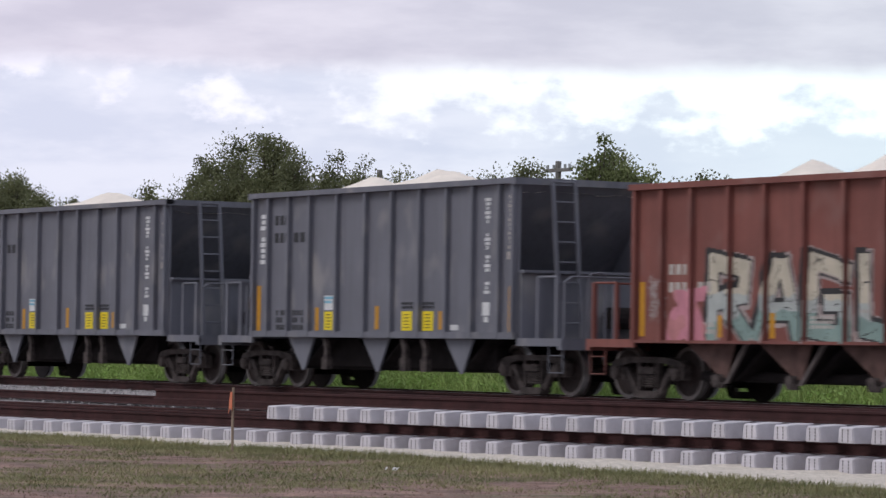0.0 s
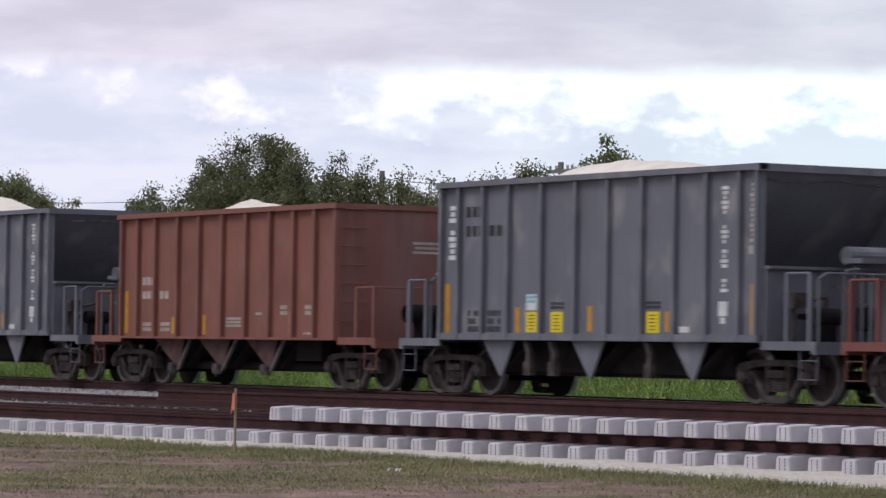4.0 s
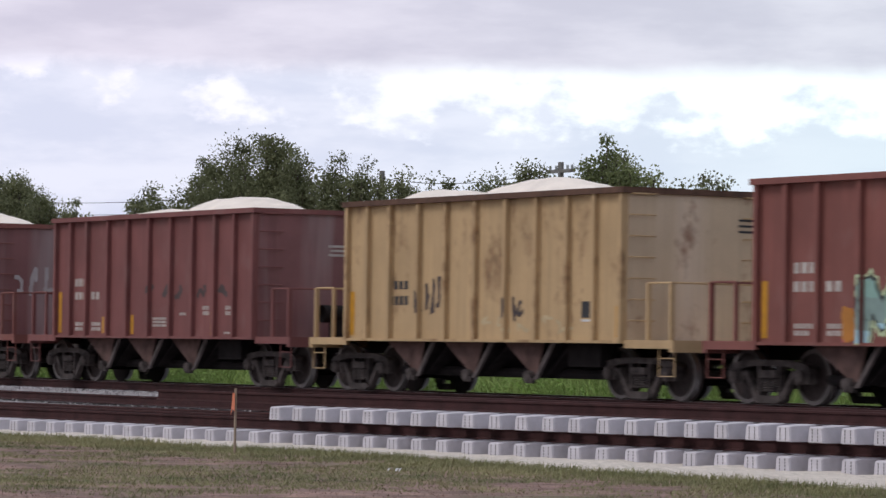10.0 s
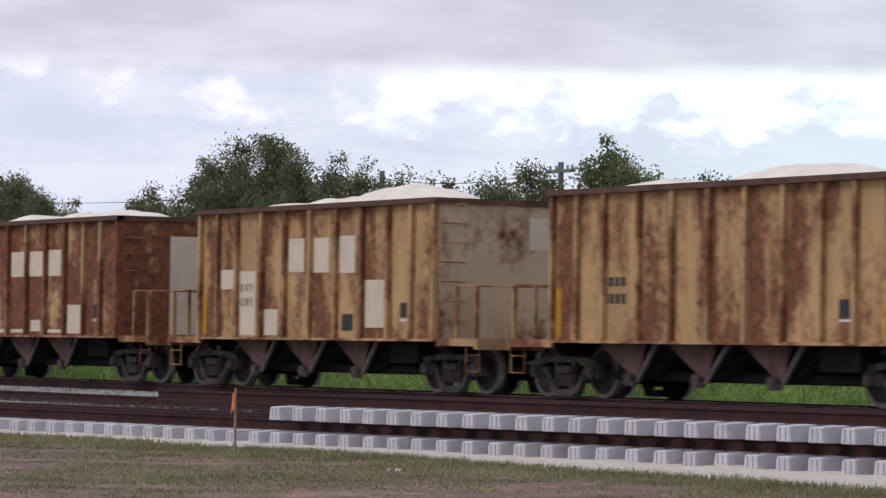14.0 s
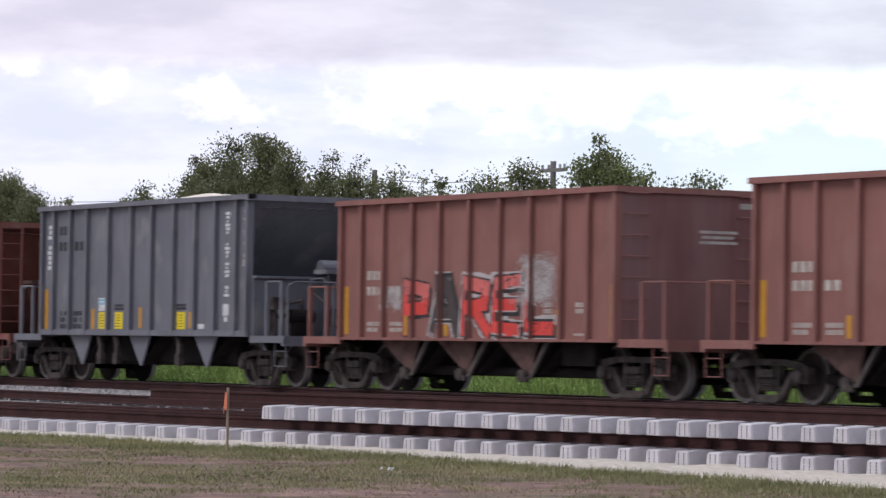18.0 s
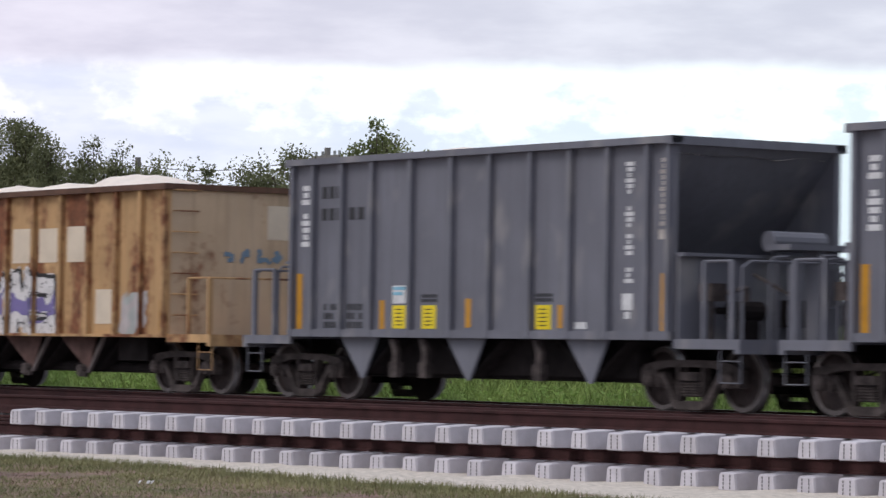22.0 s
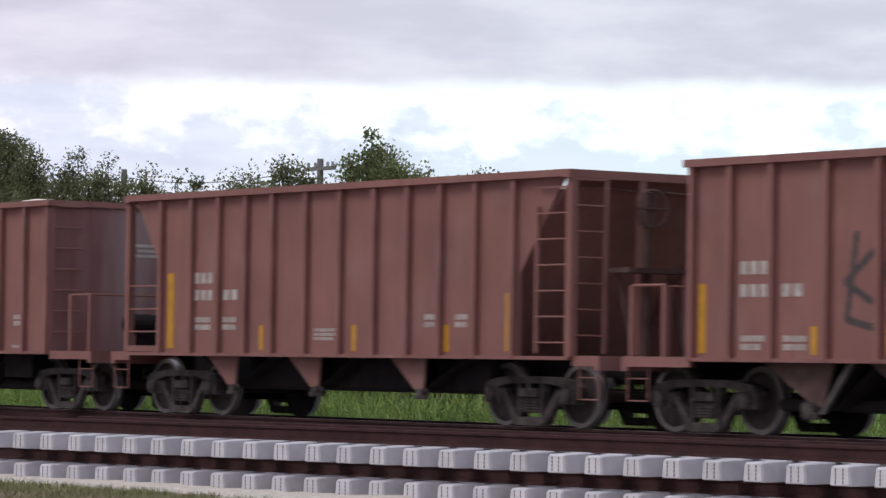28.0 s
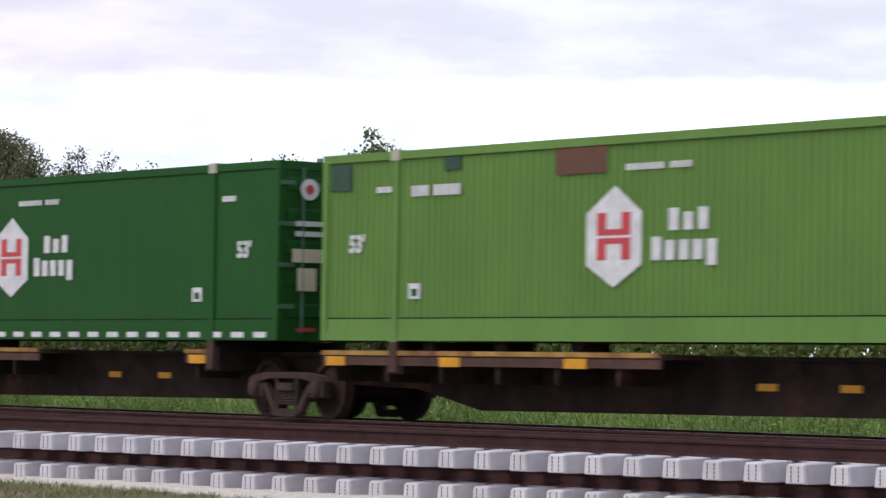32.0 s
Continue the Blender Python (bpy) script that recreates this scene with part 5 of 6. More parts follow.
stake = tagged(new("survey_stake"), "thin wooden survey stake with an orange ribbon", "survey stake")
stake.location = (-45.65, -10.75, lawn_height(-45.65, -10.75) - 0.03)
part("stick", Mesh().box(-0.02, 0.02, -0.012, 0.012, 0, 1.0), mat("raw_pine", (0.26, 0.2, 0.15), 0.9), stake)
part("ribbon", Mesh().add([(-0.035, -0.03, 0.93), (0.035, -0.03, 0.93), (0.05, -0.04, 0.82), (0.09, -0.06, 0.66), (0.03, -0.06, 0.7), (-0.05, -0.05, 0.6), (-0.04, -0.04, 0.8)],
                       [(0, 1, 2, 6), (2, 3, 4), (6, 2, 4, 5)]), mat("orange_ribbon", (0.55, 0.17, 0.09), 0.7), stake)
litter = Mesh()
for i in range(5):
    a, b = r.uniform(-0.07, 0.07), r.uniform(-0.1, 0.1)
    litter.add([(a - 0.03, b, 0), (a + 0.03, b - 0.02, 0.01), (a + 0.02, b + 0.02, 0.045), (a - 0.03, b + 0.02, 0.04)], [(0, 1, 2, 3)])
ob = new("litter", litter.mesh("litter", WHITE))
ob.location = (-38.4, -12.3, lawn_height(-38.4, -12.3) + 0.02)
tagged(ob, "crumpled white paper scraps in the grass", "litter")


# ---- paint marks, lettering bars and graffiti ----
RIBS_OF = {"s": S_RIBS, "t": S_RIBS, "b": S_RIBS[:1] + S_RIBS[2:9] + S_RIBS[10:], "g": G_RIBS, "h": G_RIBS, "o": O_RIBS}


def spray(name, col, rough=0.65):
    return mat("spray_" + name, col, rough, var=0.16, scale=3, grain=30)


INK = spray("black", (0.025, 0.024, 0.026))
SPR = {"cream": spray("cream", (0.46, 0.41, 0.33)), "grey": spray("pale_grey", (0.36, 0.38, 0.37)), "pink": spray("pink", (0.45, 0.19, 0.2)), "sea": spray("sea_green", (0.2, 0.28, 0.26)),
       "lilac": spray("lilac", (0.28, 0.23, 0.32)), "rose": spray("rose", (0.5, 0.2, 0.25)), "dkgreen": spray("dark_green", (0.04, 0.1, 0.06)), "blue": spray("sky_blue", (0.2, 0.42, 0.54)),
       "ice": spray("ice_blue", (0.33, 0.52, 0.6)), "white": spray("white", (0.6, 0.58, 0.58)), "haze": spray("hazy_white", (0.33, 0.27, 0.26)), "lime": spray("pale_lime", (0.45, 0.52, 0.32)),
       "leaf": spray("leaf_green", (0.05, 0.3, 0.1)), "red": spray("bright_red", (0.62, 0.06, 0.05)), "coral": spray("coral", (0.55, 0.13, 0.12)), "orange": spray("orange", (0.42, 0.17, 0.03)),
       "yellow": spray("yellow", (0.55, 0.47, 0.1)), "violet": spray("violet", (0.17, 0.14, 0.32)), "sand": spray("sand", (0.46, 0.36, 0.22)), "olive": spray("olive_grey", (0.25, 0.27, 0.2)),
       "teal": spray("pale_teal", (0.22, 0.36, 0.32)), "steel": spray("steel_blue", (0.16, 0.24, 0.33)), "dark": spray("dull_black", (0.06, 0.045, 0.045)), "faint": spray("faint_green", (0.27, 0.3, 0.17)),
       "blush": spray("faded_blush", (0.33, 0.14, 0.13)), "chalk": spray("chalky_white", (0.42, 0.38, 0.38)), "magenta": spray("magenta", (0.35, 0.07, 0.12))}
# block shapes as strokes in a unit box
SHAPES = {
    "a": [(0.1, 0, 0.1, 1), (0.1, 1, 0.8, 0.95), (0.8, 0.95, 0.75, 0.55), (0.75, 0.55, 0.2, 0.5), (0.45, 0.5, 0.9, 0)],
    "b": [(0.05, 0, 0.4, 1), (0.4, 1, 0.6, 1), (0.6, 1, 0.95, 0), (0.25, 0.35, 0.75, 0.35)],
    "c": [(0.85, 0.9, 0.3, 0.95), (0.3, 0.95, 0.1, 0.5), (0.1, 0.5, 0.3, 0.05), (0.3, 0.05, 0.9, 0.1), (0.9, 0.1, 0.85, 0.45), (0.85, 0.45, 0.55, 0.45)],
    "d": [(0.1, 1, 0.12, 0.2), (0.12, 0.2, 0.5, 0), (0.5, 0, 0.88, 0.2), (0.88, 0.2, 0.9, 1)],
    "e": [(0.9, 1, 0.15, 0.95), (0.15, 0.95, 0.1, 0.05), (0.1, 0.05, 0.9, 0), (0.15, 0.5, 0.8, 0.55)],
    "f": [(0.1, 0, 0.15, 1), (0.15, 1, 0.5, 0.3), (0.5, 0.3, 0.85, 1), (0.85, 1, 0.9, 0)],
    "g": [(0.2, 1, 0.25, 0), (0.7, 1, 0.75, 0), (0.25, 0.4, 0.7, 0.6)],
    "h": [(0.5, 0, 0.5, 0.6), (0.5, 0.6, 0.1, 1), (0.5, 0.6, 0.9, 1), (0.1, 0, 0.9, 0)],
    "P": [(0.1, 0, 0.1, 1), (0.1, 1, 0.85, 0.9), (0.85, 0.9, 0.8, 0.5), (0.8, 0.5, 0.1, 0.45)],
    "R": [(0.1, 0, 0.1, 1), (0.1, 1, 0.85, 0.9), (0.85, 0.9, 0.8, 0.55), (0.8, 0.55, 0.1, 0.45), (0.4, 0.45, 0.95, 0)],
    "A": [(0.05, 0, 0.45, 1), (0.45, 1, 0.6, 1), (0.6, 1, 0.95, 0), (0.25, 0.35, 0.75, 0.35)],
    "E": [(0.9, 1, 0.12, 0.95), (0.12, 0.95, 0.1, 0.05), (0.1, 0.05, 0.9, 0), (0.12, 0.5, 0.75, 0.5)],
    "L": [(0.15, 1, 0.15, 0.05), (0.15, 0.05, 0.95, 0.05)],
    "M": [(0.05, 0, 0.12, 1), (0.12, 1, 0.5, 0.4), (0.5, 0.4, 0.88, 1), (0.88, 1, 0.95, 0)],
    "G": [(0.9, 0.85, 0.2, 1), (0.2, 1, 0.1, 0.1), (0.1, 0.1, 0.85, 0), (0.85, 0, 0.85, 0.45), (0.85, 0.45, 0.5, 0.45)],
    "U": [(0.12, 1, 0.15, 0.1), (0.15, 0.1, 0.8, 0.02), (0.8, 0.02, 0.85, 1)],
    "S": [(0.9, 0.95, 0.2, 0.9), (0.2, 0.9, 0.15, 0.55), (0.15, 0.55, 0.85, 0.42), (0.85, 0.42, 0.8, 0.05), (0.8, 0.05, 0.1, 0.05)],
    "J": [(0.55, 1, 0.95, 1), (0.75, 1, 0.7, 0.1), (0.7, 0.1, 0.15, 0.06), (0.15, 0.06, 0.05, 0.4)],
    "H": [(0.1, 0, 0.1, 1), (0.9, 0, 0.9, 1), (0.1, 0.48, 0.9, 0.52)],
    "B": [(0.12, 0, 0.12, 1), (0.12, 1, 0.75, 0.95), (0.75, 0.95, 0.7, 0.55), (0.7, 0.55, 0.15, 0.5), (0.7, 0.5, 0.88, 0.1), (0.88, 0.1, 0.12, 0.02)],
    "O": [(0.15, 0.1, 0.15, 0.9), (0.15, 0.9, 0.85, 0.95), (0.85, 0.95, 0.85, 0.05), (0.85, 0.05, 0.15, 0.08)],
    "T": [(0.05, 0.95, 0.95, 0.95), (0.5, 0.95, 0.5, 0)],
    "W": [(0.05, 1, 0.2, 0), (0.2, 0, 0.5, 0.6), (0.5, 0.6, 0.8, 0), (0.8, 0, 0.95, 1)],
    "F": [(0.15, 0, 0.15, 1), (0.15, 1, 0.95, 0.95), (0.15, 0.5, 0.75, 0.5)],
    "k": [(0.5, 1, 0.35, 0.1), (0.9, 0.85, 0.3, 0.5), (0.3, 0.5, 0.8, 0.3), (0.35, 0.1, 0.95, 0)],
    "o": [(0.5 + 0.4 * math.cos(q * math.pi / 4), 0.55 + 0.4 * math.sin(q * math.pi / 4), 0.5 + 0.4 * math.cos((q + 1) * math.pi / 4), 0.55 + 0.4 * math.sin((q + 1) * math.pi / 4)) for q in range(8)],
    "t": [(0.5, 1, 0.4, 0.25), (0.1, 0.7, 0.9, 0.8), (0.4, 0.25, 0.8, 0.1)],
    "s": [(0.85, 0.95, 0.3, 0.88), (0.3, 0.88, 0.3, 0.62), (0.3, 0.62, 0.8, 0.45), (0.8, 0.45, 0.55, 0.05), (0.55, 0.05, 0.2, 0.2)],
    "i": [(0.15, 1, 0.15, 0.05), (0.15, 0.05, 0.9, 0.05)],
}


def side_surface(kind):
    ribs = np.array(RIBS_OF[kind])

    def place(x, z):
        on = np.min(np.abs(x[:, None] - ribs[None, :]), axis=1) < 0.046
        return np.stack([x, np.where(on, -1.6045, -1.5045), z], -1), (-1.6045, -1.5045)
    return place


def end_surface(xe):
    return lambda y, z: (np.stack([np.full_like(y, xe), y, z], -1), None)


LAYERS = {}


def cells_to_mesh(name, xs, zs, idx, step, surface, mats, car):
    """One small square for each painted cell, laid on the surface; idx is the colour of each cell, -1 for none."""
    ii, jj = np.nonzero(idx >= 0)
    if not len(ii):
        return None
    x, z, k = xs[ii], zs[jj], idx[ii, jj]
    c, _ = surface(x, z)
    along = 0 if abs(c[:, 0] - x).max() < 1e-6 else 1
    h = step * 0.5
    V = np.repeat(c[:, None, :], 4, axis=1)
    for q, (a, b) in enumerate(((-h, -h), (h, -h), (h, h), (-h, h))):
        V[:, q, along] += a
        V[:, q, 2] += b
    LAYERS[car.name] = LAYERS.get(car.name, 0) + 1
    V[:, :, 1 - along] += LAYERS[car.name] * 0.0016 * (-1 if along == 0 else 1)
    V = V.reshape(-1, 3)
    F = np.arange(len(V)).reshape(-1, 4)
    me = bpy.data.meshes.new(name)
    me.from_pydata(V.tolist(), [], F.tolist())
    for m in mats:
        me.materials.append(m)
    me.polygons.foreach_set("material_index", k.astype(np.int32))
    me.update()
    return me


def seg_dist(X, Z, segs, square=False):
    """How far each cell lies from the strokes; square: the strokes end in square corners."""
    d = np.full(X.shape, 9.0)
    for x0, z0, x1, z1 in segs:
        dx, dz = x1 - x0, z1 - z0
        t = np.clip(((X - x0) * dx + (Z - z0) * dz) / (dx * dx + dz * dz + 1e-9), 0, 1)
        if square:
            n = math.hypot(dx, dz) + 1e-9
            along = ((X - x0) * dx + (Z - z0) * dz) / n
            d = np.minimum(d, np.maximum(abs((X - x0) * dz - (Z - z0) * dx) / n, np.maximum(-along, along - n) * 1.15))
            continue
        d = np.minimum(d, np.hypot(X - x0 - t * dx, Z - z0 - t * dz))
    return d


def wave(X, Z, seed, f=1.0):
    r = np.random.RandomState(seed)
    s = np.zeros(X.shape)
    for k in range(6):
        a, b, c = r.uniform(-1, 1, 3)
        q = f * (1.5 + k)
        s += np.sin(q * (a * X + b * Z) * 3 + c * 6) / (1 + 0.5 * k)
    return s / 3


def piece(car, surface, box, shapes, fills, w=0.15, rim=0.035, drop=(0.09, 0.07), halo=None, seed=1, step=0.024, label="spray-painted graffiti", name="graffiti", tall=(), square=True, ink=""):
    """Block graffiti: thick strokes filled with two or three colours, a dark rim and a drop shadow."""
    x0, x1, z0, z1 = box
    xs, zs = np.arange(x0 - 0.2, x1 + 0.2, step), np.arange(max(z0 - 0.1, 0.99), z1 + 0.25, step)
    X, Z = np.meshgrid(xs, zs, indexing="ij")
    n = len(shapes)
    bw = (x1 - x0) / n
    segs = []
    r = random.Random(seed)
    for i, s in enumerate(shapes):
        ax, az = x0 + bw * i + w * 0.7, z0 + w * 0.8
        sw, sh = bw - w * 1.1, (z1 - z0) - w * 1.6 + (0.12 if i in tall else 0) + r.uniform(-0.06, 0.06)
        lean = r.uniform(-0.06, 0.06)
        flip = r.random() < 0.6 and s.islower()
        for a, b, c, e in SHAPES[s]:
            a, c = (1 - a, 1 - c) if flip else (a, c)
            segs.append((ax + a * sw + lean * b, az + b * sh, ax + c * sw + lean * e, az + e * sh))
    d = seg_dist(X, Z, segs, square)
    idx = np.full(X.shape, -1)
    g = wave(X, Z, seed)
    if halo:
        idx[d + 0.04 * g < w + rim + 0.05] = 1
    sh = seg_dist(X - drop[0], Z - drop[1], segs, square)
    idx[sh < w] = 0
    idx[d < w + rim] = 0
    f = (Z - z0) / (z1 - z0) + 0.22 * g
    k = np.clip(((1 - f) * len(fills)).astype(int), 0, len(fills) - 1)
    inside = d < w
    idx[inside] = (k + 2)[inside]
    shine = inside & (seg_dist(X + 0.03, Z - 0.03, segs, square) > w) & (g > (0.1 if halo else 9))
    idx[shine] = 1
    if w > 0.11:
        line = inside & (abs(wave(X, Z, seed + 3, 1.3)) < 0.02) & (d < w * 0.75)
        idx[line] = 0
    me = cells_to_mesh(name, xs, zs, idx, step, surface, [SPR[ink] if ink else INK, SPR[halo or "white"]] + [SPR[c] for c in fills], car)
    return part(name, me, me.materials[2], car, label) if me else None


SOFT = {"haze", "chalk", "blush"}


def blob(car, surface, box, cols, seed=1, amount=0.0, f=1.0, step=0.028, label="spray-painted patch", name="graffiti", thick=0.85):
    """A ragged patch of one or more colours inside the box; misty colours thin out towards their edge in fine specks."""
    soft = set(cols) <= SOFT
    step = 0.02 if soft else step
    x0, x1, z0, z1 = box
    xs, zs = np.arange(x0, x1, step), np.arange(max(z0, 0.99), z1, step)
    X, Z = np.meshgrid(xs, zs, indexing="ij")
    e = np.maximum(abs(2 * (X - x0) / (x1 - x0) - 1), abs(2 * (Z - z0) / (z1 - z0) - 1))
    g = wave(X, Z, seed, f)
    inside = 0.75 + amount - (e ** 4 + 0.75 * g + 0.3 * wave(X, Z, seed + 5, 3.2 * f))
    if soft:
        inside = thick * np.clip(0.15 + 0.9 * inside, 0, 1) * np.clip(2.2 * (1 - e), 0, 1) - np.random.RandomState(seed).random_sample(X.shape)
    k = np.clip(((wave(X, Z, seed + 9, f * 0.8) + 0.7) / 1.4 * len(cols)).astype(int), 0, len(cols) - 1)
    idx = np.where(inside > 0, k, -1)
    me = cells_to_mesh(name, xs, zs, idx, step, surface, [SPR[c] for c in cols], car)
    if not me:
        return None
    ob = part(name, me, me.materials[0], car, label)
    return tagged(ob, kind="stuff") if soft else ob


def scrawl(car, surface, box, col, seed=1, n=5, r0=0.03, step=0.025, label="thin spray-painted scrawl", name="graffiti"):
    """Loose loops of one thin line."""
    x0, x1, z0, z1 = box
    xs, zs = np.arange(x0, x1, step), np.arange(max(z0, 0.99), z1, step)
    X, Z = np.meshgrid(xs, zs, indexing="ij")
    r = random.Random(seed)
    segs = []
    bw = (x1 - x0) / n
    for i in range(n):
        p = [(x0 + bw * (i + r.uniform(0.1, 0.9)), r.uniform(z0 + 0.08, z1 - 0.08)) for _ in range(5)]
        cc = [((1 - t) ** 2 * p[a][0] + 2 * t * (1 - t) * p[a + 1][0] + t * t * p[a + 2][0], (1 - t) ** 2 * p[a][1] + 2 * t * (1 - t) * p[a + 1][1] + t * t * p[a + 2][1])
              for a in (0, 2) for t in [q / 8 for q in range(9)]]
        segs += [(*a, *b) for a, b in zip(cc, cc[1:])]
    idx = np.where(seg_dist(X, Z, segs) < r0, 0, -1)
    me = cells_to_mesh(name, xs, zs, idx, step, surface, [SPR[col]], car)
    return part(name, me, SPR[col], car, label) if me else None


def plates(car, name, rects, m, y=-1.504, label=""):
    """Flat painted rectangles (x0, x1, z0, z1), 3 mm thick, as one mark."""
    if name in ("car_number", "lettering"):
        for x0, x1, z0, z1 in rects:
            ob = part("character", Mesh().box(x0, x1, y - 0.003, y + 0.003, z0, z1), m, car, label)
        return ob
    me = Mesh()
    for x0, x1, z0, z1 in rects:
        me.box(x0, x1, y - 0.003, y + 0.003, z0, z1)
    ob = part(name, me, m, car, label)
    if name == "writing":
        tagged(ob, label, kind="stuff")
    return ob


def bars(x0, x1, z0, z1, cols, rows=1, skip=(), gap=0.32):
    """The places of one bar for each character of some writing."""
    w, h = (x1 - x0) / cols, (z1 - z0) / rows
    return [(x0 + w * (i + gap / 2), x0 + w * (i + 1 - gap / 2), z1 - h * (j + 1 - 0.14), z1 - h * (j + 0.14)) for j in range(rows) for i in range(cols) if (i, j) not in skip]


def upright(x0, x1, z0, z1, n, blanks=()):
    h = (z1 - z0) / n
    return [(x0 + (0.0, 0.05, 0.03)[i % 3], x1 - (0.0, 0.02, 0.07)[(i * 2) % 3], z0 + h * (i + 0.14), z0 + h * (i + 0.86)) for i in range(n) if i not in blanks]


def grey_marks(car, back):
    for x0, x1, z0, z1 in ((0.16, 0.32, 1.12, 2.02), (2.56, 2.7, 1.13, 1.58), (4.88, 5.02, 1.16, 1.6), (7.2, 7.32, 1.16, 1.5), (9.6, 9.74, 1.13, 1.94)):
        plates(car, "reflector", [(x0, x1, z0, z1)], AMBER, label="faded amber reflector strip")
    for x in ((2.92, 5.87, 6.63) if not back else (2.92, 3.72, 6.66)):
        p = plates(car, "warning_panel", [(x, x + 0.38, 1.14, 1.5)], YELLOW, label="yellow warning panel")
        plates(p, "writing", [(x + 0.09, x + 0.27, 1.19 + 0.06 * j, 1.205 + 0.06 * j) for j in range(5)], BLACK, y=-1.508)
        if x > 3.5:
            plates(car, "writing", bars(x - 0.02, x + 0.42, 1.54, 1.68, 6, 2), BLACK)
    lab = plates(car, "label_plate", [(2.92, 3.32, 1.53, 1.81)], WHITE)
    plates(lab, "writing", [(2.94, 3.2, 1.66, 1.71), (2.94, 3.28, 1.74, 1.79)], SPR["blue"], y=-1.508)
    plates(car, "label_plate", [(7.62, 7.89, 1.15, 1.25)], WHITE)
    plates(car, "lettering", upright(8.77, 8.96, 1.8, 3.55, 22, (3, 4, 9, 14, 15)), WHITE, label="white lettering bars that run up the side")
    plates(car, "lettering", [(8.72, 8.96, 1.42, 1.66), (8.78, 8.9, 1.3, 1.4)], WHITE)
    plates(car, "lettering", upright(9.56, 9.72, 2.6, 3.58, 12), CREAM)
    plates(car, "lettering", [(9.54, 9.76, 2.42, 2.56)], CREAM)
    plates(car, "lettering", upright(0.27, 0.53, 2.44, 3.46, 9, (5,)), WHITE)
    plates(car, "car_number", bars(0.84, 1.46, 3.18, 3.45, 3) + bars(0.84, 1.46, 2.83, 3.1, 3) + bars(1.62, 2.12, 2.83, 3.1, 2), BLACK)
    plates(car, "writing", bars(0.95, 1.42, 1.12, 1.55, 5, 3, ((1, 0), (3, 1), (4, 2))) + bars(1.62, 2.08, 1.12, 1.55, 4, 3, ((2, 1),)), BLACK)


def red_marks(car, col=CREAM):
    for x0, x1, z0, z1 in ((0.15, 0.3, 1.07, 1.98), (2.38, 2.5, 1.06, 1.42), (3.8, 3.93, 1.05, 1.46), (7.52, 7.64, 1.05, 1.52), (9.22, 9.35, 1.06, 1.95)):
        plates(car, "reflector", [(x0, x1, z0, z1)], AMBER, label="faded amber reflector strip")
    plates(car, "car_number", bars(0.96, 1.56, 2.06, 2.3, 3) + bars(0.96, 1.56, 1.77, 2.0, 3) + bars(1.78, 2.24, 1.77, 2.0, 2), col)
    plates(car, "writing", bars(1.0, 1.5, 1.1, 1.32, 5, 2, ((4, 1),)) + bars(1.84, 2.3, 1.1, 1.32, 4, 2), col)
    plates(car, "writing", bars(4.84, 5.48, 1.2, 1.42, 7, 3), col)
    plates(car, "writing", bars(6.1, 6.38, 1.44, 1.52, 3) + bars(7.14, 7.42, 1.44, 1.66, 3, 2) + bars(8.14, 8.4, 1.44, 1.66, 2, 2) + bars(8.1, 8.5, 1.06, 1.12, 5), col)
    e = Mesh()
    for j in range(3):
        e.box(9.482, 9.486, 0.15 + 0.05 * (j % 2), 0.95 - 0.08 * (j % 2), 2.86 - 0.09 * j, 2.91 - 0.09 * j)
    e.box(9.482, 9.486, 1.0, 1.42, 3.3, 3.4)
    part("writing", e, col, car)


def tan_marks(car):
    for x0, x1, z0, z1 in ((0.12, 0.28, 1.07, 1.9), (9.2, 9.4, 1.06, 1.6)):
        plates(car, "reflector", [(x0, x1, z0, z1)], AMBER, label="faded amber reflector strip")
    plates(car, "car_number", bars(1.56, 2.3, 1.9, 2.12, 4) + bars(1.6, 2.3, 1.6, 1.84, 4), BLACK)
    plates(car, "label_plate", [(8.15, 8.52, 1.4, 1.68)], BLACK)
    plates(car, "label_plate", [(8.16, 8.5, 1.33, 1.37)], WHITE)
    e = Mesh()
    for j in range(3):
        e.box(9.482, 9.486, 0.85, 1.35, 3.1 - 0.1 * j, 3.14 - 0.1 * j)
    part("writing", e, BLACK, car)


def slope_marks(car):
    for x0, x1, z0, z1 in ((1.2, 1.4, 1.08, 2.3), (4.0, 4.12, 1.06, 1.45), (6.6, 6.72, 1.06, 1.45), (9.0, 9.12, 1.06, 1.45), (10.5, 10.64, 1.08, 1.9)):
        plates(car, "reflector", [(x0, x1, z0, z1)], AMBER, label="faded amber reflector strip")
    plates(car, "car_number", bars(2.02, 2.6, 2.09, 2.33, 3) + bars(2.02, 2.6, 1.82, 2.05, 3) + bars(2.88, 3.37, 1.82, 2.05, 2), CREAM)
    plates(car, "writing", bars(2.05, 2.55, 1.36, 1.6, 5, 2) + bars(2.9, 3.3, 1.36, 1.6, 4, 2) + bars(5.55, 6.2, 1.21, 1.41, 6, 3, ((5, 2),)), CREAM)
    plates(car, "writing", bars(8.5, 8.76, 1.4, 1.62, 3, 2) + bars(9.26, 9.58, 1.4, 1.62, 3, 2), CREAM)


def patches(car, rects, m=PATCH, label="square of cream touch-up paint"):
    for q in rects:
        plates(car, "paint_patch", [q], m, label=label)


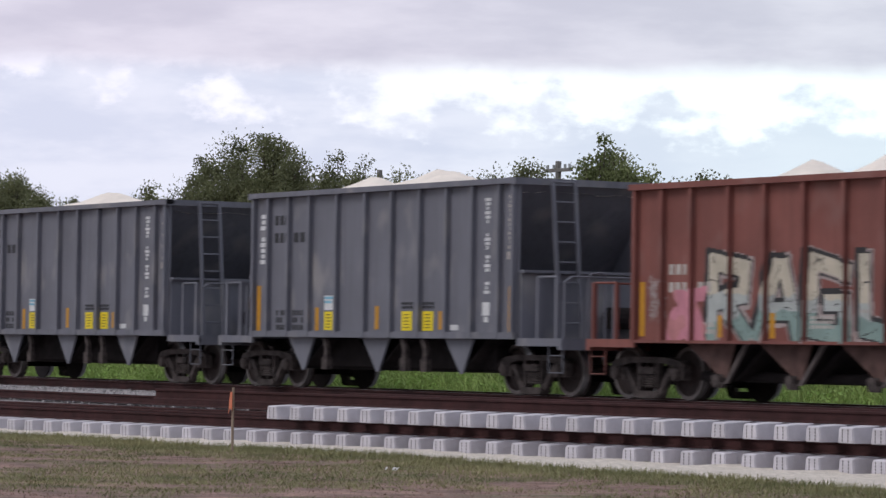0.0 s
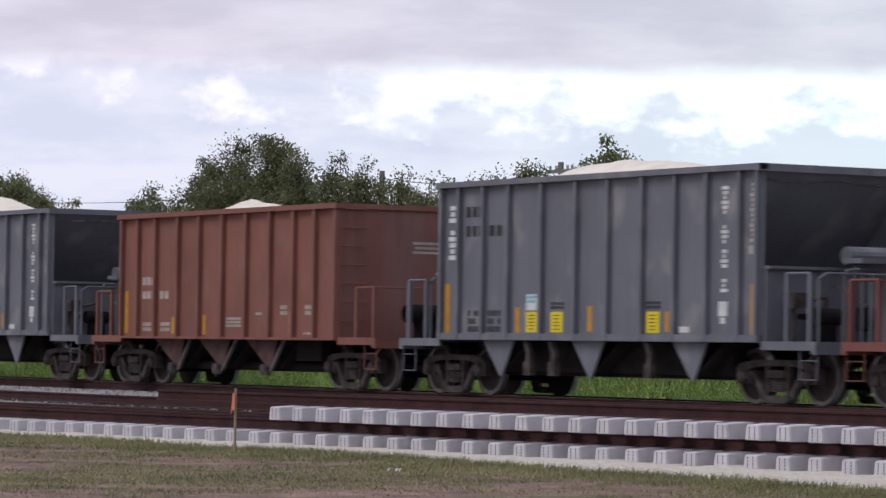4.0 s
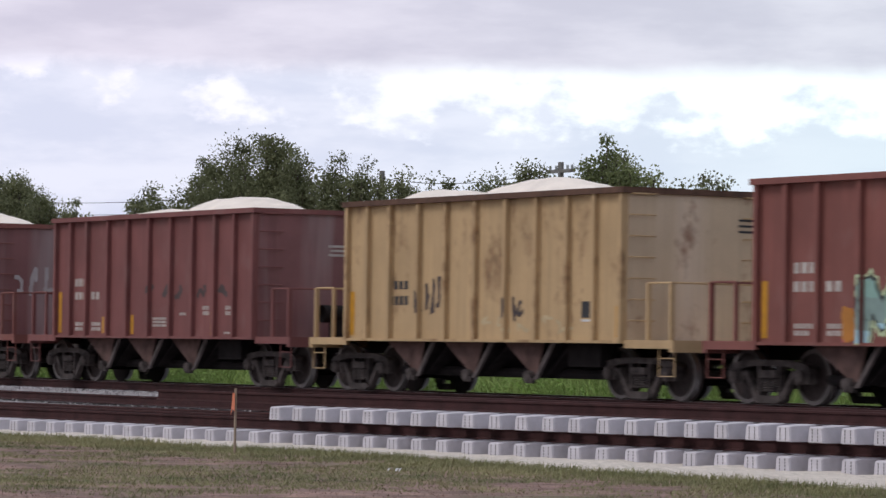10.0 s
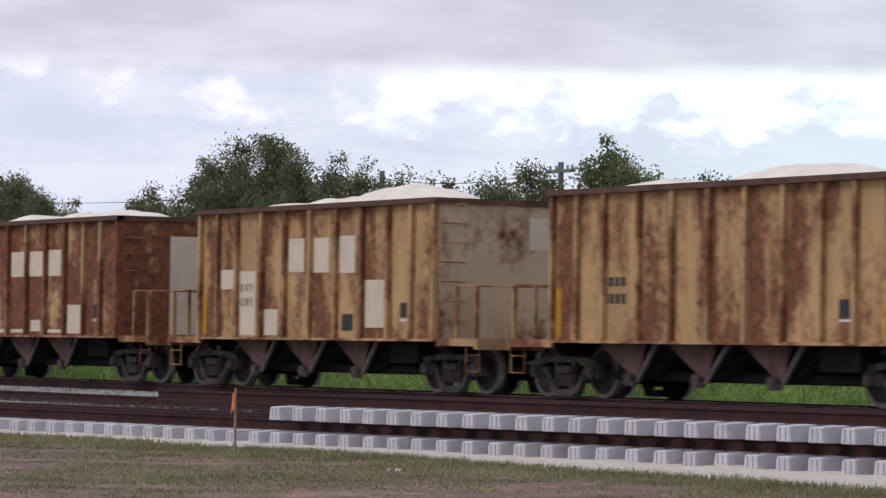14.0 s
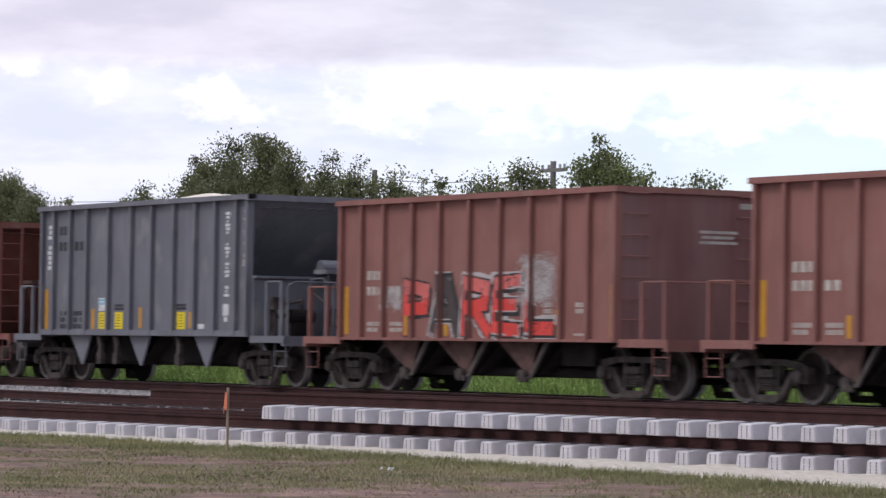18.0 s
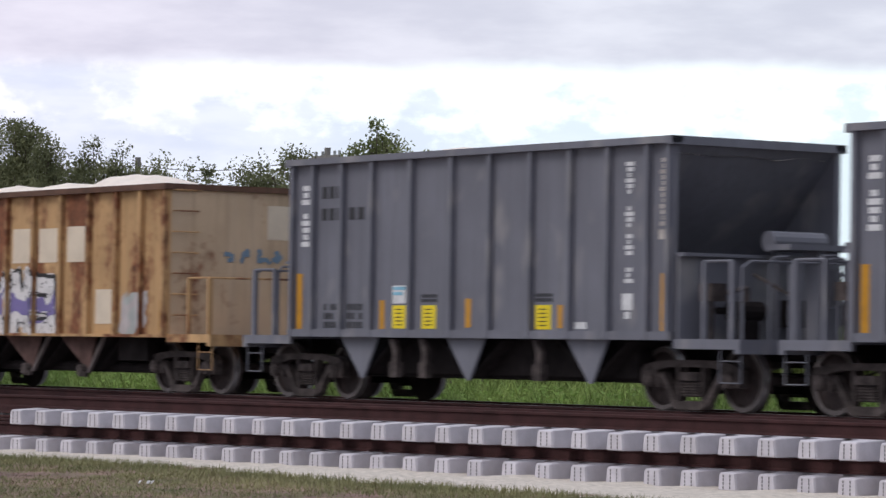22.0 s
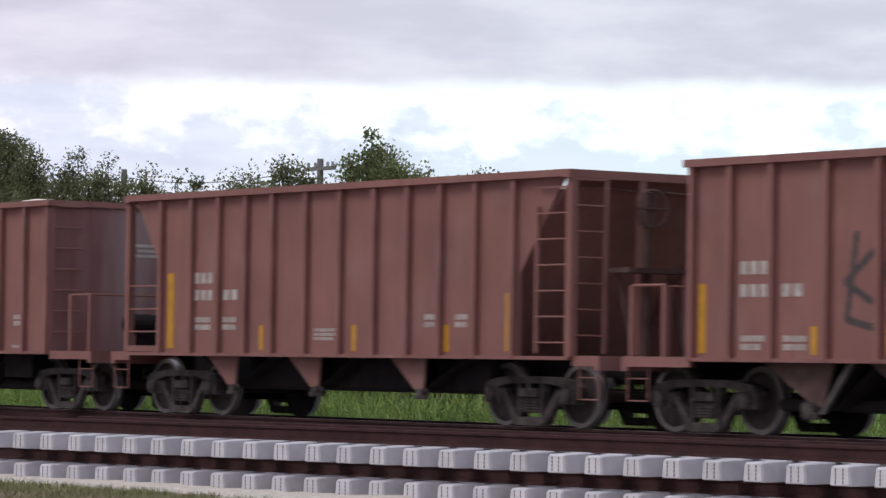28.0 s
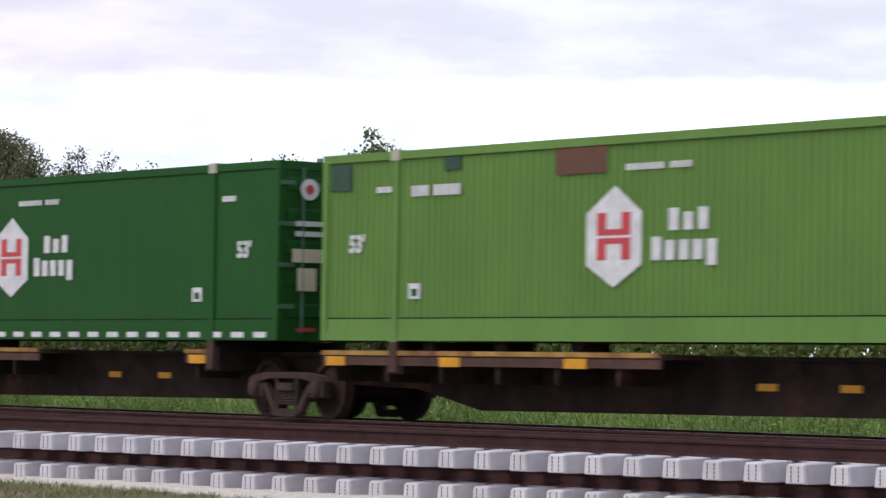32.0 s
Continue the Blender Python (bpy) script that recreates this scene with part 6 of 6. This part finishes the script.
for n, (x, k, paint, peaks, label) in enumerate(CARS):
    if k in "gh":
        grey_marks(train[n], k == "h")
    elif k == "s":
        red_marks(train[n])
    elif k == "o":
        slope_marks(train[n])
    elif k in "tb":
        tan_marks(train[n])
S, O, T, EZ = side_surface("s"), side_surface("o"), side_surface("t"), end_surface(9.487)
c = train[2]
piece(c, S, (2.0, 8.6, 0.98, 2.35), "RAGUE", ["cream", "cream", "grey", "sea"], w=0.14, drop=(-0.1, 0.09), halo="haze", seed=2, label="cream and grey block graffiti with black shading")
blob(c, S, (0.95, 2.1, 0.98, 1.9), ["pink", "rose"], 3)
blob(c, S, (0.35, 1.0, 1.2, 2.2), ["haze"], 4, -0.3, 2)
blob(c, S, (8.6, 9.2, 1.0, 1.9), ["grey", "pink", "yellow"], 5)
c = train[3]
blob(c, S, (1.9, 7.6, 0.98, 1.55), ["dkgreen"], 8, 0.0, 0.7)
piece(c, S, (2.6, 6.7, 0.98, 2.38), "JAHB", ["sea", "lilac", "rose", "rose"], w=0.17, seed=5, label="green, lilac and pink graffiti", tall=(1,))
piece(c, S, (0.0, 0.7, 1.52, 1.98), "fh", ["lime"], w=0.07, rim=0.03, seed=6)
piece(c, S, (6.85, 7.55, 1.6, 2.1), "fh", ["lime"], w=0.07, rim=0.03, seed=7)
blob(c, S, (7.9, 8.4, 1.05, 1.95), ["haze"], 9, -0.35, 2.5)
c = train[8]
blob(c, S, (0.7, 8.4, 1.0, 1.75), ["blush"], 3, 0.0, 0.6)
scrawl(c, S, (0.75, 4.6, 1.05, 1.75), "dark", 8, 8, 0.03)
scrawl(c, S, (4.4, 8.4, 1.1, 2.05), "dark", 3, 8, 0.035)
scrawl(c, EZ, (-0.6, 1.2, 1.9, 2.7), "dark", 5, 4, 0.035)
c = train[9]
scrawl(c, O, (3.55, 5.2, 1.05, 2.1), "haze", 4, 3, 0.07)
scrawl(c, O, (5.35, 6.2, 1.15, 1.95), "haze", 8, 3, 0.045)
scrawl(c, O, (1.22, 1.78, 1.15, 1.95), "haze", 9, 2, 0.04)
c = train[10]
star = [(8.9 + q * 0.3 * math.cos(a), 2.13 + q * 0.24 * math.sin(a)) for a, q in [(math.pi / 2 + k * math.pi / 5, (1, 0.5)[k % 2]) for k in range(10)]]
part("graffiti", Mesh().prism(star, -1.507, -1.501), SPR["white"], c, "white spray-painted star")
c = train[13]
blob(c, S, (2.2, 7.2, 1.02, 2.6), ["chalk"], 12, 0.1, 0.5)
piece(c, S, (2.45, 6.8, 0.98, 2.3), "adbe", ["ice", "blue", "blue"], w=0.15, rim=0.05, drop=(-0.05, 0.1), seed=12, label="light blue graffiti with black outlines and a white haze")
scrawl(c, S, (6.8, 7.6, 1.0, 2.3), "haze", 4, 2, 0.05)
scrawl(c, S, (1.6, 2.5, 1.1, 2.0), "haze", 5, 3, 0.03)
scrawl(c, EZ, (-0.9, 1.3, 1.8, 3.05), "chalk", 7, 6, 0.045)
c = train[14]
scrawl(c, S, (4.1, 8.3, 1.75, 2.15), "dark", 2, 5, 0.05)
c = train[15]
scrawl(c, T, (2.6, 3.5, 1.4, 2.25), "dark", 3, 4, 0.045)
scrawl(c, T, (5.65, 6.3, 1.2, 1.95), "dark", 14, 3, 0.04)
scrawl(c, T, (4.6, 8.0, 1.05, 1.5), "sand", 5, 5, 0.03)
c = train[16]
piece(c, S, (2.65, 7.0, 0.98, 2.0), "MERF", ["teal", "sea", "ice"], w=0.14, drop=(0.05, 0.05), halo="lime", seed=21, label="sea-green graffiti with a lime halo")
blob(c, S, (6.9, 7.7, 1.0, 1.8), ["pink", "rose"], 4, -0.1)
blob(c, S, (2.2, 2.7, 1.0, 1.6), ["magenta", "orange"], 5, -0.1)
plates(c, "label_plate", [(8.0, 8.4, 1.24, 1.5)], CREAM)
c = train[17]
piece(c, T, (4.3, 6.4, 1.05, 2.1), "gbc", ["sand"], w=0.12, rim=0.06, drop=(0.08, -0.05), ink="faint", seed=4, square=False, label="faded green outline graffiti")
scrawl(c, T, (7.0, 7.8, 1.1, 1.6), "faint", 4, 2, 0.04)
scrawl(c, EZ, (-0.6, 1.0, 1.9, 2.75), "dark", 11, 5, 0.03)
scrawl(c, EZ, (-0.9, 0.6, 2.8, 3.3), "coral", 12, 4, 0.025)
c = train[22]
scrawl(c, S, (7.3, 9.2, 1.0, 2.35), "sand", 6, 2, 0.03)
scrawl(c, S, (7.6, 9.0, 1.0, 1.4), "haze", 7, 4, 0.03)
c = train[23]
blob(c, O, (2.0, 3.5, 0.98, 1.9), ["violet", "coral", "steel"], 3, 0.0, 1.4)
blob(c, O, (7.1, 8.7, 0.98, 2.0), ["steel", "coral", "lilac"], 4, 0.0, 1.4)
piece(c, O, (3.35, 7.3, 0.98, 2.34), "JAHB", ["lime", "lime", "lime"], w=0.19, drop=(0.0, 0.07), seed=31, label="pale lime graffiti with red and blue ground")
blob(c, O, (4.7, 6.0, 2.15, 2.45), ["steel"], 6, -0.2, 2)
scrawl(c, O, (9.05, 9.65, 1.2, 2.2), "haze", 4, 2, 0.05)
blob(c, O, (8.15, 8.75, 1.2, 2.1), ["olive", "lime", "coral"], 5, -0.1, 2)
c = train[24]
blob(c, O, (0.95, 2.4, 0.98, 1.75), ["olive", "dark", "grey"], 3, 0.1, 1.6)
blob(c, O, (2.2, 3.4, 0.98, 1.9), ["pink", "dark"], 5, 0.0)
piece(c, O, (3.3, 8.75, 0.98, 2.3), "RWaAMb", ["sand", "sand", "olive", "grey"], w=0.16, drop=(-0.1, 0.09), halo="grey", seed=41, label="sand and olive graffiti with grey shadows")
blob(c, O, (8.9, 10.6, 0.98, 2.1), ["olive", "steel", "grey", "dark"], 6, -0.1, 1.6)
blob(c, O, (9.0, 9.75, 2.0, 2.75), ["dkgreen", "dark", "teal"], 8, 0.0, 1.6)
scrawl(c, O, (9.7, 10.7, 1.8, 2.5), "chalk", 8, 3, 0.06)
c = train[26]
piece(c, S, (2.3, 3.33, 1.06, 2.1), "P", ["coral", "red", "red"], w=0.12, drop=(0.09, -0.06), seed=51, label="bright red graffiti with black shadows")
piece(c, S, (3.33, 4.36, 1.06, 2.05), "A", ["dark"], w=0.12, halo="chalk", seed=52, label="black graffiti letter with a pale edge")
piece(c, S, (4.36, 7.45, 1.06, 2.1), "REL", ["coral", "red", "red"], w=0.12, drop=(0.09, -0.06), halo="chalk", seed=53, label="bright red graffiti with black shadows", tall=(2,))
blob(c, S, (6.2, 7.8, 1.5, 2.6), ["chalk"], 4, 0.0, 1.0)
blob(c, S, (1.4, 2.4, 1.45, 2.05), ["chalk"], 6, -0.1, 1.4)
c = train[28]
blob(c, O, (2.9, 8.3, 0.98, 2.0), ["dark"], 3, -0.15, 0.8)
piece(c, O, (3.4, 7.4, 0.98, 2.32), "MOL", ["grey", "teal", "grey", "sea"], w=0.2, halo="chalk", seed=61, label="pastel graffiti in teal, grey and sand")
scrawl(c, O, (8.2, 9.65, 1.3, 2.35), "haze", 5, 3, 0.05)
piece(c, O, (7.3, 8.0, 0.98, 1.75), "i", ["ice", "sand"], w=0.13, seed=62)
c = train[31]
piece(c, T, (2.85, 5.5, 0.98, 2.05), "hfe", ["white", "violet", "white"], w=0.14, rim=0.03, seed=71, halo="white", label="white and violet graffiti")
blob(c, T, (7.7, 8.8, 1.0, 1.8), ["chalk", "grey"], 5, -0.2, 1.4)
scrawl(c, EZ, (-0.4, 0.9, 2.2, 2.7), "steel", 7, 4, 0.04)
c = train[34]
blob(c, O, (1.4, 3.2, 1.0, 1.9), ["coral", "pink"], 3, 0.0)
blob(c, O, (8.0, 10.2, 1.0, 2.1), ["coral", "red", "pink"], 4, 0.0, 0.8)
piece(c, O, (3.0, 8.3, 1.0, 2.3), "EFaTF", ["leaf", "leaf", "leaf"], w=0.2, drop=(0.0, 0.05), halo="sand", seed=81, label="green graffiti with cream edges over red fill", tall=(4,))
blob(c, O, (3.3, 8.0, 1.1, 2.1), ["dark", "cream", "dark"], 9, -0.95, 2.6)
scrawl(c, O, (3.4, 7.6, 1.2, 1.9), "dark", 9, 6, 0.05)
scrawl(c, O, (1.1, 1.8, 1.2, 2.2), "haze", 4, 2, 0.05)
blob(c, O, (9.0, 9.9, 1.9, 2.6), ["dark"], 7, -0.3, 1.4)
c = train[36]
blob(c, S, (1.8, 6.5, 1.0, 1.9), ["violet", "violet", "steel"], 5, -0.3, 1.0)
piece(c, S, (2.65, 6.1, 1.0, 2.3), "SAT", ["orange", "orange", "yellow", "sand"], w=0.15, drop=(0.09, 0.05), halo="violet", seed=91, label="orange and yellow graffiti on violet")
blob(c, S, (6.15, 6.7, 1.1, 1.65), ["violet", "white"], 6, 0.0, 2)
scrawl(c, S, (8.65, 9.3, 1.65, 2.55), "violet", 7, 2, 0.07)
scrawl(c, S, (0.3, 0.85, 1.2, 2.3), "violet", 8, 2, 0.06)
blob(c, S, (6.85, 7.45, 1.6, 2.25), ["haze", "chalk"], 9, -0.1, 2)
plates(c, "label_plate", [(7.92, 8.38, 1.3, 1.6)], CREAM)
blob(c, EZ, (-0.6, 0.9, 1.05, 1.9), ["teal", "olive"], 5, -0.25, 1.2)
blob(train[38], EZ, (-1.2, 1.2, 1.1, 3.0), ["chalk", "steel"], 5, -0.3, 1.4)
piece(train[41], S, (2.7, 7.6, 1.35, 2.65), "kotos", ["dark"], w=0.045, rim=0.0, square=False, drop=(0, 0), seed=14, step=0.025, label="thin black spray-painted scrawl")
patches(train[19], [(3.78, 4.5, 2.34, 2.91), (4.78, 5.48, 2.34, 2.91), (5.78, 6.46, 2.34, 2.93), (0.88, 1.44, 1.05, 1.62), (1.76, 2.42, 1.05, 2.23), (6.84, 7.55, 1.05, 1.69), (4.9, 5.4, 1.09, 1.35),
                    (2.75, 3.6, 1.06, 1.14), (3.8, 4.6, 1.06, 1.14), (5.8, 6.6, 1.06, 1.14)])
patches(train[20], [(1.72, 2.4, 1.05, 2.34), (3.76, 4.4, 2.3, 2.96), (4.78, 5.4, 2.28, 2.96), (5.8, 6.42, 2.26, 2.98), (6.82, 7.53, 1.21, 2.12), (2.78, 3.34, 1.05, 1.57), (0.9, 1.47, 1.98, 2.38)])
patches(train[20], [(5.93, 6.36, 1.15, 1.47)], BLACK, "black stencilled square")
patches(train[29], [(1.72, 2.38, 1.05, 2.28), (6.82, 7.43, 1.05, 1.86), (0.92, 1.34, 1.93, 2.28), (3.78, 4.41, 2.3, 2.89), (4.78, 5.38, 2.28, 2.9), (5.82, 6.44, 2.26, 2.92), (2.78, 3.4, 1.08, 1.23)])
blob(train[29], T, (2.8, 6.6, 1.05, 1.9), ["faint", "olive"], 5, -0.75, 2.2)
scrawl(train[29], EZ, (-0.8, 1.1, 1.6, 2.8), "chalk", 15, 5, 0.03)
patches(train[31], [(0.95, 1.5, 1.98, 2.3), (1.74, 2.47, 1.05, 2.3), (3.84, 4.57, 2.3, 2.93), (4.85, 5.57, 2.3, 2.92), (5.9, 6.6, 2.3, 2.94), (6.97, 7.6, 1.19, 1.8)])
patches(train[37], [(0.95, 1.5, 2.0, 2.45), (1.74, 2.4, 1.05, 2.35), (3.84, 4.5, 2.35, 3.0), (4.85, 5.5, 2.35, 3.0), (5.85, 6.5, 2.35, 3.0), (6.85, 7.5, 1.05, 2.1), (8.75, 9.2, 1.2, 1.5)])
for i in (19, 20, 29, 31, 37, 21):
    w = Mesh().box(9.483, 9.487, -0.3, 1.44, 1.05, 3.2) if i in (19,) else Mesh().box(9.483, 9.487, 0.5, 1.44, 2.7, 3.3)
    part("paint_patch", w, PATCH if i != 29 else PAINT_TAN, train[i], "large field of cream touch-up paint on the end")


# ---- container signs ----
LOGO_RED = mat("logo_red_paint", (0.5, 0.05, 0.06), 0.5)
REPAIR = mat("grey_green_repair_sheet", (0.038, 0.064, 0.047), 0.5, var=0.06)
DARK_PATCH = mat("dark_green_patch_paint", (0.02, 0.06, 0.035), 0.6)
BROWN_P = mat("brown_patch_paint", (0.11, 0.05, 0.03), 0.7)


def flat_sign(name, parent, polys, m, y=-1.299, label=""):
    me = Mesh()
    for pts in polys:
        me.prism(pts, y - 0.004, y)
    return part(name, me, m, parent, label)


def rect(x0, x1, z0, z1):
    return [(x0, z0), (x1, z0), (x1, z1), (x0, z1)]


def words(text, size, parent, x, z, m, y=-1.3):
    cu = bpy.data.curves.new("length_mark", "FONT")
    cu.body, cu.size, cu.extrude, cu.offset = text, size, 0.002, 0.012
    tmp = bpy.data.objects.new("length_mark", cu)
    me = bpy.data.meshes.new_from_object(tmp)
    bpy.data.objects.remove(tmp)
    me.materials.append(m)
    return part("length_mark", me, m, parent, at=pose(x, y, z, 90, 0, 0))


for n, c in enumerate(BOX):
    ys = -1.276
    cut = 7.45 if n == 1 else 99
    hexa = [(6.55, 2.27), (7.23, 1.96), (7.9, 2.27), (7.9, 2.99), (7.25, 3.36), (6.55, 2.99)]
    if n == 1:
        hexa = [(6.55, 2.27), (7.23, 1.96), (7.45, 2.06), (7.45, 3.25), (7.25, 3.36), (6.55, 2.99)]
    dx = -0.28 if n == 0 else 0.0
    hexa = [(7.23 + dx + (a - 7.23) * (0.8 if n == 0 else 0.9), b) for a, b in hexa] if n != 1 else hexa
    h = flat_sign("sign", c, [hexa], WHITE, ys, "white hexagon sign with a red mark")
    marks = [rect(6.86, 7.06, 2.34, 2.64), rect(6.86, 7.06, 2.68, 2.99), rect(7.06, 7.4, 2.56, 2.64), rect(7.06, 7.4, 2.68, 2.76)]
    if n == 1:
        marks = [rect(6.95, 7.14, 2.34, 2.64), rect(6.95, 7.14, 2.68, 2.99), rect(7.14, 7.27, 2.56, 2.64), rect(7.14, 7.27, 2.68, 2.76), rect(7.27, 7.448, 2.34, 2.64), rect(7.27, 7.448, 2.68, 2.99)]
    else:
        marks += [rect(7.4, 7.6, 2.34, 2.64), rect(7.4, 7.6, 2.68, 2.99)]
        rows = [rect(8.42 + 0.31 * i, 8.62 + 0.31 * i, 2.72, 3.02 - (0.06 if i == 1 else 0)) for i in range(3)]
        rows += [rect(8.06 + 0.29 * i, 8.26 + 0.29 * i, 2.32 - (0.08 if i == 4 else 0), 2.64 - (0.05 if i else 0)) for i in range(5)]
        for q in rows:
            flat_sign("character", c, [[(a + dx, b) for a, b in q]], WHITE, ys, "white lettering bar")
        flat_sign("writing", c, [rect(7.48 + 0.12 * i, 7.57 + 0.12 * i, 3.56, 3.65) for i in range(12) if i != 7], WHITE, ys)
    for q in marks:
        flat_sign("mark", h, [[(a + dx, b) for a, b in q]], LOGO_RED, ys - 0.005)
    num = [rect(2.36 + 0.115 * i, 2.45 + 0.115 * i, 3.36, 3.52) for i in range(11) if i != 4]
    num2 = [rect(1.45 + 0.1 * i, 1.53 + 0.1 * i, 3.44, 3.53) for i in range(4)]
    if n == 1:
        num = [[(a + 10.0, b) for a, b in q] for q in num]
    flat_sign("writing", c, num, WHITE, ys)
    flat_sign("writing", c, num2, WHITE, ys)
    flat_sign("writing", c, [[(a + 12.85, b) for a, b in q] for q in num2], WHITE, ys)
    for xx in (2.32, 13.4):
        p = flat_sign("label_plate", c, [rect(xx, xx + 0.3, 1.84, 2.07)], WHITE, ys)
        flat_sign("writing", p, [rect(xx + 0.08, xx + 0.22, 1.88, 1.99)], GREEN[1], ys - 0.005)
    words("53'", 0.36, c, 0.72, 2.56, WHITE, ys - 0.002)
    words("53'", 0.36, c, 14.75, 2.54, WHITE, ys - 0.002)
    if n in (1, 2, 4):
        for i in range(24):
            flat_sign("reflector", c, [rect(0.14 + 0.66 * i, 0.5 + 0.66 * i, 1.26, 1.35)], WHITE, -1.299)
    if n == 1:
        flat_sign("repair_sheet", c, [rect(7.452, 10.9, 1.56, 3.84)], REPAIR, ys + 0.001, "grey-green repair sheet on the side")
        flat_sign("repair_sheet", c, [rect(7.452, 10.9, 3.94, 4.045)], REPAIR, -1.297)
        flat_sign("repair_sheet", c, [rect(7.452, 10.9, 1.4, 1.55)], REPAIR, -1.283)
    if n == 0:
        for a in (11.3, 12.9, 14.5):
            flat_sign("paint_patch", c, [rect(a, a + 0.5, 3.55, 3.9)], DARK_PATCH, ys)
    if n == 3:
        flat_sign("paint_patch", c, [rect(5.9, 7.05, 3.55, 3.95)], BROWN_P, ys)
        flat_sign("paint_patch", c, [rect(0.2, 0.75, 3.5, 3.9)], DARK_PATCH, ys)
        flat_sign("paint_patch", c, [rect(3.2, 3.6, 3.72, 3.92)], DARK_PATCH, ys)
    e = Mesh().disc(0, 0, [(-0.004, 0.17), (0, 0.17)], 24)
    o = part("sign", e, WHITE, c, "round white end sign", at=pose(16.045, -0.75 if n else -0.5, 3.6, 0, 0, 90))
    part("mark", Mesh().disc(0, 0, [(-0.008, 0.08), (-0.004, 0.08)], 16), LOGO_RED, o)
    if n in (0, 2):
        for y0, y1, z0, z1, m in ((0.15, 0.8, 3.5, 3.62, WHITE), (-1.0, -0.2, 3.02, 3.1, WHITE), (0.1, 0.75, 3.02, 3.1, WHITE), (-1.0, -0.2, 2.86, 2.94, WHITE), (0.1, 0.75, 2.86, 2.94, WHITE),
                                  (-1.05, -0.25, 2.45, 2.66, PATCH), (0.15, 0.55, 2.45, 2.6, SPR["steel"]), (-0.95, -0.6, 2.0, 2.36, PATCH), (0.2, 0.6, 2.05, 2.3, WHITE),
                                  (-0.95, -0.6, 1.36, 1.42, LOGO_RED), (0.2, 0.55, 1.36, 1.42, LOGO_RED)):
            part("label_plate", Mesh().box(16.03, 16.036, y0, y1, z0, z1), m, c)


def motions():
    """The whole train runs to the left along the main track; its wheels turn while it passes."""
    times = [0, 4, 8, 12, 16, 20, 24, 28, 32]
    for ob, x in MOVERS:
        walk(ob, [(t, pose(x - travelled(t), 0, 0)) for t in times])
    speed = 18.25
    for car in train:
        x = next(a for o, a in MOVERS if o == car)
        f0 = max(0, int((x + 12 + 15) / speed * FPS))
        f1 = min(960, int((x + 110) / speed * FPS))
        for t in car.children:
            for w in t.children:
                if not w.name.startswith("wheelset"):
                    continue
                lx = w.location.x
                rows = [(0, pose(lx, 0, 0))] if f0 > 0 else []
                base = travelled(f0 / FPS)
                for f in range(f0, f1 + 1):
                    a = (travelled(f / FPS) - base) / WR
                    rows.append((f / FPS, pose(lx, 0, 0, 0, -math.degrees(a) % 360, 0)))
                if f1 < 960:
                    rows.append((32, rows[-1][1]))
                if len(rows) > 1:
                    walk(w, rows)


motions()
